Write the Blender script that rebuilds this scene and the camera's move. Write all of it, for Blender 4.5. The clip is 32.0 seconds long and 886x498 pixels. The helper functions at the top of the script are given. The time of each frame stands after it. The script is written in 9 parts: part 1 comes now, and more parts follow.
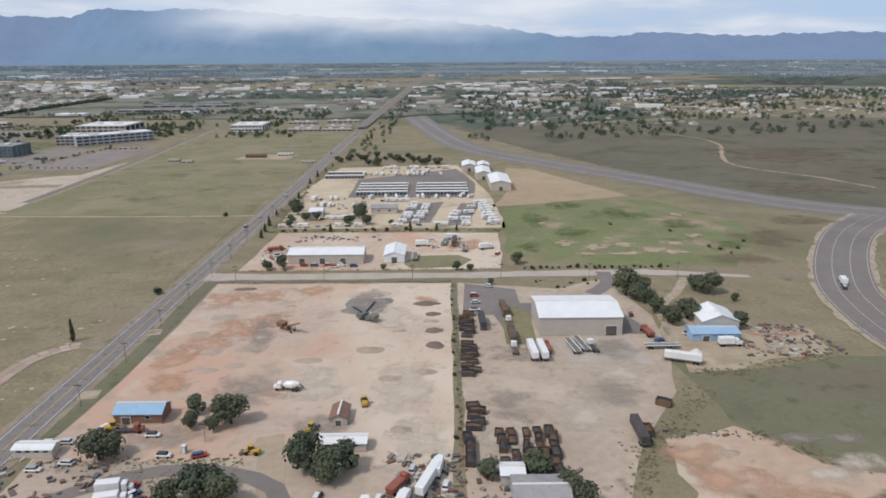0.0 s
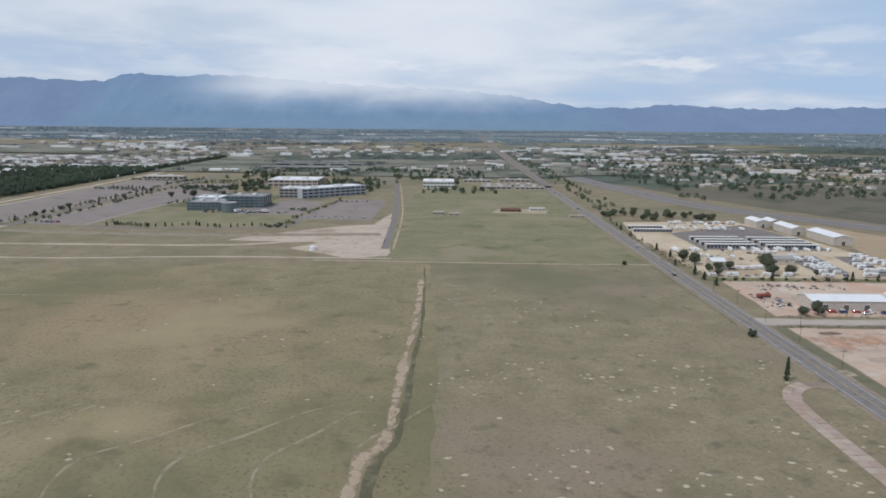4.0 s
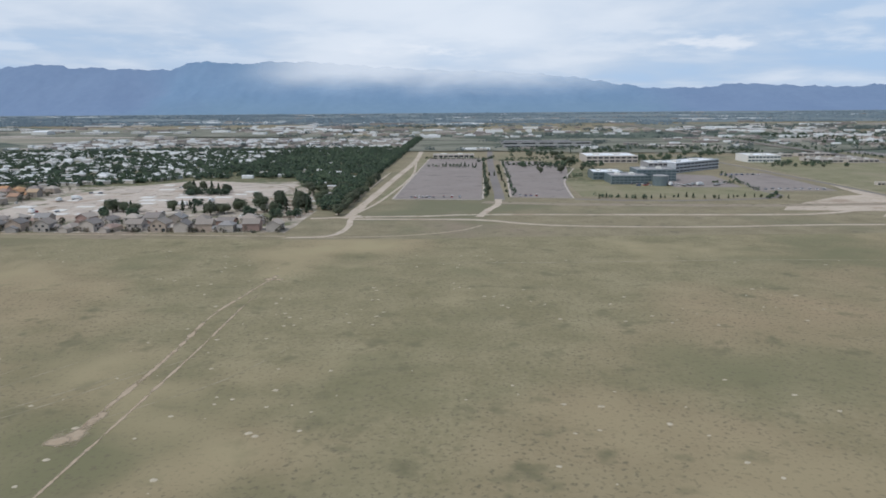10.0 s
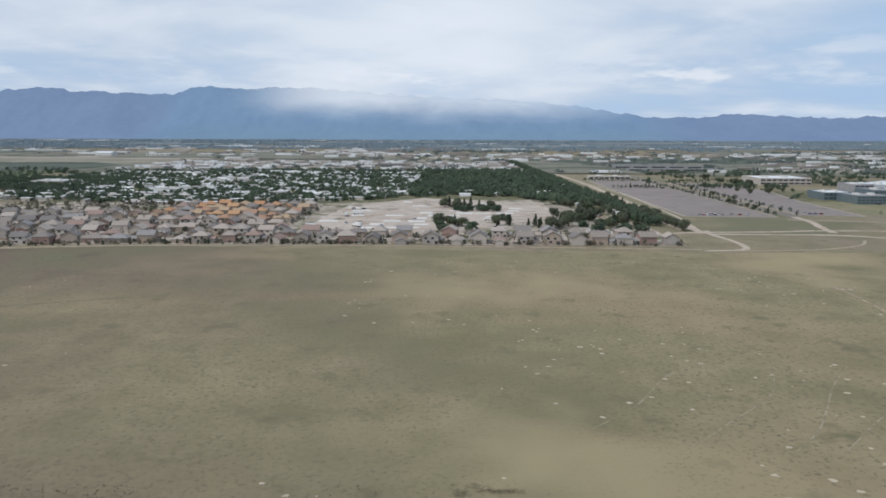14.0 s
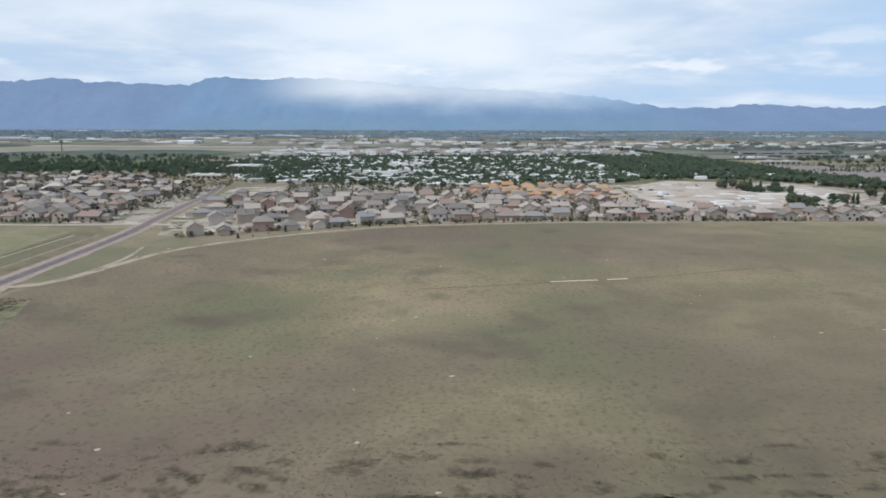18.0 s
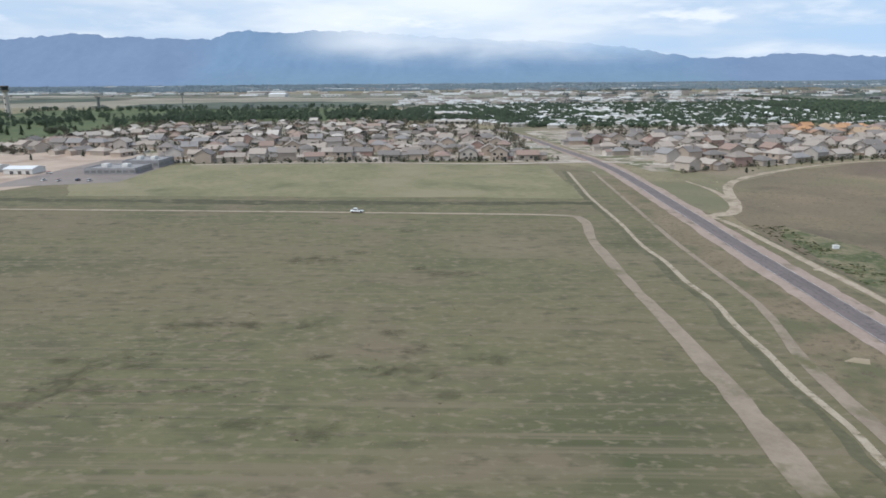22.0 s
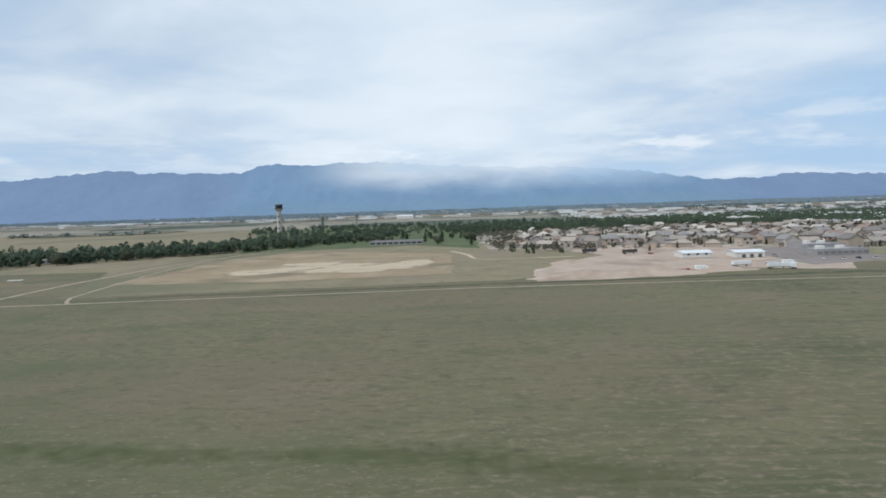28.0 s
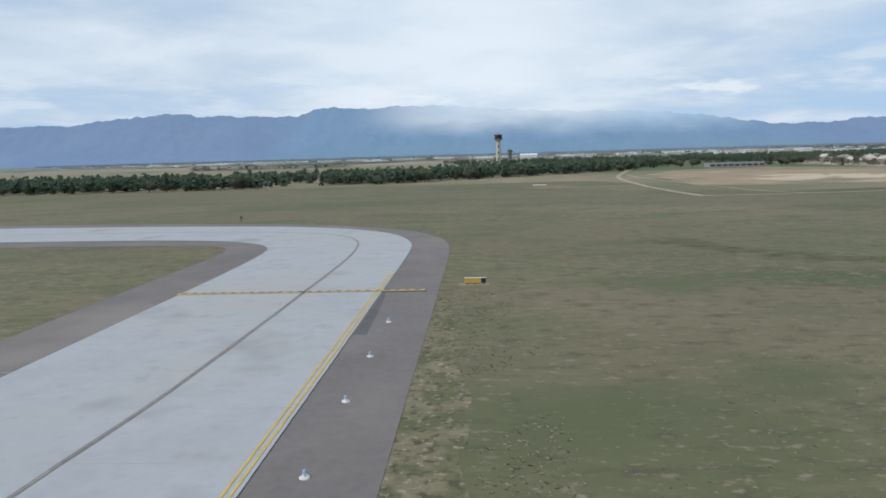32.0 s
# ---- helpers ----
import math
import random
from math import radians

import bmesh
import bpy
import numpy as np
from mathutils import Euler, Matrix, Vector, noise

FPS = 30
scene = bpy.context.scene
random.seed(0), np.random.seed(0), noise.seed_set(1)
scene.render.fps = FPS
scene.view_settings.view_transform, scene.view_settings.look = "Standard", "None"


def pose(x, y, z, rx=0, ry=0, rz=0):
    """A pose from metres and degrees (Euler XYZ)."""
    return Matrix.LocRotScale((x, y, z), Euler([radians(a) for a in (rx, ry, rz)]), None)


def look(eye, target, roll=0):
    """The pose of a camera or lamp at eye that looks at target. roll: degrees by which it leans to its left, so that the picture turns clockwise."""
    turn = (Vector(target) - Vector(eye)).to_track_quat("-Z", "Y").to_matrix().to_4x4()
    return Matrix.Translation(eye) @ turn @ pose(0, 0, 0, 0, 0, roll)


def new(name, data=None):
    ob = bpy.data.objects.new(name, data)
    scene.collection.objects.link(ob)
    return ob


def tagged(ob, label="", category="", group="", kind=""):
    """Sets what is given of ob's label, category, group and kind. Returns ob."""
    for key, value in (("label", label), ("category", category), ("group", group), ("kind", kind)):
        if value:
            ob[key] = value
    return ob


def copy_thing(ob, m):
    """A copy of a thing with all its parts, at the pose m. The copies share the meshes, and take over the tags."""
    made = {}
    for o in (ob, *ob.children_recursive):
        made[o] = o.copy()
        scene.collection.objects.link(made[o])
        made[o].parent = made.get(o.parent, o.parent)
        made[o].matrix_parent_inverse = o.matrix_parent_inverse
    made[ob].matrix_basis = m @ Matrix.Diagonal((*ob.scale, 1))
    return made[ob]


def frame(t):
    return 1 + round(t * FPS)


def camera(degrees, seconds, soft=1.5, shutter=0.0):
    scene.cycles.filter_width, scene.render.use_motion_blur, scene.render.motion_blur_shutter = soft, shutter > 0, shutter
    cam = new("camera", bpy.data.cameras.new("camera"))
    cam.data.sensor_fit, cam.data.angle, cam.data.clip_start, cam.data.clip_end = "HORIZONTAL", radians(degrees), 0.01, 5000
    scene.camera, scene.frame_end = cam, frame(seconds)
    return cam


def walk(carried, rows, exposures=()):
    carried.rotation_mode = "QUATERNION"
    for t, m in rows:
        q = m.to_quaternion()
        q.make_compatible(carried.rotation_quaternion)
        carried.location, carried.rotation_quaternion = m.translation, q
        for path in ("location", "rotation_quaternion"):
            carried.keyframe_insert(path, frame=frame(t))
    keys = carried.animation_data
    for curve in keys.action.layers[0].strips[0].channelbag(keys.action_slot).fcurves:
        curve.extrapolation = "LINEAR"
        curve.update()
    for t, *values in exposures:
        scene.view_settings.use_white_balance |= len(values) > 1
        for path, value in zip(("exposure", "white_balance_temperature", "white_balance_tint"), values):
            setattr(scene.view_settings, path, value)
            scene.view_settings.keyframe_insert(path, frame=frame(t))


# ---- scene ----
cam = camera(65.9, 32.0, 1.75)
PATH = [
    (0.0, pose(-0.00, -0.00, 59.50, 73.93, 0.44, -0.23)),
    (0.5, pose(-18.99, 0.25, 58.45, 73.77, -0.26, 0.16)),
    (1.0, pose(-37.98, 0.50, 57.46, 74.30, -0.55, -0.52)),
    (1.5, pose(-56.96, 0.73, 56.54, 75.72, -0.70, -1.22)),
    (2.0, pose(-75.95, 0.96, 55.67, 77.70, -0.62, -0.00)),
    (2.5, pose(-94.94, 1.18, 54.86, 79.03, -0.69, 0.09)),
    (3.0, pose(-113.93, 1.39, 54.10, 79.40, -1.05, -0.05)),
    (3.5, pose(-132.92, 1.60, 53.37, 79.58, -0.83, -0.35)),
    (5.5, pose(-208.89, 2.34, 50.75, 78.47, 1.02, 1.04)),
    (6.0, pose(-227.88, 2.50, 50.12, 79.08, 1.16, 0.43)),
    (6.5, pose(-246.87, 2.66, 49.49, 79.62, 0.49, 0.65)),
    (7.0, pose(-265.86, 2.80, 48.86, 79.85, 0.06, 1.51)),
    (7.5, pose(-284.86, 2.94, 48.23, 79.90, 0.07, 2.41)),
    (8.0, pose(-303.85, 3.08, 47.60, 78.78, 0.67, 2.07)),
    (8.5, pose(-322.84, 3.20, 46.95, 78.80, 1.20, 2.10)),
    (9.0, pose(-341.84, 3.32, 46.30, 79.50, 0.55, 3.82)),
    (9.5, pose(-360.83, 3.42, 45.63, 77.90, 0.41, 3.61)),
    (10.0, pose(-379.83, 3.52, 44.95, 78.16, 0.43, 2.39)),
    (10.5, pose(-398.82, 3.62, 44.25, 79.17, 0.02, 2.62)),
    (11.0, pose(-417.82, 3.70, 43.55, 80.20, -0.39, 1.73)),
    (11.5, pose(-436.81, 3.78, 42.87, 80.84, -1.20, 2.68)),
    (12.0, pose(-455.81, 3.85, 42.18, 80.31, -1.66, 2.85)),
    (12.5, pose(-474.81, 3.91, 41.50, 81.50, -2.11, 2.02)),
    (13.0, pose(-493.81, 3.96, 40.82, 81.74, -1.11, 0.80)),
    (13.5, pose(-512.80, 4.00, 40.14, 81.65, -0.44, 1.16)),
    (14.0, pose(-531.80, 4.04, 39.44, 80.41, -0.18, 0.90)),
    (14.5, pose(-550.80, 4.07, 38.72, 79.42, -0.19, 1.10)),
    (15.0, pose(-569.80, 4.09, 38.01, 80.45, 0.50, 1.92)),
    (15.5, pose(-588.80, 4.10, 37.29, 79.68, 0.58, 2.84)),
    (17.5, pose(-664.80, 4.07, 34.34, 77.80, -0.25, -0.20)),
    (18.0, pose(-683.80, 4.04, 33.58, 79.71, -0.10, 0.53)),
    (18.5, pose(-702.80, 4.00, 32.83, 81.05, -1.06, 0.72)),
    (19.0, pose(-721.81, 3.96, 32.08, 81.58, -1.04, -0.14)),
    (19.5, pose(-740.81, 3.91, 31.32, 80.42, -1.69, -0.47)),
    (20.0, pose(-759.81, 3.85, 30.57, 80.24, -1.80, -0.30)),
    (20.5, pose(-778.81, 3.78, 29.80, 80.73, -2.29, -0.35)),
    (21.0, pose(-797.82, 3.70, 29.04, 79.12, -2.23, 0.35)),
    (21.5, pose(-816.82, 3.62, 28.27, 76.79, -0.75, 0.74)),
    (22.0, pose(-835.83, 3.52, 27.52, 76.03, 0.46, 0.88)),
    (22.5, pose(-854.83, 3.42, 26.78, 76.19, 1.50, 0.07)),
    (23.0, pose(-873.84, 3.32, 26.05, 76.95, 1.25, 0.70)),
    (23.5, pose(-892.84, 3.20, 25.35, 77.68, 0.53, 0.40)),
    (24.0, pose(-911.85, 3.08, 24.65, 78.84, 1.03, 1.58)),
    (24.5, pose(-930.86, 2.94, 23.95, 78.99, 1.30, 0.90)),
    (26.5, pose(-1006.89, 2.34, 21.02, 80.29, 2.11, -0.48)),
    (27.0, pose(-1025.89, 2.16, 20.24, 82.05, 1.64, -0.18)),
    (27.5, pose(-1044.90, 1.98, 19.44, 84.43, 1.86, -0.10)),
    (28.0, pose(-1063.91, 1.79, 18.61, 86.47, 1.90, 0.18)),
    (28.5, pose(-1082.92, 1.60, 17.72, 86.25, 2.22, 0.03)),
    (29.0, pose(-1101.93, 1.39, 16.79, 84.70, 1.57, 0.47)),
    (29.5, pose(-1120.94, 1.18, 15.81, 82.94, 1.70, 0.80)),
    (30.0, pose(-1139.95, 0.96, 14.82, 84.12, 1.49, 1.23)),
    (30.5, pose(-1158.96, 0.73, 13.80, 86.08, 1.99, 1.33)),
    (30.8, pose(-1170.37, 0.59, 13.17, 86.42, 1.68, 1.75)),
    (31.0, pose(-1177.98, 0.50, 12.74, 86.20, 1.53, 2.22)),
    (31.2, pose(-1185.76, 0.40, 12.32, 85.43, 1.93, 2.66)),
    (31.5, pose(-1197.50, 0.25, 11.65, 84.26, 2.13, 2.92)),
    (32.0, pose(-1217.20, -0.00, 10.50, 82.09, 1.65, 3.07)),
]
walk(cam, PATH, ((0.0, -0.16, 6400, 13), (1.0, -0.50, 6400, 13), (2.0, -0.24, 6300, 12), (3.0, -0.26, 6200, 12), (6.0, -0.30, 6150, 10), (9.0, -0.24, 6020, 10), (10.5, -0.22, 6080, 10), (12.0, -0.24, 6150, 10), (15.0, -0.20, 6120, 10), (17.5, -0.04, 6100, 9), (21.0, 0.00, 6100, 9), (24.0, 0.11, 6100, 9), (27.0, -0.02, 6100, 8), (29.0, -0.20, 6050, 5), (30.0, -0.22, 6050, 4), (31.0, -0.19, 6080, 5), (32.0, -0.14, 6100, 7)))

SUN_WAY = Vector((-0.62, -0.40, 1.0)).normalized()
sun_data = bpy.data.lights.new("sun", "SUN")
sun_data.energy, sun_data.angle, sun_data.color = 2.35, radians(4.0), (1.0, 0.95, 0.88)
sun = new("sun", sun_data)
sun.matrix_world = look(SUN_WAY * 100, (0, 0, 0))

world = bpy.data.worlds.new("sky")
scene.world = world
world.use_nodes = True
W = world.node_tree
W.nodes.clear()


def wn(kind, **values):
    node = W.nodes.new(kind)
    for key, value in values.items():
        node.inputs[key].default_value = value
    return node


def wmath(op, a, b=None, c=None):
    node = W.nodes.new("ShaderNodeMath")
    node.operation = op
    for slot, v in zip(node.inputs, (a, b, c)):
        if v is None:
            continue
        if isinstance(v, (int, float)):
            slot.default_value = v
        else:
            W.links.new(v, slot)
    return node.outputs[0]


def wsmooth(v, lo, hi, to_lo=0.0, to_hi=1.0):
    node = W.nodes.new("ShaderNodeMapRange")
    node.interpolation_type = "SMOOTHSTEP"
    W.links.new(v, node.inputs["Value"])
    for key, value in zip(("From Min", "From Max", "To Min", "To Max"), (lo, hi, to_lo, to_hi)):
        node.inputs[key].default_value = value
    return node.outputs[0]


def wmix(fac, a, b):
    node = W.nodes.new("ShaderNodeMix")
    node.data_type = "RGBA"
    for slot, v in ((node.inputs[0], fac), (node.inputs[6], a), (node.inputs[7], b)):
        if isinstance(v, tuple):
            slot.default_value = (*v, 1)
        elif isinstance(v, (int, float)):
            slot.default_value = v
        else:
            W.links.new(v, slot)
    return node.outputs[2]


sky = W.nodes.new("ShaderNodeTexSky")
sky.sky_type, sky.sun_disc = "NISHITA", False
sky.sun_elevation = math.asin(SUN_WAY.z)
sky.sun_rotation = math.atan2(SUN_WAY.x, SUN_WAY.y)
sky.altitude, sky.air_density, sky.dust_density = 1800, 1.0, 1.5
coords = W.nodes.new("ShaderNodeTexCoord")
split = W.nodes.new("ShaderNodeSeparateXYZ")
W.links.new(coords.outputs["Generated"], split.inputs[0])
sx, sy, sz = split.outputs
up = wmath("MAXIMUM", sz, 0.0)
azim = wmath("ARCTAN2", sx, sy)
flat = wmath("ADD", up, 0.13)
join = W.nodes.new("ShaderNodeCombineXYZ")
W.links.new(wmath("DIVIDE", sx, flat), join.inputs[0])
W.links.new(wmath("DIVIDE", sy, flat), join.inputs[1])
cloud_big = wn("ShaderNodeTexNoise", Scale=0.36, Detail=5.0, Roughness=0.48, Distortion=0.5)
cloud_fine = wn("ShaderNodeTexNoise", Scale=1.1, Detail=7.0, Roughness=0.52, Distortion=0.4)
for node in (cloud_big, cloud_fine):
    W.links.new(join.outputs[0], node.inputs["Vector"])
# low cumulus over the ridge, stretched along the horizon
band = W.nodes.new("ShaderNodeCombineXYZ")
W.links.new(wmath("MULTIPLY", azim, 7.0), band.inputs[0])
W.links.new(wmath("MULTIPLY", sz, 30.0), band.inputs[1])
puffs = wn("ShaderNodeTexNoise", Scale=1.0, Detail=7.0, Roughness=0.55)
W.links.new(band.outputs[0], puffs.inputs["Vector"])
level = wmath("MULTIPLY", wsmooth(sz, 0.05, 0.07), wsmooth(sz, 0.145, 0.095))
low = wmath("MULTIPLY", level, wsmooth(puffs.outputs[0], 0.47, 0.62))
both = wmath("ADD", wmath("MULTIPLY", cloud_big.outputs[0], 0.6), wmath("MULTIPLY", cloud_fine.outputs[0], 0.4))
cover = wmath("SUBTRACT", both, wmath("MULTIPLY", wsmooth(azim, 0.12, 0.75), 0.10))
thick = wsmooth(cover, 0.30, 0.56)
tone = wmix(wsmooth(both, 0.38, 0.60), (6.0, 6.8, 7.8), (8.6, 9.0, 9.5))
haze = wmix(wsmooth(sz, 0.55, 0.05, 0.35, 1.0), sky.outputs[0], (5.0, 6.6, 8.6))
cloudy = wmix(wmath("MULTIPLY", thick, 0.9), haze, tone)
cloudy = wmix(wmath("MULTIPLY", low, 0.6), cloudy, (8.4, 8.9, 9.5))
# two heaps of bright cumulus over the ridge
heaps = wn("ShaderNodeTexNoise", Scale=2.3, Detail=8.0, Roughness=0.62)
W.links.new(band.outputs[0], heaps.inputs["Vector"])
east = wmath("MULTIPLY", wsmooth(azim, 0.20, 0.30), wsmooth(azim, 0.44, 0.34))
middle = wmath("MULTIPLY", wsmooth(azim, -0.24, -0.14), wsmooth(azim, 0.10, -0.02))
mass = wmath("MULTIPLY", wmath("ADD", east, middle), wmath("MULTIPLY", wsmooth(sz, 0.060, 0.074), wsmooth(sz, 0.104, 0.078)))
cumulus = wsmooth(wmath("ADD", heaps.outputs[0], wmath("MULTIPLY", mass, 0.16)), 0.56, 0.78)
cloudy = wmix(wmath("MULTIPLY", cumulus, wmath("MULTIPLY", mass, 0.8)), cloudy, (9.4, 9.6, 9.9))
glow = wmath("MULTIPLY", wsmooth(wmath("ABSOLUTE", wmath("SUBTRACT", azim, -0.02)), 0.42, 0.0), wmath("MULTIPLY", wsmooth(sz, 0.02, 0.10), wsmooth(sz, 0.75, 0.2)))
cloudy = wmix(wmath("MULTIPLY", glow, 0.55), cloudy, (9.5, 9.9, 10.3))
back = wn("ShaderNodeBackground", Strength=0.1)
W.links.new(cloudy, back.inputs[0])
out = W.nodes.new("ShaderNodeOutputWorld")
W.links.new(back.outputs[0], out.inputs[0])

# ---- materials ----
def shader(name, low, high, scale=1.0, rough=0.85, grain=6.0, bump=0.0, metal=0.0, palette=None, spread=0.0,
           coarse=None, islands=False, stain=None, spec=0.3, detail=5.0, streak=None, rows=None, cover=None):
    """Two noises, a broad one and a grain, blend two colours; palette varies the colour from object to object."""
    m = bpy.data.materials.new(name)
    m.use_nodes = True
    t = m.node_tree
    b = t.nodes["Principled BSDF"]
    b.inputs["Roughness"].default_value, b.inputs["Metallic"].default_value = rough, metal
    b.inputs["Specular IOR Level"].default_value = spec
    geo = t.nodes.new("ShaderNodeNewGeometry")
    where = geo.outputs["Position"]
    if streak:
        mp = t.nodes.new("ShaderNodeMapping")
        mp.inputs["Scale"].default_value = streak
        t.links.new(where, mp.inputs["Vector"])
        where = mp.outputs[0]

    def noise_at(s, d=detail):
        n = t.nodes.new("ShaderNodeTexNoise")
        n.inputs["Scale"].default_value, n.inputs["Detail"].default_value = s, d
        n.inputs["Roughness"].default_value = 0.6
        t.links.new(where, n.inputs["Vector"])
        return n.outputs[0]

    def ramp(v, lo, hi):
        r = t.nodes.new("ShaderNodeMapRange")
        t.links.new(v, r.inputs["Value"])
        r.inputs["From Min"].default_value, r.inputs["From Max"].default_value = lo, hi
        return r.outputs[0]

    def blend(f, a, c):
        x = t.nodes.new("ShaderNodeMix")
        x.data_type = "RGBA"
        for slot, v in ((x.inputs[0], f), (x.inputs[6], a), (x.inputs[7], c)):
            if isinstance(v, tuple):
                slot.default_value = (*v, 1)
            elif isinstance(v, (int, float)):
                slot.default_value = v
            else:
                t.links.new(v, slot)
        return x.outputs[2]

    broad, fine = noise_at(scale), noise_at(scale * grain)
    add = t.nodes.new("ShaderNodeMath")
    add.operation = "ADD"
    for slot, v, k in ((0, broad, 0.6), (1, fine, 0.4)):
        mul = t.nodes.new("ShaderNodeMath")
        mul.operation = "MULTIPLY"
        t.links.new(v, mul.inputs[0])
        mul.inputs[1].default_value = k
        t.links.new(mul.outputs[0], add.inputs[slot])
    mixf = ramp(add.outputs[0], 0.36, 0.64)
    if palette:
        info = t.nodes.new("ShaderNodeObjectInfo")
        cr = t.nodes.new("ShaderNodeValToRGB")
        cr.color_ramp.interpolation = "CONSTANT"
        while len(cr.color_ramp.elements) < len(palette):
            cr.color_ramp.elements.new(0.5)
        for i, c in enumerate(palette):
            cr.color_ramp.elements[i].position, cr.color_ramp.elements[i].color = i / len(palette), (*c, 1)
        t.links.new((geo.outputs["Random Per Island"] if islands else info.outputs["Random"]), cr.inputs[0])
        shade = t.nodes.new("ShaderNodeMix")
        shade.data_type, shade.blend_type = "RGBA", "MULTIPLY"
        shade.inputs[0].default_value = 1.0
        t.links.new(cr.outputs[0], shade.inputs[6])
        t.links.new(blend(mixf, low, high), shade.inputs[7])
        col = shade.outputs[2]
    else:
        col = blend(mixf, low, high)
    for colour, sc, lo, hi, *reach in (coarse or ()):
        f = ramp(noise_at(sc, 3.0), lo, hi)
        if reach:   # one soil passes into another along x, with a broken edge
            sep = t.nodes.new("ShaderNodeSeparateXYZ")
            t.links.new(geo.outputs["Position"], sep.inputs[0])
            wob = t.nodes.new("ShaderNodeMath")
            wob.operation = "MULTIPLY_ADD"
            t.links.new(noise_at(0.012, 4.0), wob.inputs[0])
            wob.inputs[1].default_value = 260.0
            t.links.new(sep.outputs[0], wob.inputs[2])
            both = t.nodes.new("ShaderNodeMath")
            both.operation = "MULTIPLY"
            t.links.new(f, both.inputs[0])
            t.links.new(ramp(wob.outputs[0], reach[0] + 130, reach[1] + 130), both.inputs[1])
            f = both.outputs[0]
        col = blend(f, col, colour)
    if rows:   # rows left by the mower, along x
        colour, sc, lo, hi, x0, x1 = rows
        along = t.nodes.new("ShaderNodeMapping")
        along.inputs["Scale"].default_value = (0.02, 1.0, 1.0)
        t.links.new(geo.outputs["Position"], along.inputs["Vector"])
        where = along.outputs[0]
        lines = ramp(noise_at(sc, 4.0), lo, hi)
        sep = t.nodes.new("ShaderNodeSeparateXYZ")
        t.links.new(geo.outputs["Position"], sep.inputs[0])
        some = t.nodes.new("ShaderNodeMath")
        some.operation = "MULTIPLY"
        t.links.new(lines, some.inputs[0])
        t.links.new(ramp(sep.outputs[0], x0, x1), some.inputs[1])
        col = blend(some.outputs[0], col, colour)
        where = geo.outputs["Position"]
    if stain:
        colour, sc, lo, hi = stain
        col = blend(ramp(noise_at(sc), lo, hi), col, colour)
    t.links.new(col, b.inputs["Base Color"])
    if bump:
        bp = t.nodes.new("ShaderNodeBump")
        bp.inputs["Strength"].default_value, bp.inputs["Distance"].default_value = bump, 0.1
        t.links.new(fine, bp.inputs["Height"])
        t.links.new(bp.outputs[0], b.inputs["Normal"])
    if cover:   # thin growth: the soil below shows through, more so towards the rim
        sc, lo, hi, most = cover
        at = t.nodes.new("ShaderNodeAttribute")
        at.attribute_name = "cover"
        where = geo.outputs["Position"]
        thick = t.nodes.new("ShaderNodeMath")
        t.links.new(at.outputs["Fac"], thick.inputs[0])
        t.links.new(ramp(noise_at(sc, 6.0), 0.32, 0.68), thick.inputs[1])
        dense = t.nodes.new("ShaderNodeMath")
        dense.operation = "MULTIPLY"
        t.links.new(ramp(thick.outputs[0], lo, hi), dense.inputs[0])
        dense.inputs[1].default_value = most
        gap, mix = t.nodes.new("ShaderNodeBsdfTransparent"), t.nodes.new("ShaderNodeMixShader")
        t.links.new(dense.outputs[0], mix.inputs[0])
        t.links.new(gap.outputs[0], mix.inputs[1])
        t.links.new(b.outputs[0], mix.inputs[2])
        t.links.new(mix.outputs[0], t.nodes["Material Output"].inputs["Surface"])
    return m


ONE = (0.85, 0.85, 0.85), (1.0, 1.0, 1.0)
prairie = shader("prairie", (0.194, 0.163, 0.098), (0.295, 0.250, 0.158), 0.09, 0.95, 11.0, 0.3,
                 coarse=(((0.165, 0.158, 0.092), 0.011, 0.50, 0.64), ((0.262, 0.208, 0.150), 0.017, 0.56, 0.70), ((0.140, 0.122, 0.082), 0.22, 0.58, 0.76), ((0.160, 0.136, 0.090), 1.6, 0.54, 0.72)))
prairie_green = shader("prairie_green", (0.196, 0.170, 0.092), (0.290, 0.248, 0.148), 0.08, 0.95, 12.0, 0.35,
                       coarse=(((0.300, 0.230, 0.138), 0.010, 0.50, 0.64), ((0.172, 0.162, 0.086), 0.016, 0.50, 0.70), ((0.158, 0.142, 0.080), 0.13, 0.58, 0.72), ((0.150, 0.128, 0.080), 1.4, 0.55, 0.68), ((0.325, 0.272, 0.158), 0.02, 0.54, 0.72), ((0.168, 0.124, 0.092), 0.008, 0.36, 0.58, -500, -700), ((0.158, 0.150, 0.084), 0.019, 0.46, 0.68, -500, -690), ((0.124, 0.100, 0.070), 0.05, 0.54, 0.74, -540, -690), ((0.105, 0.088, 0.060), 1.2, 0.53, 0.72, -540, -690)))
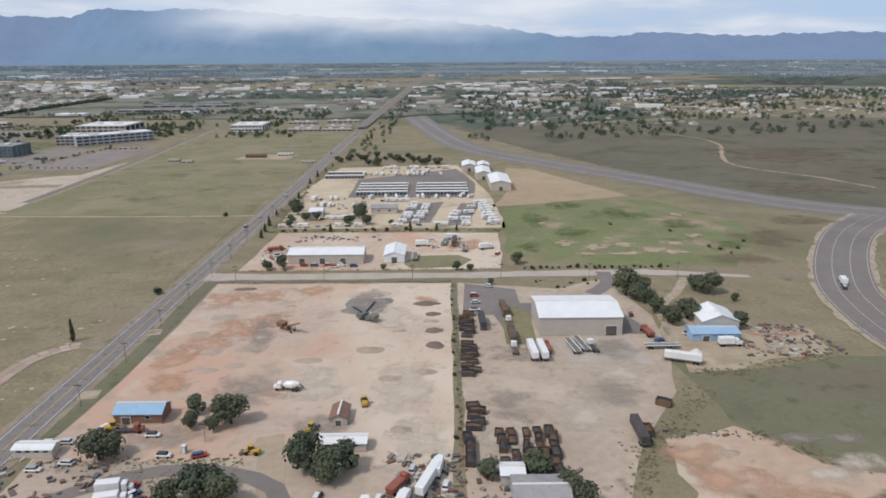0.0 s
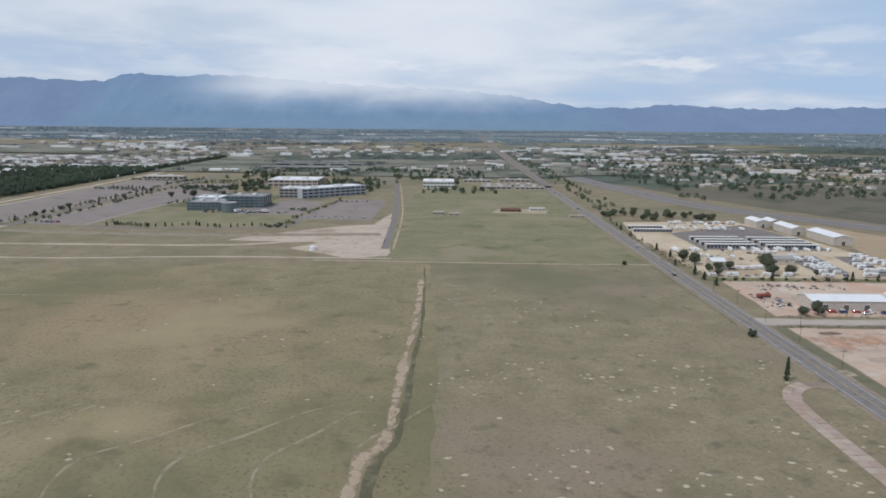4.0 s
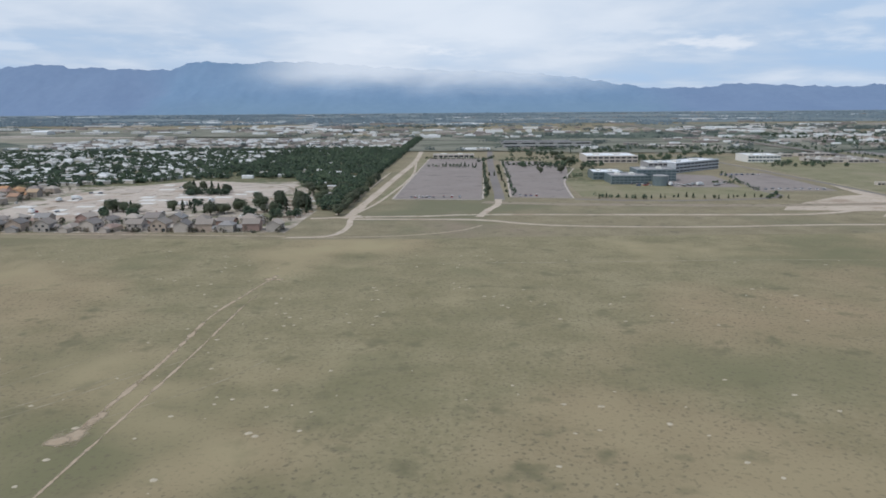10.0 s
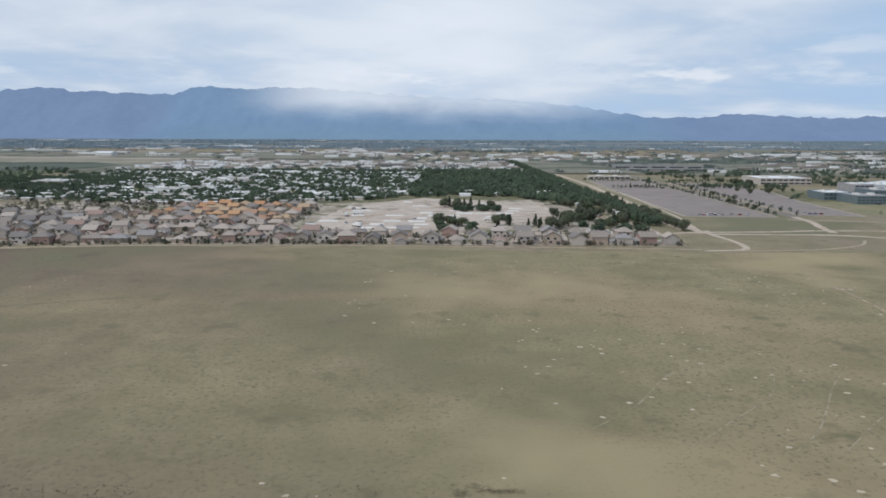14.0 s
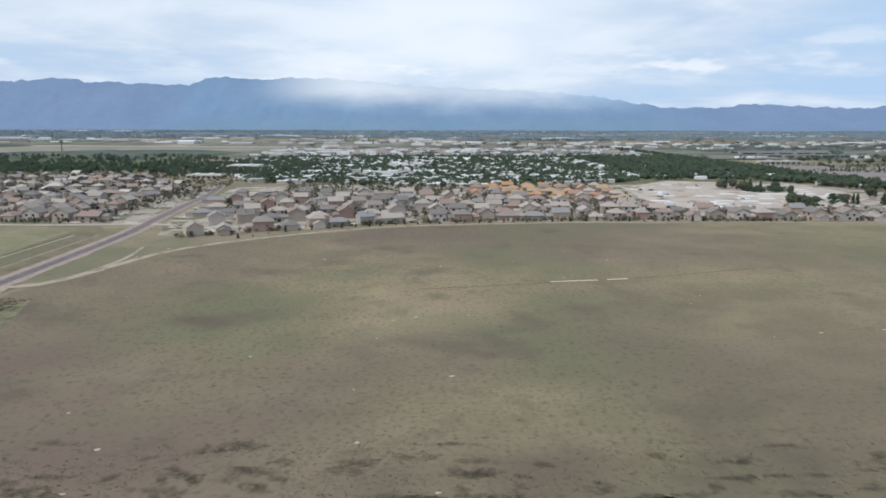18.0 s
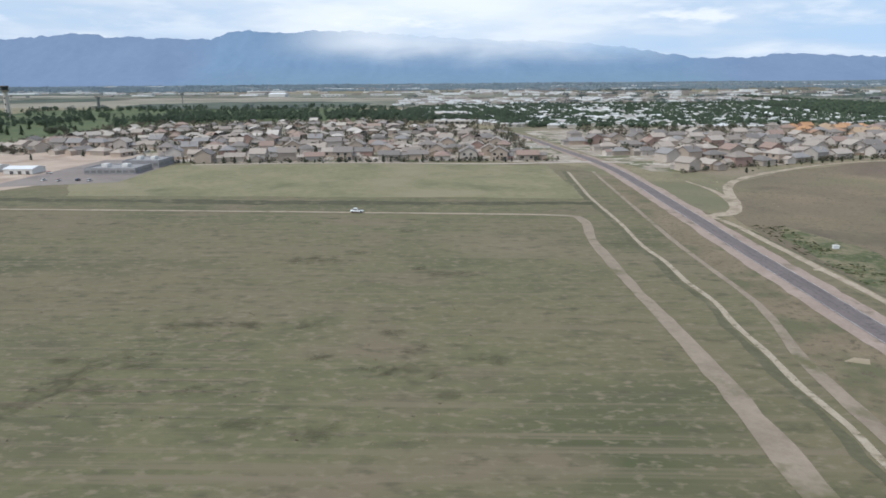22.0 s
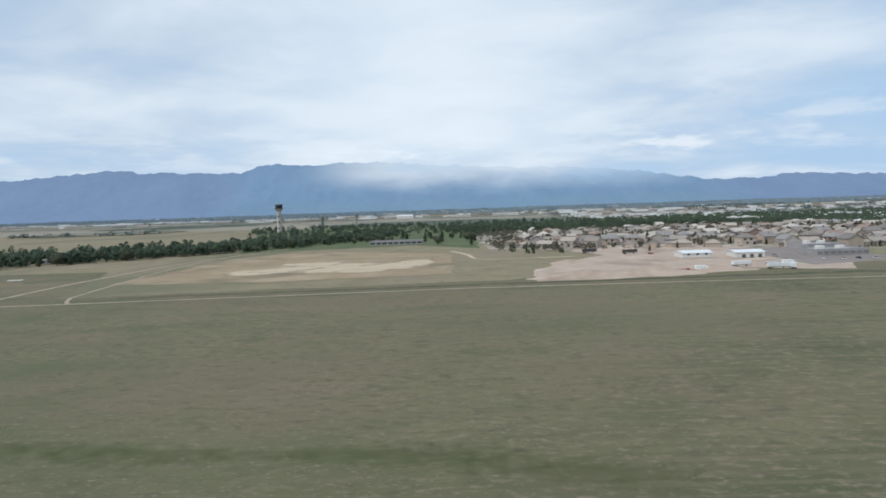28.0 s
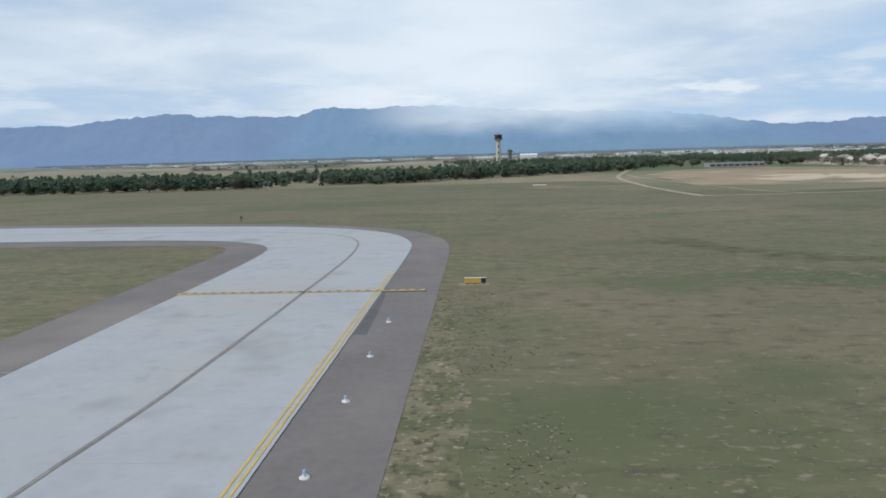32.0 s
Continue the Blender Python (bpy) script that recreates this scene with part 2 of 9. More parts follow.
field_south = shader("field_south", (0.112, 0.112, 0.058), (0.186, 0.170, 0.092), 0.10, 0.95, 12.0, 0.4, streak=(0.6, 1.0, 1.0), rows=((0.190, 0.158, 0.103), 0.85, 0.52, 0.70, -1130, -960),
                     coarse=(((0.172, 0.146, 0.086), 0.013, 0.46, 0.64), ((0.088, 0.094, 0.046), 0.030, 0.52, 0.70), ((0.205, 0.170, 0.110), 0.018, 0.56, 0.68), ((0.108, 0.102, 0.058), 0.10, 0.52, 0.76), ((0.178, 0.146, 0.094), 0.05, 0.56, 0.68), ((0.215, 0.180, 0.120), 1.1, 0.53, 0.68), ((0.094, 0.088, 0.052), 0.6, 0.52, 0.74),
                             ((0.108, 0.114, 0.058), 0.022, 0.48, 0.66, -1000, -1140), ((0.158, 0.134, 0.082), 0.045, 0.48, 0.68, -960, -1060), ((0.080, 0.076, 0.046), 1.0, 0.52, 0.72, -1000, -1120), ((0.225, 0.190, 0.134), 2.0, 0.57, 0.70, -980, -1080), ((0.104, 0.112, 0.056), 0.12, 0.52, 0.72, -1020, -1120)))
wash_sand = shader("wash_sand", (0.33, 0.275, 0.20), (0.45, 0.385, 0.295), 0.6, 0.95, 5.0, 0.3, coarse=(((0.24, 0.20, 0.135), 0.5, 0.54, 0.64), ((0.16, 0.145, 0.085), 1.6, 0.60, 0.68)))
strip_brown = shader("strip_brown", (0.168, 0.134, 0.084), (0.238, 0.192, 0.126), 0.25, 0.95, 7.0, 0.3, coarse=(((0.130, 0.124, 0.068), 0.12, 0.50, 0.64), ((0.12, 0.098, 0.062), 1.2, 0.54, 0.68)))
field_taxi = shader("field_taxi", (0.125, 0.120, 0.068), (0.195, 0.178, 0.108), 0.12, 0.95, 14.0, 0.35, streak=(0.75, 1.0, 1.0),
                    coarse=(((0.195, 0.150, 0.105), 0.035, 0.50, 0.66), ((0.095, 0.108, 0.052), 0.06, 0.54, 0.70), ((0.080, 0.076, 0.048), 1.1, 0.52, 0.68), ((0.250, 0.212, 0.145), 2.2, 0.56, 0.70)))
straw_grass = shader("straw_grass", (0.135, 0.122, 0.070), (0.235, 0.200, 0.130), 0.5, 0.95, 5.0, 0.4,
                     coarse=(((0.110, 0.112, 0.056), 0.45, 0.46, 0.58), ((0.080, 0.074, 0.045), 1.9, 0.52, 0.64), ((0.30, 0.26, 0.185), 2.6, 0.58, 0.68)))
yard_ground = shader("yard_ground", (0.285, 0.240, 0.190), (0.430, 0.370, 0.300), 0.12, 0.95, 7.0, 0.2,
                     coarse=(((0.135, 0.138, 0.072), 0.07, 0.50, 0.58), ((0.52, 0.46, 0.39), 0.12, 0.56, 0.64), ((0.10, 0.10, 0.055), 0.25, 0.60, 0.68)))
far_green = shader("far_green", (0.075, 0.096, 0.070), (0.112, 0.130, 0.096), 0.012, 0.95, 9.0, coarse=(((0.050, 0.066, 0.050), 0.02, 0.5, 0.62), ((0.20, 0.185, 0.15), 0.016, 0.60, 0.68)))
far_tan = shader("far_tan", (0.165, 0.165, 0.125), (0.235, 0.225, 0.175), 0.012, 0.95, 9.0, coarse=(((0.09, 0.10, 0.068), 0.018, 0.48, 0.62),))
meadow = shader("meadow", (0.175, 0.168, 0.090), (0.255, 0.228, 0.138), 0.07, 0.95, 8.0, 0.2,
                coarse=(((0.265, 0.228, 0.148), 0.03, 0.5, 0.66), ((0.13, 0.135, 0.07), 0.05, 0.58, 0.72)))
pasture = shader("pasture", (0.155, 0.176, 0.076), (0.215, 0.222, 0.112), 0.06, 0.95, 8.0, 0.2,
                 coarse=(((0.27, 0.215, 0.145), 0.030, 0.50, 0.66), ((0.115, 0.130, 0.058), 0.05, 0.56, 0.7), ((0.34, 0.265, 0.19), 0.06, 0.60, 0.70)))
lush = shader("lush", (0.070, 0.086, 0.036), (0.130, 0.136, 0.064), 0.2, 0.95, 6.0, 0.3, coarse=(((0.225, 0.190, 0.118), 0.20, 0.46, 0.58), ((0.050, 0.064, 0.028), 0.5, 0.58, 0.68), ((0.155, 0.148, 0.085), 0.9, 0.50, 0.62)))
golf = shader("golf", (0.080, 0.110, 0.048), (0.120, 0.145, 0.066), 0.05, 0.95, 6.0, 0.1, coarse=(((0.15, 0.145, 0.075), 0.02, 0.55, 0.7), ((0.055, 0.075, 0.036), 0.03, 0.54, 0.64)))
pink_soil = shader("pink_soil", (0.445, 0.335, 0.262), (0.545, 0.430, 0.342), 0.07, 0.95, 9.0, 0.2,
                   coarse=(((0.530, 0.345, 0.250), 0.030, 0.46, 0.62), ((0.390, 0.305, 0.240), 0.11, 0.56, 0.70), ((0.590, 0.500, 0.410), 0.045, 0.56, 0.68), ((0.60, 0.505, 0.400), 0.04, 0.30, 0.55, -36, -12), ((0.43, 0.345, 0.270), 0.16, 0.60, 0.72), ((0.36, 0.295, 0.235), 0.5, 0.60, 0.72)))
slab_pink = shader("slab_pink", *ONE, 0.6, 0.9, 6.0, 0.2, palette=((0.44, 0.335, 0.27), (0.40, 0.30, 0.24), (0.47, 0.38, 0.31), (0.42, 0.34, 0.28)))
site_soil = shader("site_soil", (0.40, 0.31, 0.245), (0.50, 0.40, 0.32), 0.08, 0.95, 7.0, 0.2, coarse=(((0.33, 0.25, 0.195), 0.05, 0.52, 0.66), ((0.55, 0.46, 0.37), 0.06, 0.58, 0.70)))
yard_soil = shader("yard_soil", (0.385, 0.305, 0.235), (0.490, 0.400, 0.315), 0.08, 0.95, 8.0, 0.2,
                   coarse=(((0.320, 0.265, 0.215), 0.03, 0.54, 0.70), ((0.53, 0.435, 0.34), 0.05, 0.56, 0.72), ((0.27, 0.225, 0.18), 0.22, 0.60, 0.72)))
dull_grass = shader("dull_grass", (0.135, 0.132, 0.080), (0.195, 0.185, 0.118), 0.08, 0.95, 9.0, 0.2, coarse=(((0.165, 0.140, 0.095), 0.04, 0.52, 0.68), ((0.11, 0.115, 0.062), 0.2, 0.56, 0.70)))
pit_soil = shader("pit_soil", (0.430, 0.305, 0.220), (0.540, 0.415, 0.315), 0.06, 0.95, 8.0, 0.3,
                  coarse=(((0.30, 0.225, 0.155), 0.06, 0.54, 0.66), ((0.55, 0.48, 0.38), 0.04, 0.54, 0.68), ((0.17, 0.155, 0.095), 0.12, 0.60, 0.68)))
plot_soil = shader("plot_soil", (0.42, 0.35, 0.29), (0.55, 0.48, 0.41), 0.1, 0.95, 7.0, 0.1, coarse=(((0.34, 0.26, 0.20), 0.05, 0.52, 0.66), ((0.20, 0.18, 0.12), 0.09, 0.60, 0.68)))
tan_dirt = shader("tan_dirt", (0.340, 0.270, 0.190), (0.450, 0.370, 0.270), 0.10, 0.95, 7.0, 0.2,
                  coarse=(((0.25, 0.21, 0.13), 0.06, 0.56, 0.72),))
pale_sand = shader("pale_sand", (0.47, 0.38, 0.27), (0.60, 0.505, 0.37), 0.06, 0.95, 7.0, 0.15,
                   coarse=(((0.36, 0.275, 0.185), 0.04, 0.54, 0.68),))
brown_field = shader("brown_field", (0.275, 0.205, 0.130), (0.365, 0.280, 0.182), 0.05, 0.95, 8.0, 0.1, coarse=(((0.19, 0.165, 0.105), 0.03, 0.52, 0.66), ((0.38, 0.30, 0.21), 0.05, 0.56, 0.68)))
stubble = shader("stubble", (0.34, 0.255, 0.165), (0.43, 0.33, 0.22), 0.06, 0.95, 8.0, 0.1, coarse=(((0.28, 0.225, 0.14), 0.03, 0.54, 0.68),))
track_dirt = shader("track_dirt", (0.35, 0.285, 0.21), (0.46, 0.385, 0.295), 0.3, 0.95, 6.0, 0.2, coarse=(((0.22, 0.185, 0.12), 0.25, 0.54, 0.68), ((0.30, 0.235, 0.175), 0.9, 0.52, 0.66)))
track_worn = shader("track_worn", (0.24, 0.195, 0.145), (0.33, 0.27, 0.205), 0.3, 0.95, 6.0, 0.2, coarse=(((0.15, 0.135, 0.075), 0.2, 0.55, 0.70),))
ditch_dark = shader("ditch_dark", (0.095, 0.092, 0.052), (0.145, 0.132, 0.080), 0.3, 0.95, 6.0, 0.3, coarse=(((0.19, 0.165, 0.11), 0.25, 0.54, 0.66),))
gravel_pink = shader("gravel_pink", (0.300, 0.228, 0.186), (0.395, 0.310, 0.258), 0.25, 0.95, 8.0, 0.2, coarse=(((0.19, 0.155, 0.11), 0.3, 0.58, 0.70),))
asphalt = shader("asphalt", (0.185, 0.168, 0.158), (0.245, 0.222, 0.206), 0.3, 0.85, 10.0, 0.1, coarse=(((0.105, 0.098, 0.095), 0.9, 0.58, 0.7), ((0.215, 0.195, 0.18), 0.05, 0.55, 0.7)))
campus_dirt = shader("campus_dirt", (0.42, 0.345, 0.27), (0.54, 0.455, 0.365), 0.12, 0.95, 6.0, 0.2, coarse=(((0.34, 0.265, 0.20), 0.06, 0.54, 0.68), ((0.24, 0.20, 0.13), 0.3, 0.60, 0.70)))
asphalt_dark = shader("asphalt_dark", (0.145, 0.119, 0.112), (0.205, 0.170, 0.158), 0.3, 0.76, 10.0, 0.1, spec=0.4, coarse=(((0.085, 0.074, 0.076), 1.4, 0.58, 0.66),))
asphalt_old = shader("asphalt_old", (0.175, 0.155, 0.145), (0.235, 0.210, 0.195), 0.05, 0.9, 12.0, 0.1, coarse=(((0.21, 0.18, 0.155), 0.03, 0.5, 0.7),))
lot_paving = shader("lot_paving", (0.225, 0.190, 0.172), (0.285, 0.245, 0.222), 0.04, 0.9, 12.0, 0.1, coarse=(((0.19, 0.165, 0.15), 0.1, 0.55, 0.7),))
concrete = shader("concrete", (0.345, 0.352, 0.368), (0.415, 0.420, 0.432), 0.12, 0.75, 10.0, 0.1, coarse=(((0.39, 0.375, 0.36), 0.05, 0.5, 0.68), ((0.30, 0.30, 0.305), 0.12, 0.56, 0.70), ((0.33, 0.33, 0.335), 0.6, 0.56, 0.70)))
concrete_tan = shader("concrete_tan", (0.39, 0.33, 0.28), (0.48, 0.42, 0.36), 0.2, 0.85, 8.0, 0.1)
shoulder_grey = shader("shoulder_grey", (0.150, 0.132, 0.125), (0.200, 0.180, 0.170), 0.15, 0.9, 14.0, 0.1, coarse=(((0.23, 0.2, 0.185), 0.06, 0.52, 0.7),))
paint_white = shader("paint_white", (0.42, 0.41, 0.39), (0.56, 0.55, 0.53), 1.0, 0.7)
paint_yellow = shader("paint_yellow", (0.50, 0.34, 0.07), (0.62, 0.44, 0.12), 1.0, 0.7)
paint_dark = shader("paint_dark", (0.09, 0.085, 0.085), (0.13, 0.12, 0.12), 0.6, 0.8)
wall_home = shader("wall_home", *ONE, 0.5, 0.85, 8.0, palette=((0.45, 0.37, 0.30), (0.52, 0.45, 0.38), (0.37, 0.32, 0.27), (0.49, 0.39, 0.31), (0.43, 0.39, 0.35), (0.60, 0.54, 0.48), (0.36, 0.25, 0.21), (0.52, 0.46, 0.40)))
roof_home = shader("roof_home", *ONE, 1.2, 0.9, 8.0, 0.2, palette=((0.30, 0.26, 0.225), (0.38, 0.33, 0.285), (0.26, 0.23, 0.21), (0.44, 0.375, 0.32), (0.33, 0.24, 0.20), (0.30, 0.285, 0.275), (0.44, 0.385, 0.335), (0.22, 0.20, 0.185)))
roof_orange = shader("roof_orange", *ONE, 1.2, 0.9, 8.0, palette=((0.48, 0.27, 0.145), (0.52, 0.31, 0.17), (0.40, 0.25, 0.17), (0.45, 0.33, 0.22)))
trim_white = shader("trim_white", (0.62, 0.60, 0.56), (0.72, 0.70, 0.66), 1.0, 0.7)
home_metal = shader("home_metal", *ONE, 0.5, 0.5, 8.0, palette=((0.76, 0.76, 0.75), (0.60, 0.58, 0.56), (0.72, 0.71, 0.70), (0.42, 0.40, 0.38), (0.80, 0.80, 0.79), (0.66, 0.62, 0.58)))
white_metal = shader("white_metal", (0.70, 0.71, 0.72), (0.80, 0.81, 0.82), 0.4, 0.45, 10.0, stain=((0.55, 0.53, 0.50), 0.35, 0.62, 0.8))
cream_metal = shader("cream_metal", (0.44, 0.39, 0.345), (0.51, 0.46, 0.41), 0.5, 0.6, 8.0)
beige_wall = shader("beige_wall", (0.47, 0.42, 0.36), (0.56, 0.51, 0.45), 0.5, 0.8)
blue_metal = shader("blue_metal", (0.26, 0.41, 0.57), (0.33, 0.49, 0.65), 0.6, 0.5, 8.0, stain=((0.28, 0.30, 0.32), 0.8, 0.6, 0.75))
rust_roof = shader("rust_roof", (0.19, 0.105, 0.075), (0.26, 0.15, 0.11), 0.8, 0.7)
grey_roof = shader("grey_roof", (0.27, 0.26, 0.26), (0.36, 0.35, 0.345), 0.4, 0.8)
dark_steel = shader("dark_steel", (0.055, 0.050, 0.048), (0.10, 0.088, 0.080), 0.6, 0.7, 6.0, palette=((1.0, 1.0, 1.0), (1.5, 1.2, 1.0), (0.8, 0.9, 1.1), (1.9, 1.3, 0.9)))
rust_steel = shader("rust_steel", (0.17, 0.085, 0.055), (0.25, 0.14, 0.09), 0.8, 0.8)
machine_grey = shader("machine_grey", (0.12, 0.13, 0.12), (0.19, 0.20, 0.185), 0.8, 0.6)
glass_dark = shader("glass_dark", (0.030, 0.036, 0.042), (0.045, 0.052, 0.060), 1.0, 0.12, spec=0.6)
glass_green = shader("glass_green", (0.055, 0.080, 0.090), (0.085, 0.115, 0.125), 0.2, 0.2, spec=0.6)
rubber = shader("rubber", (0.018, 0.018, 0.018), (0.03, 0.03, 0.03), 2.0, 0.9)
vehicle_paint = shader("vehicle_paint", *ONE, 1.0, 0.35, 6.0, palette=((0.72, 0.72, 0.72), (0.75, 0.75, 0.74), (0.35, 0.36, 0.38), (0.05, 0.055, 0.07), (0.38, 0.06, 0.05), (0.55, 0.55, 0.54), (0.07, 0.12, 0.25), (0.70, 0.69, 0.66)))
white_paint = shader("white_paint", (0.70, 0.70, 0.69), (0.80, 0.80, 0.79), 1.0, 0.35)
stripe_paint = shader("stripe_paint", *ONE, 1.0, 0.4, palette=((0.20, 0.22, 0.30), (0.35, 0.30, 0.25), (0.30, 0.10, 0.08), (0.25, 0.28, 0.30)))
red_paint = shader("red_paint", (0.24, 0.075, 0.05), (0.32, 0.11, 0.075), 1.0, 0.5)
yellow_paint = shader("yellow_paint", (0.48, 0.30, 0.04), (0.60, 0.40, 0.07), 1.0, 0.5)
junk_mix = shader("junk_mix", *ONE, 1.0, 0.7, islands=True, palette=((0.52, 0.51, 0.49), (0.18, 0.145, 0.12), (0.22, 0.12, 0.09), (0.10, 0.10, 0.105), (0.32, 0.27, 0.22), (0.13, 0.16, 0.20), (0.38, 0.36, 0.33), (0.14, 0.11, 0.09), (0.24, 0.20, 0.17)))
pile_dark = shader("pile_dark", (0.155, 0.115, 0.095), (0.22, 0.165, 0.135), 0.6, 0.95, 6.0, 0.5)
pile_grey = shader("pile_grey", (0.200, 0.175, 0.160), (0.27, 0.24, 0.215), 0.6, 0.95, 6.0, 0.5)
pile_flat = shader("pile_flat", (0.36, 0.285, 0.225), (0.44, 0.355, 0.285), 0.4, 0.95, 6.0, 0.4)
pile_tan = shader("pile_tan", (0.34, 0.265, 0.20), (0.41, 0.33, 0.26), 0.6, 0.95, 6.0, 0.5)
bark = shader("bark", (0.07, 0.05, 0.038), (0.115, 0.088, 0.066), 2.0, 0.95, 5.0, 0.4)
leaf = shader("leaf", (0.6, 0.62, 0.62), (1.05, 1.05, 1.0), 0.8, 0.8, 5.0, palette=((0.094, 0.112, 0.066), (0.108, 0.124, 0.074), (0.084, 0.099, 0.064), (0.118, 0.130, 0.082), (0.098, 0.108, 0.070)))
leaf_dark = shader("leaf_dark", (0.7, 0.7, 0.7), (1.1, 1.1, 1.0), 0.8, 0.85, 5.0, palette=((0.044, 0.060, 0.034), (0.050, 0.068, 0.038), (0.042, 0.056, 0.036), (0.056, 0.070, 0.040)))
leaf_far = shader("leaf_far", (0.7, 0.7, 0.7), (1.1, 1.1, 1.0), 0.02, 0.85, 9.0, islands=True, palette=((0.054, 0.084, 0.052), (0.066, 0.098, 0.060), (0.050, 0.072, 0.050), (0.084, 0.112, 0.066), (0.046, 0.062, 0.046)))
# Distance haze is mixed into these leaf colours: paler and bluer farther out.
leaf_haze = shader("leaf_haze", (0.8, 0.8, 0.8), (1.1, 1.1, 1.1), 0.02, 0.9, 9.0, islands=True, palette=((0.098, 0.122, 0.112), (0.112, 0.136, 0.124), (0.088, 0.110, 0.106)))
leaf_haze_far = shader("leaf_haze_far", (0.8, 0.8, 0.8), (1.1, 1.1, 1.1), 0.02, 0.9, 9.0, islands=True, palette=((0.170, 0.220, 0.250), (0.190, 0.236, 0.264), (0.155, 0.204, 0.236)))
far_city = shader("far_city", *ONE, 0.02, 0.8, islands=True, palette=((0.80, 0.80, 0.79), (0.46, 0.41, 0.36), (0.32, 0.28, 0.25), (0.82, 0.82, 0.81), (0.28, 0.24, 0.22), (0.52, 0.47, 0.42), (0.74, 0.73, 0.72)))
far_roof = shader("far_roof", *ONE, 0.02, 0.8, islands=True, palette=((0.40, 0.35, 0.30), (0.34, 0.29, 0.25), (0.48, 0.43, 0.37), (0.28, 0.25, 0.23), (0.56, 0.51, 0.46), (0.36, 0.27, 0.22)))
park_roof = shader("park_roof", *ONE, 0.02, 0.7, islands=True, palette=((0.80, 0.80, 0.79), (0.74, 0.73, 0.71), (0.62, 0.60, 0.57), (0.46, 0.43, 0.40), (0.82, 0.82, 0.81)))
mound_soil = shader("mound_soil", (0.39, 0.335, 0.245), (0.50, 0.435, 0.33), 1.0, 0.95, 6.0)


def hazed_ridge(name, low, high, glow, strength, foot, veil=None, end_haze=None):
    """Far ridges, a plain distant backdrop: blue air haze is painted in as a faint glow, the crest partly lost in
    cloud.
    """
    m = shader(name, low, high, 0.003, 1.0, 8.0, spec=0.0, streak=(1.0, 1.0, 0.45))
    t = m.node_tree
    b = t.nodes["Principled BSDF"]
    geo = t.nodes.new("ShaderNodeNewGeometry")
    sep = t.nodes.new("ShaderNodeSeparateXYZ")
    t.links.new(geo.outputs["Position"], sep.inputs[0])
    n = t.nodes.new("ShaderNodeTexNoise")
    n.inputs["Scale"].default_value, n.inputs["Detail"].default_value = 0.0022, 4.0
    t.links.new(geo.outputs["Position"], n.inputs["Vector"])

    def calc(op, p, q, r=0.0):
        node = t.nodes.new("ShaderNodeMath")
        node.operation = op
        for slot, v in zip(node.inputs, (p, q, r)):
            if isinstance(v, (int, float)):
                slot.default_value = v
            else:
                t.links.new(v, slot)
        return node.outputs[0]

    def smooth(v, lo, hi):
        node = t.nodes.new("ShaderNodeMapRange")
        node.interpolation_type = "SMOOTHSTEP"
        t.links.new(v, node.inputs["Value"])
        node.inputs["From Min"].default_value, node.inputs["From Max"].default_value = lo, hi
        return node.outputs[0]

    # Haze painted into the emission: one colour at the foot, another higher up.
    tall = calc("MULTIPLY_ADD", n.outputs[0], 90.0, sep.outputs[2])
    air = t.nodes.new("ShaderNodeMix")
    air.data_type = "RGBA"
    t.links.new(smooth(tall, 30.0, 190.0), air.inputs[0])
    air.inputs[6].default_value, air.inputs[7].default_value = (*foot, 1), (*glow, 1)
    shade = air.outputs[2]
    if end_haze:   # both ends of the range get a more violet haze colour
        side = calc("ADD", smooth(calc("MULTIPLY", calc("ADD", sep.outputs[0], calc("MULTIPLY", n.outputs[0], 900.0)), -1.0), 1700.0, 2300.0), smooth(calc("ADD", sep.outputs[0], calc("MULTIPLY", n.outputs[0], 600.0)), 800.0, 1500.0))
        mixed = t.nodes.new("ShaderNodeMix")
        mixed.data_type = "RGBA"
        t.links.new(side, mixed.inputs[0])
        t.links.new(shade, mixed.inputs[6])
        mixed.inputs[7].default_value = (*end_haze, 1)
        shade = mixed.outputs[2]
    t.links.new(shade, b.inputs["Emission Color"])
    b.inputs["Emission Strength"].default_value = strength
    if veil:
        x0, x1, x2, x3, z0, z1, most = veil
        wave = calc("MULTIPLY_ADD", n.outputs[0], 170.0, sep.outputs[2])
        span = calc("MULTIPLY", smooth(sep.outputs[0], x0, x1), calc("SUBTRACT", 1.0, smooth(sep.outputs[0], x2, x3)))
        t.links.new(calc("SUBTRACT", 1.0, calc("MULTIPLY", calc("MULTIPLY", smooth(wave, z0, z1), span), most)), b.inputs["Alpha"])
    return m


ridge_back = hazed_ridge("ridge_back", (0.062, 0.096, 0.142), (0.086, 0.122, 0.168), (0.160, 0.252, 0.385), 0.80, (0.170, 0.258, 0.345), (-2200, -1300, 250, 900, 170, 375, 0.86), (0.172, 0.226, 0.352))
# ---- building tools ----
rng = random.Random(7)


def mesh_of(name, verts, faces, mat, smooth=False):
    me = bpy.data.meshes.new(name)
    me.from_pydata([tuple(v) for v in verts], [], faces)
    me.materials.append(mat)
    if smooth:
        me.polygons.foreach_set("use_smooth", [True] * len(me.polygons))
    me.update()
    return me


def part(name, shape, mat, parent=None, label="", at=None, smooth=False):
    """One mesh object from (verts, faces), or from a mesh that is already there."""
    me = shape if isinstance(shape, bpy.types.Mesh) else mesh_of(name, shape[0], shape[1], mat, smooth)
    ob = new(name, me)
    if parent is not None:
        ob.parent = parent
    if at is not None:
        ob.matrix_basis = at
    return tagged(ob, label)


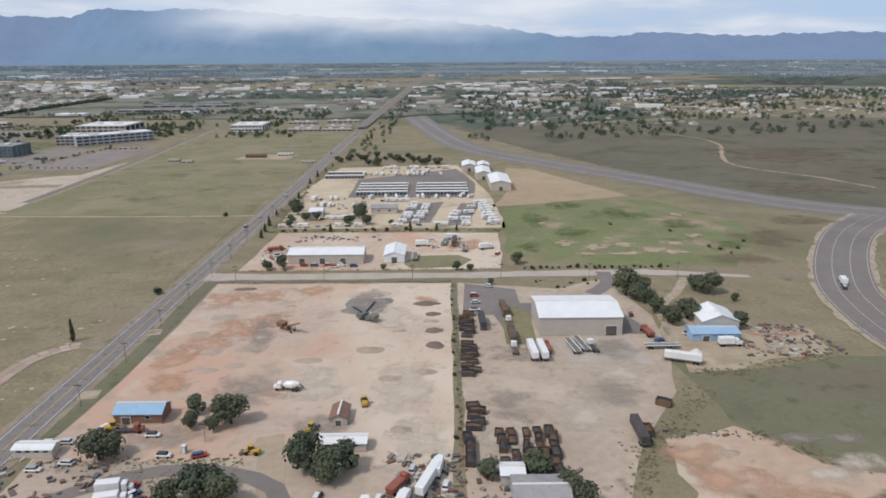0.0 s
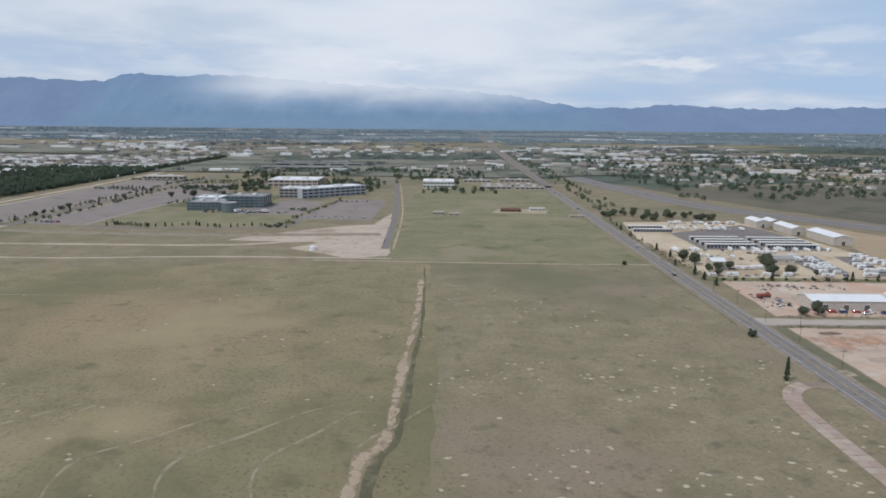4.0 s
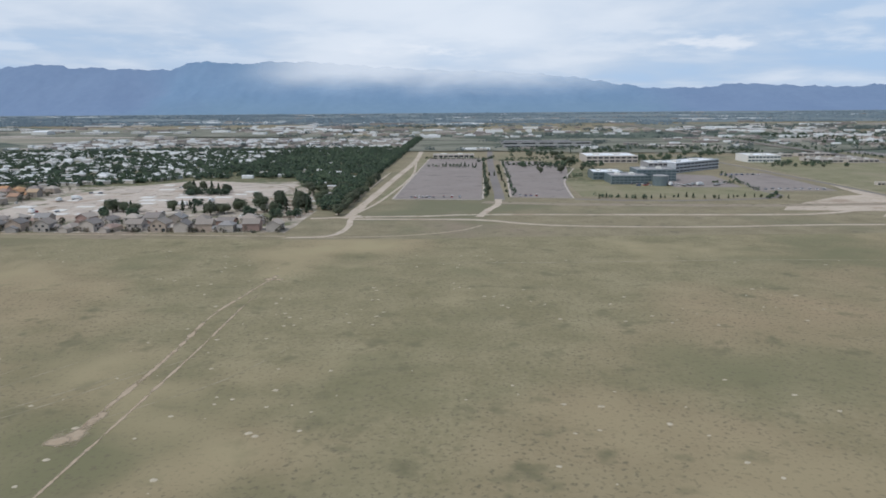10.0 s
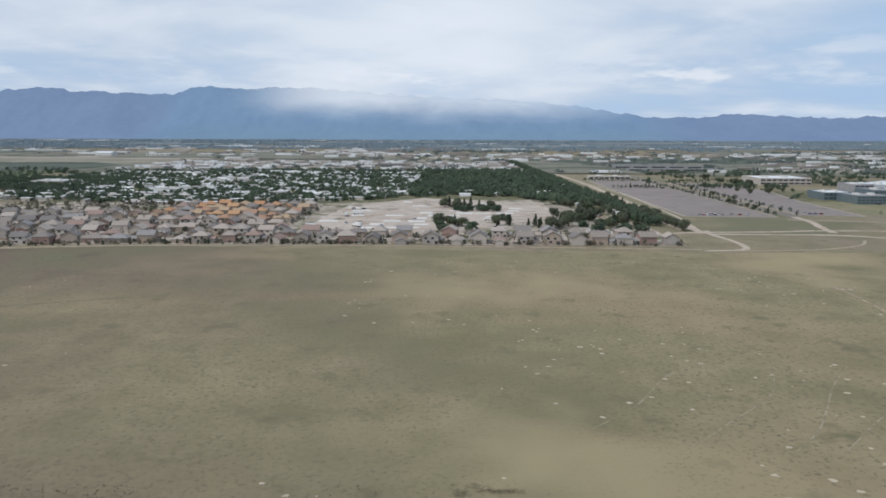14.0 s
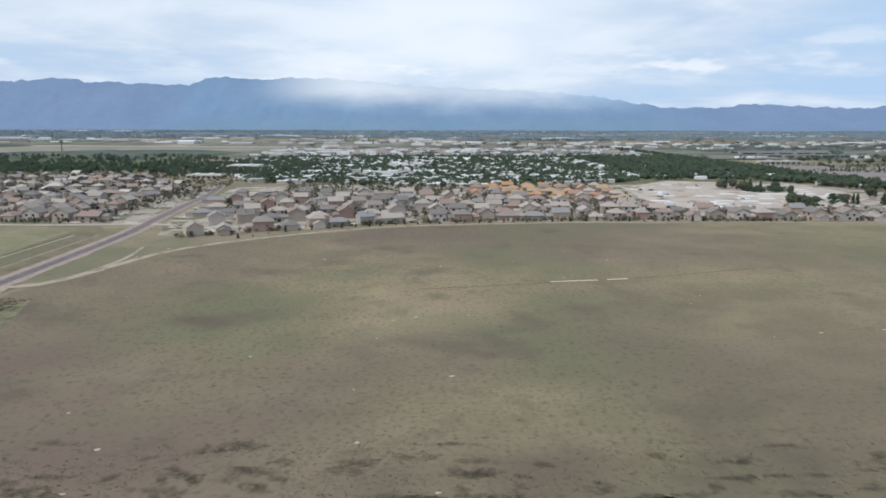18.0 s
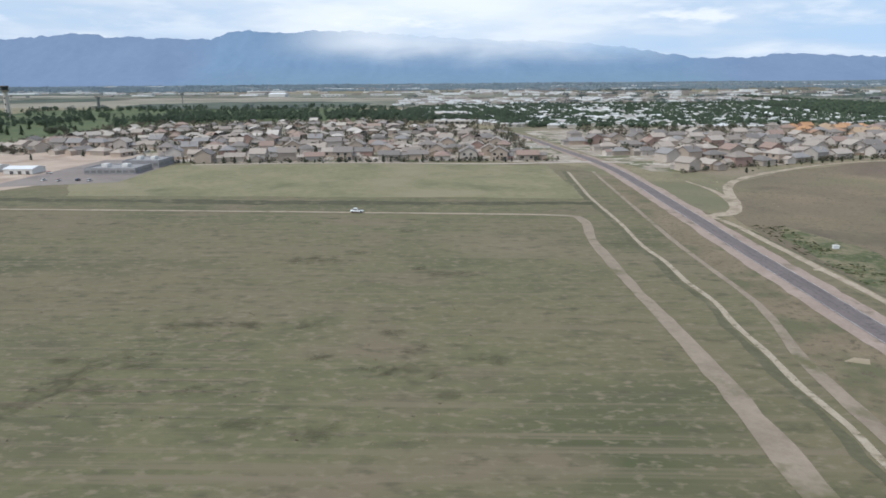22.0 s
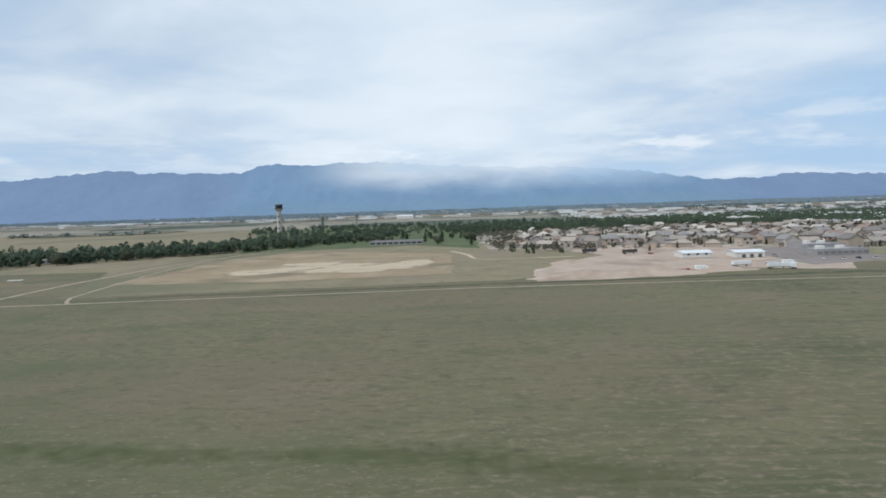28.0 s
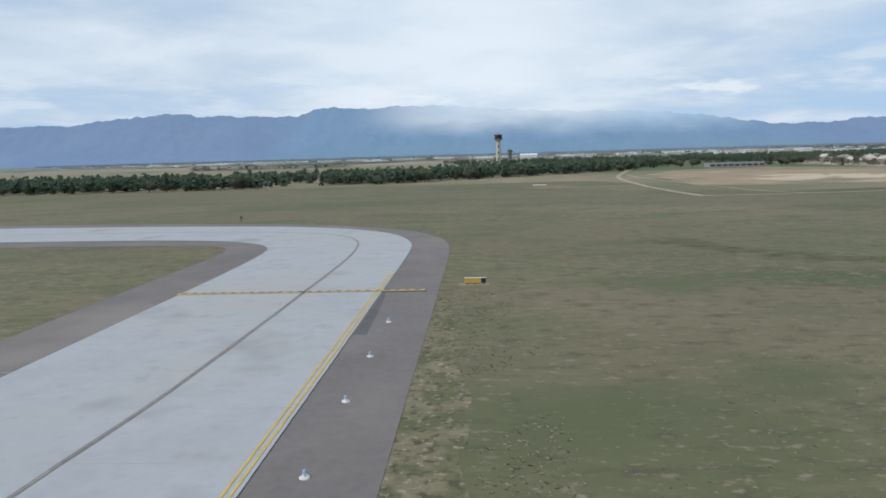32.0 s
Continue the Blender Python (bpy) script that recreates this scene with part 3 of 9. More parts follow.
def thing(name, label, category, group="", at=None):
    ob = new(name)
    ob.empty_display_size = 0.3
    if at is not None:
        ob.matrix_basis = at
    return tagged(ob, label, category, group)


def structure(name, shape, mat, label, category, smooth=False):
    return tagged(part(name, shape, mat, None, label, None, smooth), label, category, "", "structure")


def stuff(name, shape, mat, label, category, smooth=False):
    return tagged(part(name, shape, mat, None, label, None, smooth), label, category, "", "stuff")


def box(x0, x1, y0, y1, z0, z1):
    v = [(x, y, z) for z in (z0, z1) for y in (y0, y1) for x in (x0, x1)]
    return v, [(0, 2, 3, 1), (4, 5, 7, 6), (0, 1, 5, 4), (1, 3, 7, 5), (3, 2, 6, 7), (2, 0, 4, 6)]


def soft_box(x0, x1, y0, y1, z0, z1, b=0.05, top=0.0):
    """A box with bevelled edges; top draws its upper face in."""
    bm = bmesh.new()
    v, f = box(x0, x1, y0, y1, z0, z1)
    vs = [bm.verts.new(p) for p in v]
    for q in f:
        bm.faces.new([vs[i] for i in q])
    cx, cy = (x0 + x1) / 2, (y0 + y1) / 2
    for p in vs[4:]:
        p.co.x += (cx - p.co.x) * top
        p.co.y += (cy - p.co.y) * top
    bmesh.ops.bevel(bm, geom=bm.edges[:], offset=b, segments=1, affect="EDGES")
    out = [tuple(p.co) for p in bm.verts], []
    bm.verts.index_update()
    out = (out[0], [tuple(p.index for p in q.verts) for q in bm.faces])
    bm.free()
    return out


def merged(*shapes):
    verts, faces = [], []
    for v, f in shapes:
        n = len(verts)
        verts += list(v)
        faces += [tuple(i + n for i in q) for q in f]
    return verts, faces


def moved(shape, m):
    return [tuple(m @ Vector(p)) for p in shape[0]], shape[1]


def tube(p, q, r0, r1=None, n=8, caps=True):
    p, q = Vector(p), Vector(q)
    r1 = r0 if r1 is None else r1
    turn = (q - p).to_track_quat("Z", "Y").to_matrix()
    verts = []
    for c, r in ((p, r0), (q, r1)):
        verts += [tuple(c + turn @ Vector((r * math.cos(k * math.tau / n), r * math.sin(k * math.tau / n), 0))) for k in range(n)]
    faces = [(k, (k + 1) % n, n + (k + 1) % n, n + k) for k in range(n)]
    if caps:
        faces += [tuple(range(n))[::-1], tuple(range(n, 2 * n))]
    return verts, faces


def gable(x0, x1, y0, y1, z0, z1, over=0.2, thick=0.12, along="x"):
    """A pitched roof with eaves: ridge along x or y."""
    x0, x1, y0, y1 = x0 - over, x1 + over, y0 - over, y1 + over
    if along == "x":
        ym = (y0 + y1) / 2
        prof = [(y0, z0), (ym, z1), (y1, z0), (y1, z0 - thick), (ym, z1 - thick), (y0, z0 - thick)]
        v = [(x, y, z) for x in (x0, x1) for y, z in prof]
    else:
        xm = (x0 + x1) / 2
        prof = [(x0, z0), (xm, z1), (x1, z0), (x1, z0 - thick), (xm, z1 - thick), (x0, z0 - thick)]
        v = [(x, y, z) for y in (y0, y1) for x, z in prof]
    f = [(i, (i + 1) % 6, 6 + (i + 1) % 6, 6 + i) for i in range(6)] + [(0, 1, 4, 5), (1, 2, 3, 4), (6, 11, 10, 7), (7, 10, 9, 8)]
    return v, f


def hip(x0, x1, y0, y1, z0, z1, over=0.25, thick=0.12):
    x0, x1, y0, y1 = x0 - over, x1 + over, y0 - over, y1 + over
    d = min(x1 - x0, y1 - y0) / 2 * 0.95
    cx, cy = (x0 + x1) / 2, (y0 + y1) / 2
    a, b = ((x0 + d, cy, z1), (x1 - d, cy, z1)) if x1 - x0 >= y1 - y0 else ((cx, y0 + d, z1), (cx, y1 - d, z1))
    v = [(x0, y0, z0), (x1, y0, z0), (x1, y1, z0), (x0, y1, z0), (x0, y0, z0 - thick), (x1, y0, z0 - thick), (x1, y1, z0 - thick), (x0, y1, z0 - thick), a, b]
    if x1 - x0 >= y1 - y0:
        top = [(0, 1, 9, 8), (1, 2, 9), (2, 3, 8, 9), (3, 0, 8)]
    else:
        top = [(0, 1, 8), (1, 2, 9, 8), (2, 3, 9), (3, 0, 8, 9)]
    return v, top + [(4, 7, 6, 5), (0, 4, 5, 1), (1, 5, 6, 2), (2, 6, 7, 3), (3, 7, 4, 0)]


def gable_walls(x0, x1, y0, y1, z1, ridge, along="x"):
    if along == "x":
        ym = (y0 + y1) / 2
        v = [(x, y, z) for x in (x0, x1) for y, z in ((y0, 0), (y1, 0), (y1, z1), (ym, ridge), (y0, z1))]
    else:
        xm = (x0 + x1) / 2
        v = [(x, y, z) for y in (y0, y1) for x, z in ((x0, 0), (x1, 0), (x1, z1), (xm, ridge), (x0, z1))]
    return v, [(0, 1, 2, 3, 4), (9, 8, 7, 6, 5), (0, 5, 6, 1), (0, 4, 9, 5), (1, 6, 7, 2), (4, 3, 8, 9), (3, 2, 7, 8)]


def ribbon(points, widths, z, rag=0.0):
    """A flat strip along a line, smoothed; widths: one value or one a point; rag: how uneven its edges are."""
    pts = [Vector((x, y, 0)) for x, y in points]
    ws = [widths] * len(pts) if isinstance(widths, (int, float)) else list(widths)
    line, wide = [], []
    for i in range(len(pts) - 1):
        p0, p1, p2, p3 = pts[max(i - 1, 0)], pts[i], pts[i + 1], pts[min(i + 2, len(pts) - 1)]
        n = max(2, int((p2 - p1).length / (2.5 if rag else 6)))
        n = min(n, 60)
        for k in range(n):
            u = k / n
            line.append(0.5 * (2 * p1 + (p2 - p0) * u + (2 * p0 - 5 * p1 + 4 * p2 - p3) * u * u + (3 * p1 - p0 - 3 * p2 + p3) * u ** 3))
            wide.append(ws[i] + (ws[i + 1] - ws[i]) * u)
    line.append(pts[-1])
    wide.append(ws[-1])
    verts = []
    for i, p in enumerate(line):
        d = (line[min(i + 1, len(line) - 1)] - line[max(i - 1, 0)]).normalized()
        s = Vector((-d.y, d.x, 0)) * wide[i] / 2
        a, b = (1 + rag * noise.noise((p.x * 0.35 + k, p.y * 0.35, z * 50)) + 0.8 * rag * noise.noise((p.x * 0.08 + k, p.y * 0.08, z * 50)) for k in (0, 50))
        verts += [(p.x + s.x * a, p.y + s.y * a, z), (p.x - s.x * b, p.y - s.y * b, z)]
    return verts, [(2 * i, 2 * i + 1, 2 * i + 3, 2 * i + 2) for i in range(len(line) - 1)]


def offset(points, d):
    pts = [Vector((x, y, 0)) for x, y in points]
    out = []
    for i, p in enumerate(pts):
        w = (pts[min(i + 1, len(pts) - 1)] - pts[max(i - 1, 0)]).normalized()
        out.append((p.x - w.y * d, p.y + w.x * d))
    return out


def patch(corners, z, ragged=1.0, step=4.0, seed=0.0):
    """A flat area with a slightly ragged outline."""
    n, out = len(corners), []
    for i, (x, y) in enumerate(corners):
        x2, y2 = corners[(i + 1) % n]
        k = max(1, int(math.hypot(x2 - x, y2 - y) / step))
        for j in range(k):
            px, py = x + (x2 - x) * j / k, y + (y2 - y) * j / k
            w = noise.noise_vector((px * 0.09 + seed, py * 0.09, seed)) * 0.7 + noise.noise_vector((px * 0.31, py * 0.31 + seed, seed)) * 0.4
            out.append((px + w.x * ragged, py + w.y * ragged, z))
    return out, [tuple(range(len(out)))]


def dashes(points, length, gap, width, z):
    shapes, lay = [], ribbon(points, 0.01, z)[0][::2]
    run = 0.0
    for a, b in zip(lay, lay[1:]):
        a, b = Vector(a), Vector(b)
        d = (b - a).normalized()
        s = Vector((-d.y, d.x, 0)) * width / 2
        u = (-run) % (length + gap)
        while u < (b - a).length:
            p, q = a + d * u, a + d * min(u + length, (b - a).length)
            shapes.append(([p + s, p - s, q - s, q + s], [(0, 1, 2, 3)]))
            u += length + gap
        run += (b - a).length
    return merged(*shapes)


# ---- ground, tracks and roads ----
structure("ground", ([(-6400, -500, 0), (5400, -500, 0), (5400, 4980, 0), (-6400, 4980, 0)], [(0, 1, 2, 3)]), prairie,
          "dry tan and green prairie grassland reaching to the mountains", "ground")

far_airfield = shader("far_airfield", (0.24, 0.215, 0.165), (0.31, 0.28, 0.22), 0.01, 0.95, 9.0, coarse=(((0.18, 0.17, 0.12), 0.008, 0.5, 0.64),))
far_plain = shader("far_plain", (0.116, 0.106, 0.074), (0.158, 0.142, 0.100), 0.02, 0.95, 10.0, coarse=(((0.165, 0.145, 0.10), 0.012, 0.56, 0.68), ((0.09, 0.095, 0.058), 0.03, 0.54, 0.66)))
AREAS = [
    # name, corners, lift, material, raggedness, label
    ("field_ditch_side", [(-158, -60), (-152, 130), (-156, 252), (-440, 232), (-560, 236), (-640, 241), (-700, 231), (-735, 212), (-762, 188), (-776, 150), (-778, -60)], 0.035, prairie_green, 2.0, "greenish dry grass field with bare spots"),
    ("meadow_north", [(-180, 258), (-74, 257), (-72, 420), (-70, 600), (-165, 600), (-177, 400)], 0.02, meadow, 2.0, "green and tan meadow beside the highway"),
    ("field_far_side", [(-779, -60), (-778.5, 150), (-795, 220), (-800, 230), (-940, 240), (-1050, 170), (-1155, 162), (-1180, 235), (-1300, 238), (-1500, 246), (-1750, 200), (-1750, -60)], 0.032, field_south, 2.0, "dull brown and green mown field"),
    ("verge_strip", [(-798.6, -60), (-798.4, 60), (-797.4, 75), (-795.4, 86), (-794.4, 98), (-794.4, 125), (-793.4, 205), (-788.4, 205), (-788.0, 150), (-788.6, 80), (-789, 50), (-789, -60)], 0.05, strip_brown, 0.5, "ochre dry grass between the road and the track"),
    ("meadow_suburb", [(-935, 174), (-945, 196), (-938, 233), (-870, 236), (-806, 228), (-803, 170)], 0.055, meadow, 2.0, "pale green meadow below the houses"),
    ("dirt_lot", [(-60.4, 174.2), (2.5, 173.5), (1, 60), (-60, 50), (-63, 95), (-61, 112), (-60.3, 150)], 0.03, pink_soil, 0.8, "pink and cream bare soil lot with tyre marks"),
    ("pasture_edge", [(48, 112), (45, 124), (60, 122), (110, 130), (150, 120), (140, 60), (75, 86), (56, 92), (48, 101)], 0.025, dull_grass, 3.0, "dull green grass round the pit"),
    ("highway_strip", [(-65.6, 176.5), (-60.8, 174.4), (-60.8, 140), (-61.4, 112), (-63.2, 96), (-65.6, 96)], 0.05, dull_grass, 0.4, "dry green strip between the highway and the lot"),
    ("lot_lower", [(-63, 92), (-5, 90), (4, 40), (-60, 40)], 0.05, yard_soil, 2.0, "grey-brown trampled yard soil"),
    ("truck_yard", [(4, 174), (30, 168), (43, 176), (49, 149), (45.5, 124), (42, 112), (31, 94), (25, 78), (22, 45), (3, 45)], 0.03, yard_soil, 0.8, "grey-tan gravel of a truck yard"),
    ("yard_asphalt", [(6, 173), (19, 168), (19, 158), (40, 158), (46, 140), (45, 138), (24, 138), (20, 150), (14, 140), (12, 150), (5, 150)], 0.05, asphalt_old, 0.5, "worn grey asphalt round the steel hall"),
    ("concrete_apron", [(23, 136), (40, 137), (42, 123), (26, 124)], 0.07, concrete_tan, 0.2, "pale concrete apron before the hall door"),
    ("yard_island", [(13.5, 133), (20, 133), (20.5, 150), (18, 156), (14, 153)], 0.08, meadow, 0.5, "dry grass island in the truck yard"),
    ("pit", [(24, 30), (36, 97), (48, 99.5), (56, 90), (75, 84), (110, 70), (110, 30)], 0.03, pit_soil, 4.0, "pink bare soil of a small gravel pit"),
    ("junk_lot", [(48, 120), (48, 140), (53, 152), (66, 152), (70, 142), (82, 140), (80, 128), (66, 125), (58, 120)], 0.03, tan_dirt, 1.5, "tan dirt round the white-roofed shed"),
    ("hall_lot", [(-58, 185), (17, 186), (19.5, 226), (-56, 229)], 0.03, pink_soil, 1.0, "pink gravel lot round the white halls"),
    ("lot_oval", [(-8, 199), (5, 200.5), (9, 195), (5, 188), (-9, 187), (-11, 192)], 0.05, meadow, 1.5, "dry grass patch in the gravel lot"),
    ("lot_hedge", [(-60, 228.5), (20, 227), (22, 231.5), (-60, 232.5)], 0.045, pasture, 0.8, "rough green strip between the lots"),
    ("rv_pad", [(-13, 273), (1, 277), (-4, 241), (-16, 240)], 0.05, asphalt_old, 0.6, "grey gravel pad under the motorhomes"),
    ("rv_pad", [(8, 274), (16, 274), (9, 237), (2, 237)], 0.05, asphalt_old, 0.6, "grey gravel pad under the motorhomes"),
    ("rv_lot", [(-58, 234), (23, 233), (21, 292), (9, 372), (-54, 366), (-62, 300)], 0.03, pale_sand, 1.0, "pale sandy lot full of parked motorhomes"),
    ("storage_paving", [(-40, 287), (14, 286), (16, 320), (8, 360), (-40, 330)], 0.05, asphalt_old, 0.5, "grey paving between storage rows"),
    ("tan_stubble", [(20, 266), (80, 286), (47, 357), (34, 360), (30, 300)], 0.03, stubble, 1.0, "tan stubble field"),
    ("green_pasture", [(19, 188), (45, 187), (84, 186), (104, 215), (106, 240), (82, 284), (24, 264)], 0.03, pasture, 1.5, "green pasture beside the motorhome lot"),
    ("dirt_corner", [(-188, 262), (-173, 268), (-173, 285), (-176, 330), (-180, 395), (-186, 350), (-200, 345), (-240, 311), (-246, 300), (-205, 296), (-215, 282)], 0.04, campus_dirt, 1.5, "pale graded dirt at the campus corner"),
    ("lot_west", [(-419, 337), (-375, 334), (-371, 600), (-416, 600)], 0.04, lot_paving, 0.2, "grey-pink empty parking lot"),
    ("lot_east", [(-360, 343), (-330, 339), (-324, 415), (-307, 500), (-324, 566), (-356, 568)], 0.04, lot_paving, 0.2, "grey-pink parking lot"),
    ("lot_far", [(-231, 367), (-189, 367), (-188, 460), (-216, 462)], 0.04, lot_paving, 0.2, "grey parking lot beside the campus"),
    ("campus_lawn", [(-325, 345), (-235, 338), (-222, 350), (-232, 440), (-300, 470), (-324, 430)], 0.03, meadow, 1.0, "dry lawn before the campus buildings"),
    ("campus_green", [(-322, 415), (-265, 412), (-262, 480), (-312, 500)], 0.045, lush, 2.0, "watered green lawn beside the glass building"),
    ("campus_paving", [(-268, 384), (-232, 384), (-226, 446), (-250, 460), (-268, 410)], 0.05, lot_paving, 2.0, "service paving round the campus buildings"),
    ("mobile_park_ground", [(-446, 300), (-446, 720), (-860, 720), (-900, 520), (-760, 400), (-600, 385), (-480, 420)], 0.02, lush, 4.0, "green ground under the trees of the mobile-home park"),
    ("suburb_ground_east", [(-448, 246), (-548, 247), (-640, 245), (-700, 238), (-765, 212), (-775, 214), (-785, 250), (-800, 372), (-740, 395), (-600, 392), (-480, 420), (-448, 300)], 0.03, yard_ground, 1.0, "tan yards and patchy lawns between the houses"),
    ("graded_plots", [(-482, 330), (-535, 278), (-596, 280), (-590, 380), (-550, 425), (-480, 400)], 0.05, plot_soil, 1.5, "pale graded building plots"),
    ("suburb_ground_west", [(-792, 236), (-870, 239), (-940, 236), (-958, 250), (-1000, 262), (-1046, 290), (-1050, 425), (-1000, 455), (-910, 474), (-842, 400), (-804, 376)], 0.03, yard_ground, 1.5, "tan yards and patchy lawns between the houses"),
    ("building_site", [(-1042, 165), (-1009, 168), (-985, 184), (-960, 174), (-948, 200), (-955, 262), (-975, 305), (-1000, 290), (-1018, 262), (-1008, 240), (-1026, 218), (-1040, 190)], 0.045, site_soil, 2.5, "pink and tan soil of a building site"),
    ("school_paving", [(-965, 186), (-932, 196), (-932, 250), (-962, 250)], 0.06, lot_paving, 0.5, "grey paving round the low school building"),
    ("sand_field", [(-1158, 189), (-1108, 184), (-1062, 192), (-1062, 262), (-1072, 280), (-1130, 316), (-1152, 275)], 0.04, brown_field, 2.0, "brown graded field"),
    ("golf_course", [(-1160, 318), (-1108, 332), (-1078, 340), (-1050, 300), (-1046, 420), (-990, 470), (-900, 480), (-930, 700), (-1130, 730), (-1250, 690)], 0.03, golf, 3.0, "green golf course lawns"),
    ("airfield", [(-900, 770), (-1180, 745), (-1450, 790), (-2600, 900), (-3300, 1900), (-1200, 1500), (-700, 1250), (-560, 1010)], 0.03, far_airfield, 5.0, "tan grass of the far airfield"),
    ("plain_north", [(120, 300), (60, 420), (10, 560), (300, 640), (900, 500), (1500, 300), (700, 180), (260, 170)], 0.02, far_plain, 4.0, "dull green plain beyond the highway"),
    ("north_green", [(-30, 640), (20, 560), (220, 640), (200, 860), (0, 960)], 0.03, far_green, 5.0, "green wooded valley"),
]
for i, (nm, corners, z, mat, ragged, label) in enumerate(AREAS):
    structure(nm, patch(corners, z, ragged, 5.0, i * 3.7), mat, label, "ground")

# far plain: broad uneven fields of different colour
# The farthest ground has blue-grey distance haze painted into its base colour.
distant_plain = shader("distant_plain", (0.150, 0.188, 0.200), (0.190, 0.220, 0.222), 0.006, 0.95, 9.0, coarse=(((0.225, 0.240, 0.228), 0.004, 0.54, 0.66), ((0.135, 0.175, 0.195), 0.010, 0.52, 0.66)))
structure("distant_plain", ([(-6300, 1750, 0.6), (5300, 1750, 0.6), (5300, 4970, 0.6), (-6300, 4970, 0.6)], [(0, 1, 2, 3)]), distant_plain, "plain far towards the mountains, tinted blue-grey for haze", "ground")
far_rng = random.Random(21)
for i in range(34):
    y = 720 * math.exp(far_rng.uniform(0, 0.86))
    x = -600 + far_rng.uniform(-1.05, 1.05) * (y * 0.75 + 420)
    w, d = y * far_rng.uniform(0.12, 0.34), y * far_rng.uniform(0.05, 0.16)
    a = far_rng.uniform(-0.2, 0.2)
    pts = [(x + w * math.cos(k) + a * d * math.sin(k), y + d * math.sin(k)) for k in (0.3, 1.1, 2.0, 2.8, 3.5, 4.3, 5.1, 5.8)]
    structure("far_field", patch(pts, 0.1 + 0.02 * i, 8.0, 60.0, i), far_rng.choice((far_tan, far_green, far_tan, far_tan, far_green, far_tan, far_tan) if y < 1450 else (far_green, far_green, far_green, far_green, far_tan, far_green, far_tan)),
              "hazy far field on the plain", "field")

HWY = [(-69, -200), (-69, 60), (-68.6, 130), (-68, 200), (-66.6, 355), (-64, 600), (-58, 900), (-40, 1600), (-10, 2600)]
HWY2 = [(420, 130), (280, 185), (167, 249), (133, 275), (100, 321), (54, 382), (17, 444), (-8, 560), (-34, 740), (-52, 940)]
CURVE = [(160, 244), (141, 226), (126, 206), (110, 178), (102, 157), (99, 128), (106, 95), (125, 60)]
ROAD2 = [(-785.6, -200), (-785.6, -100), (-785.6, -40), (-785.6, 0), (-785.6, 28), (-785.5, 52), (-785.3, 80), (-784.9, 105), (-784.6, 150), (-785.2, 205), (-787, 230), (-794.5, 285), (-801, 337), (-812, 390)]


def road(name, line, width, z, mat, label, category="road"):
    rag = 0.0 if mat in (asphalt, asphalt_dark, paint_white, paint_yellow, asphalt_old) else 0.8 if category == "ditch" else 0.12 if category == "verge" else 0.3
    return structure(name, ribbon(line, width, z, rag), mat, label, category)


road("highway_verge", HWY, 8.0, 0.06, track_worn, "dry grass verge of the highway", "verge")
road("highway", HWY, 5.6, 0.09, asphalt, "straight two-lane grey asphalt highway")
for d, nm in ((2.3, "edge_line"), (-2.3, "edge_line")):
    road(nm, offset(HWY[:7], d), 0.15, 0.11, paint_white, "worn white edge line", "road marking")
road("centre_line", HWY[:7], 0.12, 0.11, paint_yellow, "faded yellow centre line", "road marking")
structure("highway_far_verge", ribbon([(-64.6, 560), (-61, 760), (-58, 900), (-40, 1600), (-10, 2600)], [8, 11, 12, 16, 18], 1.12), track_worn, "dry verges of the far highway", "verge")
structure("highway_far", ribbon([(-64.6, 560), (-61, 760), (-58, 900), (-40, 1600), (-10, 2600)], [6.6, 7, 8, 10, 12], 1.3), asphalt_old, "pale far stretch of the highway", "road")
road("bypass_verge", HWY2, 23, 0.07, asphalt_old, "gravel verge and median of the bypass", "verge")
for d in (6.2, -5.2):
    road("bypass_lanes", offset(HWY2, d), 7.0, 0.10, asphalt, "grey carriageway of the bypass")
    road("lane_line", offset(HWY2, d), 0.22, 0.12, paint_white, "white lane line", "road marking")
road("ramp_verge", CURVE, 17, 0.125, track_dirt, "pale verge of the curved junction road", "verge")
road("ramp", CURVE, 14.5, 0.14, asphalt_old, "wide curved junction road of grey asphalt")
for d in (-6.6, -2.4, 2.2, 6.6):
    road("lane_line", offset(CURVE, d), 0.13, 0.16, paint_white, "white lane line", "road marking")
road("side_road", [(-66, 180), (-30, 180), (10, 180), (45, 181.5), (60, 181), (84, 177)], [6.5, 5.2, 5.0, 5.0, 4.4, 2.0], 0.07, concrete_tan, "pale gravel side road")
road("hall_street", [(45, 182), (44, 172), (38, 164)], 4.0, 0.08, asphalt_old, "short asphalt lane to the steel hall")
road("yard_lane", [(66, 176), (60, 165), (52, 152), (49, 130)], 2.4, 0.07, track_dirt, "dirt lane to the shed")
road("loop_lane", [(-66, 72), (-52, 84), (-42, 88.5), (-32, 88), (-24, 84), (-22, 76), (-26, 66)], 3.0, 0.09, asphalt_old, "worn loop lane")
road("gate_lane", [(-28, 98), (-26, 90), (-24, 80), (-22, 62)], 4.0, 0.08, tan_dirt, "dirt lane at the gate")
for xs in ((-66, 112), (-66, 141)):
    road("gate_apron", [(xs[0], xs[1]), (xs[0] + 3.4, xs[1] + 0.5)], 3.2, 0.08, track_dirt, "dirt apron from the highway", "driveway")
# broken concrete track that bends off the highway
BROKEN = [(-71, 134), (-76, 134.2), (-80, 132), (-83.5, 126), (-84.3, 115), (-84.2, 100), (-84, 80), (-84, 30)]
road("old_track_bed", BROKEN, [5.0, 3.4, 3.4, 3.6, 3.6, 3.6, 3.6, 3.6], 0.05, track_worn, "weedy bed of an old concrete track", "track")
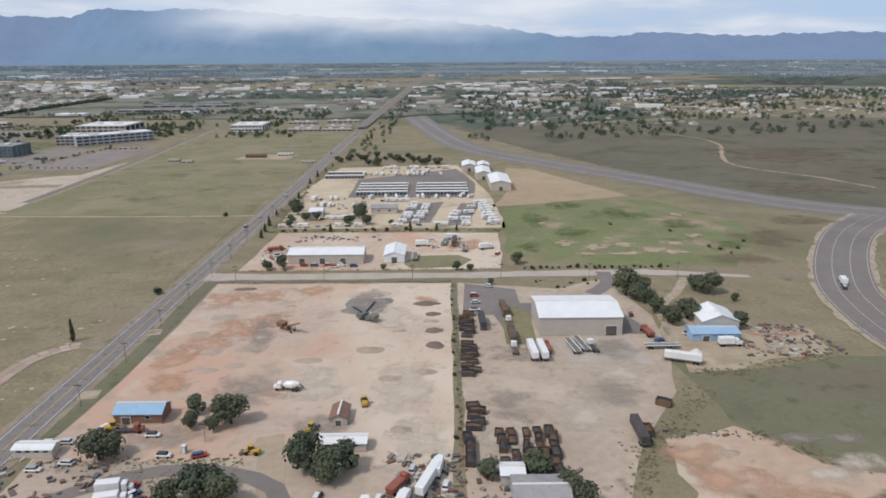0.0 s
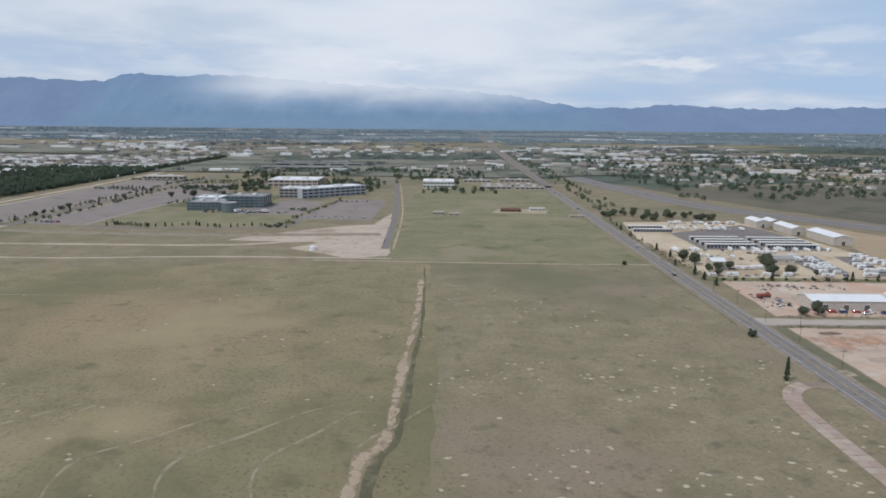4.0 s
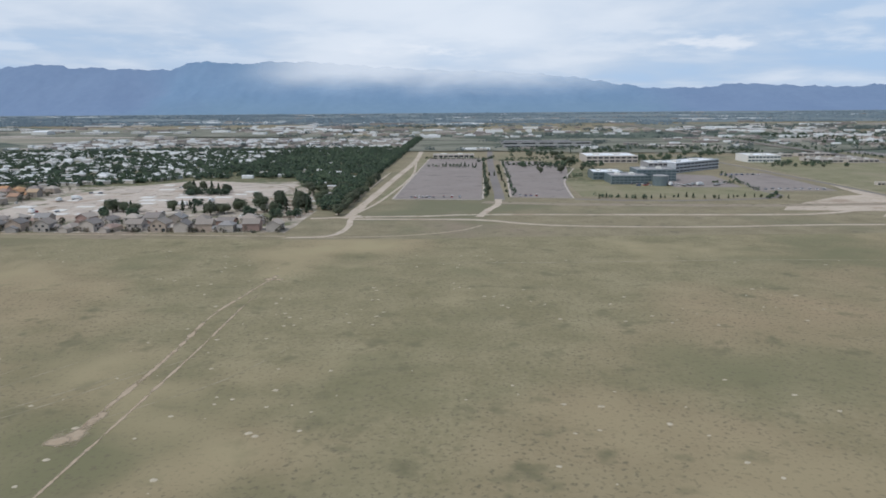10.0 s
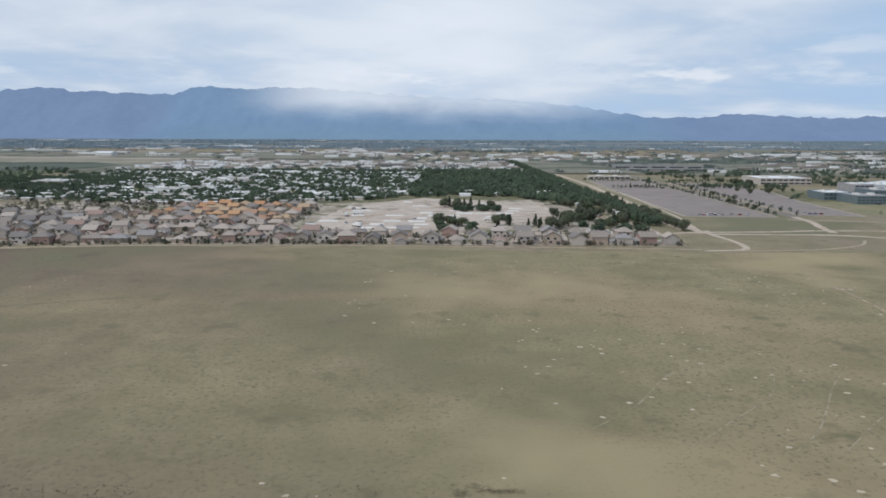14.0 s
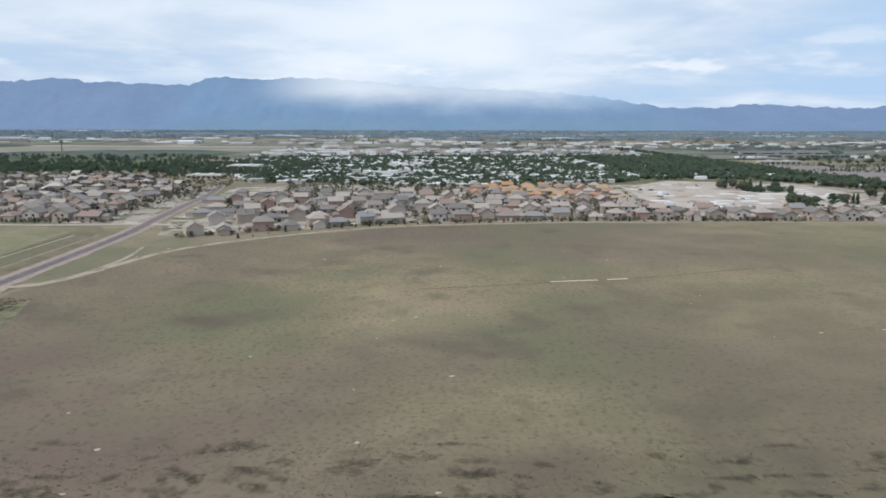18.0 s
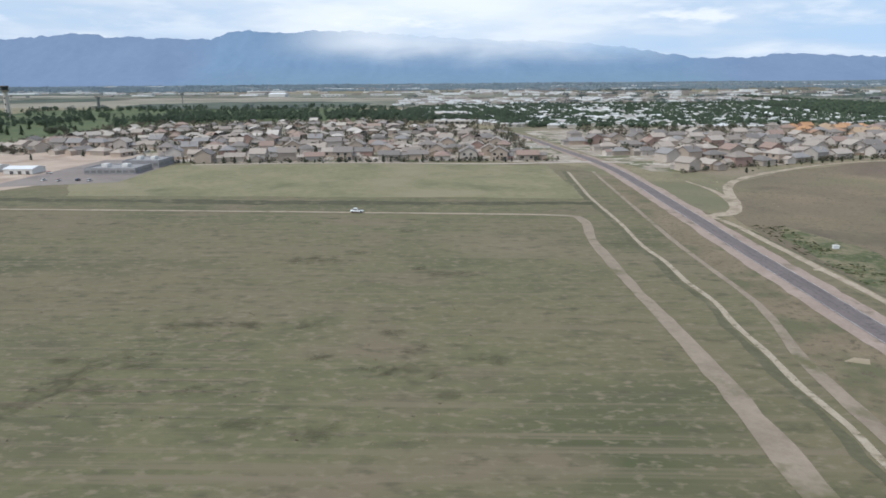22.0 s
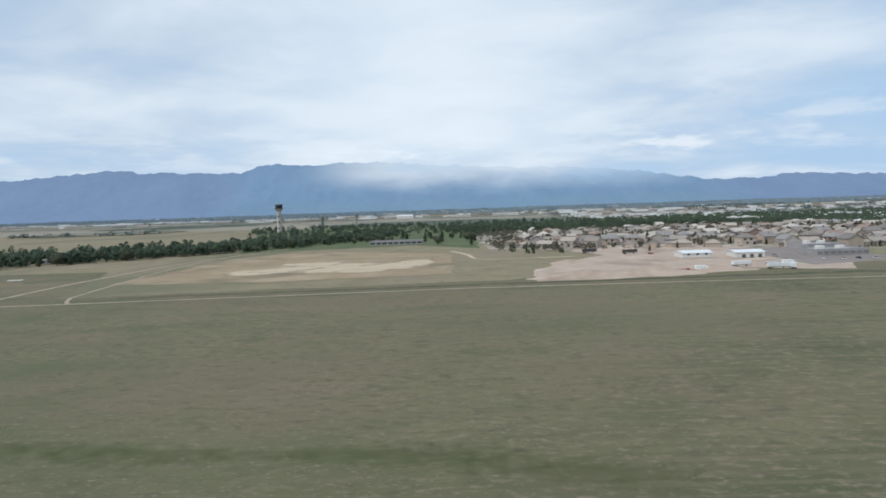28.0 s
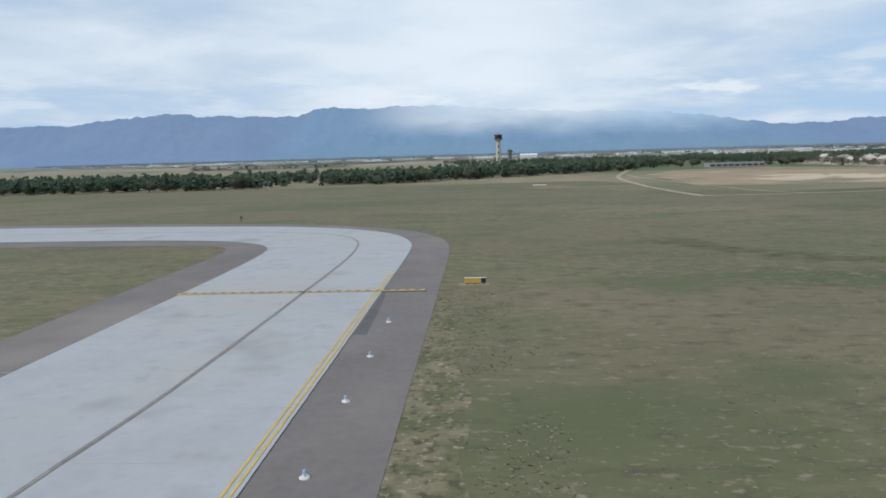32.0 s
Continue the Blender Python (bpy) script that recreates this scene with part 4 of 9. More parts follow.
# field tracks
road("sidetrack", [(-71, 254.5), (-120, 254.5), (-176, 257), (-200, 258)], 1.6, 0.06, track_dirt, "pale dirt farm track")
road("campus_track", [(-171, 262), (-240, 263), (-300, 258), (-350, 262), (-376, 274), (-405, 276), (-430, 276)], [2.2, 2.2, 2.0, 2.4, 3.4, 3.2, 3.0], 0.065, campus_dirt, "worn dirt track along the campus")
road("campus_track_upper", [(-176, 300), (-211, 299), (-245, 288), (-300, 287), (-373, 288), (-400, 284), (-430, 281), (-446, 278)], [3, 3.4, 3.2, 3.2, 3.2, 3.2, 3.2, 2.4], 0.07, campus_dirt, "pale dirt track along the campus")
road("campus_track_rough", [(-180, 320), (-250, 314), (-330, 318), (-375, 326)], 7.0, 0.05, track_worn, "rough grass and dirt strip before the parking lots", "track")
road("campus_road", [(-175, 282), (-178, 400), (-190, 580), (-205, 640), (-230, 720)], 3.4, 0.07, asphalt_old, "straight grey campus road")
road("campus_road_edge", [(-171.5, 282), (-174, 400), (-186, 580)], 1.0, 0.065, tan_dirt, "pale dirt edge", "verge")
road("lot_lane", [(-367, 334), (-366, 350), (-366, 480), (-364, 620), (-360, 760)], 5.0, 0.06, asphalt_old, "lane between the parking lots")
road("lot_link", [(-377, 282), (-373, 300), (-368, 318), (-367, 336)], 3.4, 0.075, campus_dirt, "dirt link to the parking lots")
for line in ([(-374.5, 338), (-371.5, 470), (-370.5, 600)], [(-360.5, 345), (-357, 470), (-356.5, 566)], [(-330, 340), (-324.5, 415), (-307, 500)], [(-419, 337), (-416.5, 600)], [(-375, 334), (-419, 337)]):
    road("kerb_strip", line, 1.0, 0.075, concrete_tan, "pale concrete kerb strip of the parking lot", "kerb")
road("loop_road", [(-330, 336), (-290, 330), (-240, 337), (-226, 350), (-228, 366)], 3.0, 0.06, asphalt_old, "campus loop road")
road("hedge_lane", [(-431, 278), (-430.5, 302), (-428.5, 432), (-427, 589), (-436, 800)], 4.2, 0.06, campus_dirt, "pale dirt lane beside the tree belt")
road("hedge_path", [(-425, 560), (-419.5, 470), (-419.8, 410), (-421.9, 365), (-425, 320), (-430, 288)], 1.5, 0.075, campus_dirt, "pale dirt path curving beside the lane")
road("lot_verge", [(-424, 330), (-422, 440), (-420, 600)], 5.0, 0.05, meadow, "grass strip beside the parking lot", "verge")
road("hedge_lane_spur", [(-427, 286), (-429, 276), (-427, 258), (-430, 240), (-445, 236)], [2.6, 2.6, 2.2, 2.6, 1.5], 0.075, campus_dirt, "dirt spur to the field corner")
road("field_corner_track", [(-446, 235.5), (-430, 237), (-405, 240), (-385, 250), (-376, 262)], 1.1, 0.06, track_dirt, "faint dirt track round the field corner")
road("ditch", [(-162, 20), (-162, 92), (-158.6, 108), (-157.6, 142), (-156.4, 180), (-157.5, 246)], [1.6, 1.6, 1.4, 1.1, 0.8, 0.5], 0.05, ditch_dark, "dark weedy drainage ditch", "ditch")
road("suburb_path", [(-446, 239), (-548, 243.5), (-640, 241.5), (-700, 232), (-735, 214), (-760, 191), (-772, 157), (-779, 150)], [1.4, 1.6, 1.8, 1.8, 2.0, 2.2, 2.6, 3.4], 0.07, track_dirt, "pale path along the back gardens")
road("pale_stripe", [(-661, 153.8), (-655, 154.6), (-650, 155.2)], 0.9, 0.06, pale_sand, "pale strip of bare sand", "ground")
road("pale_stripe", [(-648, 155.4), (-643, 156.4)], 0.8, 0.06, pale_sand, "pale strip of bare sand", "ground")
road("field_crease", [(-690, 148), (-661, 153), (-640, 157), (-610, 166)], 0.5, 0.055, ditch_dark, "dark crease in the grass", "ground")
# second road with gravel verges, ditches and tracks
road("road_two_verge", ROAD2, [7.5, 7.5, 7.5, 7.5, 7.5, 7.5, 7.5, 7.5, 7.6, 7.4, 7.4, 5.6, 5.0, 4.4], 0.06, gravel_pink, "pink gravel verges of the country road", "verge")
road("road_two", ROAD2, [3.5, 3.5, 3.5, 3.5, 3.5, 3.5, 3.5, 3.4, 3.4, 3.4, 3.4, 3.3, 3.3, 3.3], 0.09, asphalt_dark, "dark asphalt country road to the suburb")
road("tar_seam", offset(ROAD2[:11], 0.1), 0.09, 0.11, paint_dark, "dark tar seam along the road", "road marking")
road("tar_seam", offset(ROAD2[:11], -0.85), 0.07, 0.11, paint_dark, "dark tar seam along the road", "road marking")
for d in (1.6, -1.6):
    road("edge_line", offset(ROAD2[:11], d), 0.09, 0.11, paint_white, "thin white edge line", "road marking")
road("side_street", [(-776, 233), (-790, 236), (-806, 234), (-830, 232.5), (-870, 237), (-925, 234)], [2, 3, 3.0, 2.0, 1.8, 1.8], 0.07, concrete_tan, "pale street along the suburb edge")
road("track_e_a", [(-778.4, -60), (-778.4, -20), (-778.3, 12), (-778.3, 34), (-778.2, 54), (-777.6, 75), (-777.9, 105), (-778.7, 138), (-781, 149)], 1.4, 0.06, track_dirt, "dirt track beside the road", "track")
road("track_e_b", [(-776.7, -60), (-776.7, -20), (-776.7, 12), (-776.7, 34), (-776.6, 54), (-776, 75), (-776.3, 105), (-777.4, 136)], 0.6, 0.05, ditch_dark, "dark ditch beside the track", "ditch")
road("track_link", [(-782, 149), (-777, 150.5), (-773, 154), (-770, 166), (-769, 180), (-771, 195)], [2.6, 2.8, 2.2, 1.8, 1.3, 0.8], 0.075, track_dirt, "dirt track junction", "track")
structure("green_ditch", patch([(-775.6, -60), (-775.4, 60), (-775.2, 104), (-774, 130), (-769, 140), (-765, 126), (-763.5, 118), (-767.4, 106), (-769.2, 80), (-770, 54), (-770, -60)], 0.045, 1.6, 2.0, 2.0), lush, "strip of lush green weeds in a ditch", "ditch")
road("green_ditch_bank", [(-769.9, -60), (-769.9, -10), (-769.9, 25), (-769.7, 54), (-768.7, 78), (-768.1, 94), (-768, 104)], [0.8, 0.8, 0.8, 0.8, 0.7, 0.5, 0.2], 0.06, track_worn, "pale bank of the green ditch", "ditch")
road("track_w_a", [(-799.6, -60), (-799.6, -10), (-799.5, 20), (-799.5, 38), (-799.4, 52), (-799, 66), (-798, 75), (-795.9, 86), (-795.1, 98), (-795.1, 125), (-794.2, 172), (-793.2, 214)], [2.0, 2.0, 2.0, 2.0, 2.0, 1.7, 1.4, 1.3, 1.1, 1.0, 0.9, 0.9], 0.06, track_worn, "brown dirt track west of the road", "track")
road("track_w_b", [(-802.1, -60), (-802, -10), (-802, 18), (-801.9, 36), (-802.2, 50), (-801.6, 58), (-801.9, 66), (-801.4, 75), (-801.4, 83), (-800.7, 92), (-801.3, 102), (-801, 112), (-801.8, 124), (-801.5, 140), (-801.7, 152), (-802.2, 172), (-801.6, 190), (-800.9, 214)], 0.85, 0.06, wash_sand, "sandy dry wash", "track")
road("wash_dark", [(-803.3, -60), (-803.2, -10), (-803.2, 18), (-803.1, 36), (-803.4, 50), (-802.8, 58), (-803.1, 66), (-802.6, 75), (-802.6, 83), (-801.9, 92), (-802.5, 102), (-802.2, 112), (-803, 124), (-802.7, 140), (-802.9, 152), (-803.4, 172), (-802.8, 190), (-802.1, 214)], 1.3, 0.055, ditch_dark, "dark weedy edge of the dry wash", "ditch")
road("track_w_c", [(-809.1, -60), (-809.2, -10), (-809.3, 20), (-809.4, 38), (-809.5, 52), (-809.2, 66), (-809.5, 85), (-810, 105), (-810, 128), (-808.8, 146), (-815, 150.5), (-850, 152.5), (-912, 155), (-980, 157), (-1050, 156), (-1100, 153), (-1148, 150), (-1170, 149)], [2.8, 2.8, 2.8, 2.8, 2.8, 2.5, 2.1, 1.9, 1.8, 2.4, 1.7, 1.4, 1.4, 1.4, 1.4, 1.4, 1.4, 1.4], 0.07, track_worn, "dirt patrol track round the field", "track")
road("track_w_line", [(-815, 150.5), (-850, 152.5), (-912, 155), (-980, 157), (-1050, 156), (-1100, 153), (-1148, 150), (-1170, 149)], 0.8, 0.08, track_dirt, "pale wheel-worn middle of the track", "track")
# The strip lies flat; only its darker colour sets the ditch off.
ditch_darker = shader("ditch_darker", (0.066, 0.066, 0.038), (0.104, 0.098, 0.058), 0.3, 0.95, 6.0, 0.3, coarse=(((0.150, 0.132, 0.084), 0.25, 0.56, 0.68),))
road("field_ditch", [(-803, 164), (-861, 164), (-923, 167), (-960, 168), (-1040, 163), (-1140, 158)], [3.0, 4.6, 4.6, 3.6, 2.6, 1.4], 0.058, ditch_darker, "dark grass ditch beyond the track", "ditch")
road("corner_path", [(-1169.4, 148.5), (-1171, 165), (-1171, 201), (-1166, 259), (-1150, 322), (-1143, 345)], [2.2, 1.6, 1.6, 1.6, 1.5, 1.5], 0.075, track_dirt, "dirt path at the field corner", "track")
road("corner_path_b", [(-1147, 150), (-1151, 157), (-1154, 172), (-1160, 242), (-1157, 290)], 0.9, 0.075, track_dirt, "dirt path at the field corner", "track")
road("hill_path", [(-1062, 286), (-1056, 262), (-1053, 240), (-1040, 236), (-1020, 238)], 1.6, 0.075, pale_sand, "pale path over the grassy slope", "track")
for pts in ([(-770, 55), (-764, 53), (-761, 56)], [(-794.4, 72), (-792.2, 71), (-791.6, 72.4), (-793, 73)], [(-780.6, 70), (-779.6, 69.4), (-779.4, 70.6)]):
    structure("bare_spot", patch(pts, 0.065, 0.7, 0.8, 9.0), tan_dirt, "bare dirt spot in the grass", "ground")

# taxiway: concrete slab, grey shoulders
def bend(points, n=8):
    """Rounded corners: quadratic curves through the middles of the sides."""
    out = []
    for i, p in enumerate(points):
        p = Vector((*p, 0))
        if i in (0, len(points) - 1):
            out.append(tuple(p.xy))
            continue
        a, b = Vector((*points[i - 1], 0)), Vector((*points[i + 1], 0))
        a, b = p + (a - p) * min(0.5, 9 / (a - p).length), p + (b - p) * min(0.5, 9 / (b - p).length)
        for k in range(n + 1):
            u = k / n
            q = a * (1 - u) ** 2 + p * 2 * u * (1 - u) + b * u * u
            out.append((q.x, q.y))
    return out


SLAB_OUT = bend([(-1225.0, -40), (-1225.0, 74), (-1225.6, 82), (-1228.8, 91), (-1234.6, 97), (-1242.2, 101.5), (-1251.2, 104.8), (-1269.2, 108), (-1299.2, 111.5), (-1421.2, 121)], 3)
SLAB_IN = bend([(-1421.2, 98), (-1284.2, 90.8), (-1263.2, 89.3), (-1252.2, 87.3), (-1246.2, 84), (-1242.6, 80), (-1241.4, 74), (-1241.1, 60), (-1241.8, -40)], 3)
SHO_OUT = bend([(-1220.6, -40), (-1220.6, 72), (-1221.2, 81.5), (-1223.2, 88), (-1226.8, 94.5), (-1233.2, 100), (-1241.2, 104.8), (-1250.2, 108.4), (-1269.2, 112.6), (-1306.2, 117.5), (-1421.2, 127)], 3)
SHO_IN = bend([(-1421.2, 92), (-1279.2, 84.8), (-1259.2, 83.8), (-1251.2, 82.6), (-1247.8, 80), (-1246.4, 75.5), (-1246.6, 62), (-1246.0, -40)], 3)
structure("taxiway_shoulder", ([(x, y, 0.06) for x, y in SHO_OUT + SHO_IN], [tuple(range(len(SHO_OUT + SHO_IN)))]), shoulder_grey, "grey asphalt shoulder of the taxiway", "taxiway")
structure("taxiway", ([(x, y, 0.10) for x, y in SLAB_OUT + SLAB_IN], [tuple(range(len(SLAB_OUT + SLAB_IN)))]), concrete, "pale concrete taxiway", "taxiway")

# ---- mountains ----
# crests by bearing from the middle of the flight and height above the horizon, in degrees
CREST = [(-52, 2.1), (-46, 2.4), (-41, 2.7), (-36, 2.56), (-34.5, 2.77), (-31.5, 3.08), (-30, 3.24), (-27, 3.09), (-24, 3.01), (-22.5, 2.94), (-21, 3.05), (-19.5, 3.49), (-18, 3.70), (-16.5, 3.56), (-15, 3.52), (-13.5, 3.70), (-10.5, 3.69),
         (-7.5, 3.52), (-3, 3.22), (1.5, 2.98), (6, 2.72), (9, 2.52), (12, 2.18), (14, 1.8), (16.5, 1.38), (18, 1.36), (19.5, 1.34), (21, 1.42), (22.5, 1.58), (24, 1.6), (25.5, 1.5), (27, 1.38), (30, 1.28), (34, 1.36), (38, 1.3), (46, 1.2)]


def mountain_mesh(crest, y0, y1, seed):
    """A range with spurs and gullies running down from its crest to gentle foothills."""
    line = [(-640 + y1 * math.tan(radians(a)), 30 + y1 / math.cos(radians(a)) * math.tan(radians(e))) for a, e in crest]
    xs = np.arange(line[0][0], line[-1][0], 20.0)
    ys = np.linspace(y0, y1, 34)
    top = np.interp(xs, [p[0] for p in line], [p[1] for p in line])
    verts = []
    for j, y in enumerate(ys):
        for i, x in enumerate(xs):
            u = (y - y0) / (y1 - y0)
            rise = max(0.0, min(1.0, u)) ** 1.5
            spur = noise.fractal((x * 0.0034 + seed, y * 0.0018, 1.3), 0.9, 2.0, 6)
            fine = noise.fractal((x * 0.011 + seed, y * 0.013, 7.7), 0.8, 2.1, 5)
            near = min(1.0, top[i] / 120)
            z = top[i] * rise * (1 + 0.45 * spur * (1 - u)) + fine * 8 * rise * near + 40 * near * max(0, 0.5 + spur) * u * (1 - u)
            if u >= 0.97:
                z = top[i] * (1.0 if u <= 1.001 else 0.8) + fine * 16 * near
            verts.append((float(x), float(y), float(max(z, -4) - (6 if j == 0 else 0))))
    n = len(xs)
    faces = [(j * n + i, j * n + i + 1, (j + 1) * n + i + 1, (j + 1) * n + i) for j in range(len(ys) - 1) for i in range(n - 1)]
    return verts, faces


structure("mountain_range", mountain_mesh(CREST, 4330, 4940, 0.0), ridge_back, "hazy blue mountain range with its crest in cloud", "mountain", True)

# ---- kinds of things ----
def put(x, y, z=0.0, turn=0.0):
    return pose(x, y, z, 0, 0, turn)


def crown_shape(seed, w, h, base, leaves, size, lobes=7, cone=False):
    """Many small leaf clumps round a few lobes, with gaps between."""
    r = random.Random(seed)
    verts, faces = [], []
    spots = []
    for k in range(lobes):
        if cone:
            u = (k + 0.5) / lobes
            spots.append((r.uniform(-0.12, 0.12) * w * (1 - u), r.uniform(-0.12, 0.12) * w * (1 - u), base + u * (h - base), w * 0.5 * (1.02 - u) + 0.08))
        else:
            a, d = r.uniform(0, math.tau), r.uniform(0.1, 0.62) * w * 0.5
            spots.append((d * math.cos(a), d * math.sin(a), base + (h - base) * r.uniform(0.25, 0.78), w * r.uniform(0.22, 0.36)))
    for _ in range(leaves):
        cx, cy, cz, rad = r.choice(spots)
        n = Vector((r.gauss(0, 1), r.gauss(0, 1), r.gauss(0, 1))).normalized()
        p = Vector((cx, cy, cz)) + Vector((n.x, n.y, n.z * (0.8 if not cone else 0.9))) * rad * r.uniform(0.45, 1.2)
        if p.z < base * 0.75:
            p.z = base * 0.75 + r.uniform(0, 0.2)
        s = size * r.uniform(0.6, 1.35)
        tilt = (n + Vector((r.uniform(-0.6, 0.6), r.uniform(-0.6, 0.6), r.uniform(0.0, 0.7)))).normalized()
        turn = tilt.to_track_quat("Z", "Y").to_matrix() @ Matrix.Rotation(r.uniform(0, 6.3), 3, "Z")
        i = len(verts)
        for q in ((-s, -s * 0.7, 0), (s * 0.8, -s * 0.8, 0.12 * s), (s, s * 0.7, 0), (-s * 0.7, s, 0.1 * s), (0, 0, s * 0.55)):
            verts.append(tuple(p + turn @ Vector(q)))
        faces += [(i, i + 1, i + 4), (i + 1, i + 2, i + 4), (i + 2, i + 3, i + 4), (i + 3, i, i + 4)]
    return verts, faces


def trunk_shape(seed, h, r0, limbs=5, reach=1.0):
    r = random.Random(seed)
    shapes = [tube((0, 0, -0.05), (r.uniform(-0.1, 0.1), r.uniform(-0.1, 0.1), h * 0.55), r0, r0 * 0.6, 7), tube((0, 0, h * 0.5), (0.05, 0, h * 0.9), r0 * 0.6, r0 * 0.2, 6)]
    for k in range(limbs):
        a = k * 2.4 + r.uniform(-0.4, 0.4)
        z = h * r.uniform(0.3, 0.55)
        shapes.append(tube((0, 0, z), (reach * math.cos(a), reach * math.sin(a), z + h * r.uniform(0.2, 0.35)), r0 * 0.4, r0 * 0.12, 5))
    return merged(*shapes)


def tree_kind(name, label, seed, w, h, base, leaves, size, mat, lobes=8, cone=False, category="tree"):
    if category == "bush":
        return tagged(part(name, crown_shape(seed, w, h, base, leaves, size, lobes, cone), mat), label, category)
    ob = thing(name, label, category)
    part("trunk", trunk_shape(seed, h, 0.045 * h, 5, w * 0.3 if not cone else w * 0.12), bark, ob)
    part("crown", crown_shape(seed, w, h, base, leaves, size, lobes, cone), mat, ob)
    return ob


LATE = []   # kinds: built once, kept only as their copies


def kind(ob):
    LATE.append(ob)
    return ob


BROAD = [kind(tree_kind("tree", "broad green leafy tree with a rounded uneven crown", 11 + k, w, h, h * 0.22, n, 0.21, leaf))
         for k, (w, h, n) in enumerate(((4.8, 4.8, 1500), (5.4, 4.6, 1700), (4.0, 4.4, 1200), (3.2, 3.4, 800)))]
DARK = [kind(tree_kind("pine_tree", "dark green pine tree with a dense crown", 31 + k, w, h, h * 0.12, n, 0.24, leaf_dark, 9, True))
        for k, (w, h, n) in enumerate(((2.2, 4.6, 200), (1.8, 3.8, 170), (2.6, 5.2, 220)))]
POPLAR = kind(tree_kind("poplar_tree", "narrow dark green poplar beside the field", 51, 1.1, 4.8, 0.4, 170, 0.2, leaf_dark, 12, True))
BUSH = [kind(tree_kind("bush", "low dense green bush", 61 + k, w, h, 0.1, 120, 0.2, leaf_dark, 6, False, "bush")) for k, (w, h) in enumerate(((1.6, 1.1), (2.4, 1.5)))]


def plant(kinds, x, y, size=1.0, label="", group=""):
    src = rng.choice(kinds) if isinstance(kinds, list) else kinds
    ob = copy_thing(src, put(x, y, 0, rng.uniform(0, 360)) @ Matrix.Diagonal((size, size, size * rng.uniform(0.9, 1.1), 1)))
    return tagged(ob, label, "", group)


FAR_KIND = []


def wheel_pair(ob, x, half, r, z=None):
    if FAR_KIND:   # vehicles far back: both wheels and the axle as one part
        part("axle", merged(*[tube((x, s * half - s * 0.09, r), (x, s * half + s * 0.02, r), r, r, 8) for s in (-1, 1)], tube((x, -half, r), (x, half, r), 0.04, 0.04, 5)), rubber, ob)
        return
    for s in (-1, 1):
        part("wheel", tube((x, s * half - s * 0.09, r), (x, s * half + s * 0.02, r), r, r, 10), rubber, ob)


def car_kind(van=False):
    """A small car, 2.5 m long in the scale of the place."""
    ob = thing("car", "parked car on bare ground", "car")
    part("body", soft_box(-1.25, 1.25, -0.5, 0.5, 0.16, 0.52, 0.09, 0.05), vehicle_paint, ob)
    cab = soft_box(-1.1, 0.75, -0.45, 0.45, 0.50, 0.92 if van else 0.84, 0.08, 0.12 if van else 0.24)
    part("window_band", cab, glass_dark, ob)
    part("roof", soft_box(-0.9, 0.5, -0.36, 0.36, 0.90 if van else 0.80, 0.95 if van else 0.87, 0.03), vehicle_paint, ob)
    wheel_pair(ob, -0.78, 0.5, 0.18)
    wheel_pair(ob, 0.80, 0.5, 0.18)
    return kind(ob)


def pickup_kind():
    ob = thing("pickup_truck", "white pickup truck on a dirt track", "truck")
    part("body", soft_box(-1.5, 1.5, -0.52, 0.52, 0.2, 0.56, 0.08, 0.03), white_paint, ob)
    part("cab", soft_box(-0.2, 0.85, -0.48, 0.48, 0.54, 1.0, 0.09, 0.16), white_paint, ob)
    part("window_band", soft_box(-0.15, 0.86, -0.495, 0.495, 0.64, 0.86, 0.05, 0.1), glass_dark, ob)
    part("load_bed", box(-1.42, -0.28, -0.42, 0.42, 0.5, 0.575), machine_grey, ob)
    wheel_pair(ob, -0.95, 0.53, 0.2)
    wheel_pair(ob, 0.98, 0.53, 0.2)
    return kind(ob)


def rv_kind(length, kindname, label):
    ob = thing(kindname, label, "motorhome", "motorhomes in the lot")
    h = length / 2
    part("body", soft_box(-h, h, -0.68, 0.68, 0.3, 1.75, 0.12, 0.03), white_paint, ob)
    part("stripe", box(-h * 0.92, h * 0.9, -0.70, 0.70, 0.72, 0.9), stripe_paint, ob)
    part("side_window", box(-h * 0.5, -h * 0.15, -0.71, -0.66, 1.1, 1.4), glass_dark, ob)
    part("windscreen", soft_box(h - 0.06, h + 0.015, -0.55, 0.55, 1.0, 1.5, 0.02), glass_dark, ob)
    part("roof_unit", soft_box(-0.3, 0.3, -0.22, 0.22, 1.72, 1.9, 0.05, 0.1), trim_white, ob)
    wheel_pair(ob, -h * 0.55, 0.66, 0.22)
    if kindname == "motorhome":
        wheel_pair(ob, h * 0.6, 0.66, 0.22)
    return kind(ob)


def trailer_kind(label, mat, loaded=False, length=7.2):
    ob = thing("semi_trailer", label, "trailer", "trailers in the yard")
    h = length / 2
    part("deck", soft_box(-h, h, -0.68, 0.68, 0.62, 0.78, 0.03), machine_grey, ob)
    if loaded:
        part("cargo_box", soft_box(-h, h * 0.96, -0.67, 0.67, 0.78, 2.1, 0.05), mat, ob)
    else:
        for s in (-1, 1):
            part("side_rail", box(-h, h, s * 0.66 - 0.03, s * 0.66 + 0.03, 0.78, 1.0), mat, ob)
    for x in (-h * 0.8, -h * 0.62):
        wheel_pair(ob, x, 0.66, 0.26)
    part("landing_leg", box(h * 0.5, h * 0.54, -0.4, 0.4, 0.0, 0.64), dark_steel, ob)
    return kind(ob)


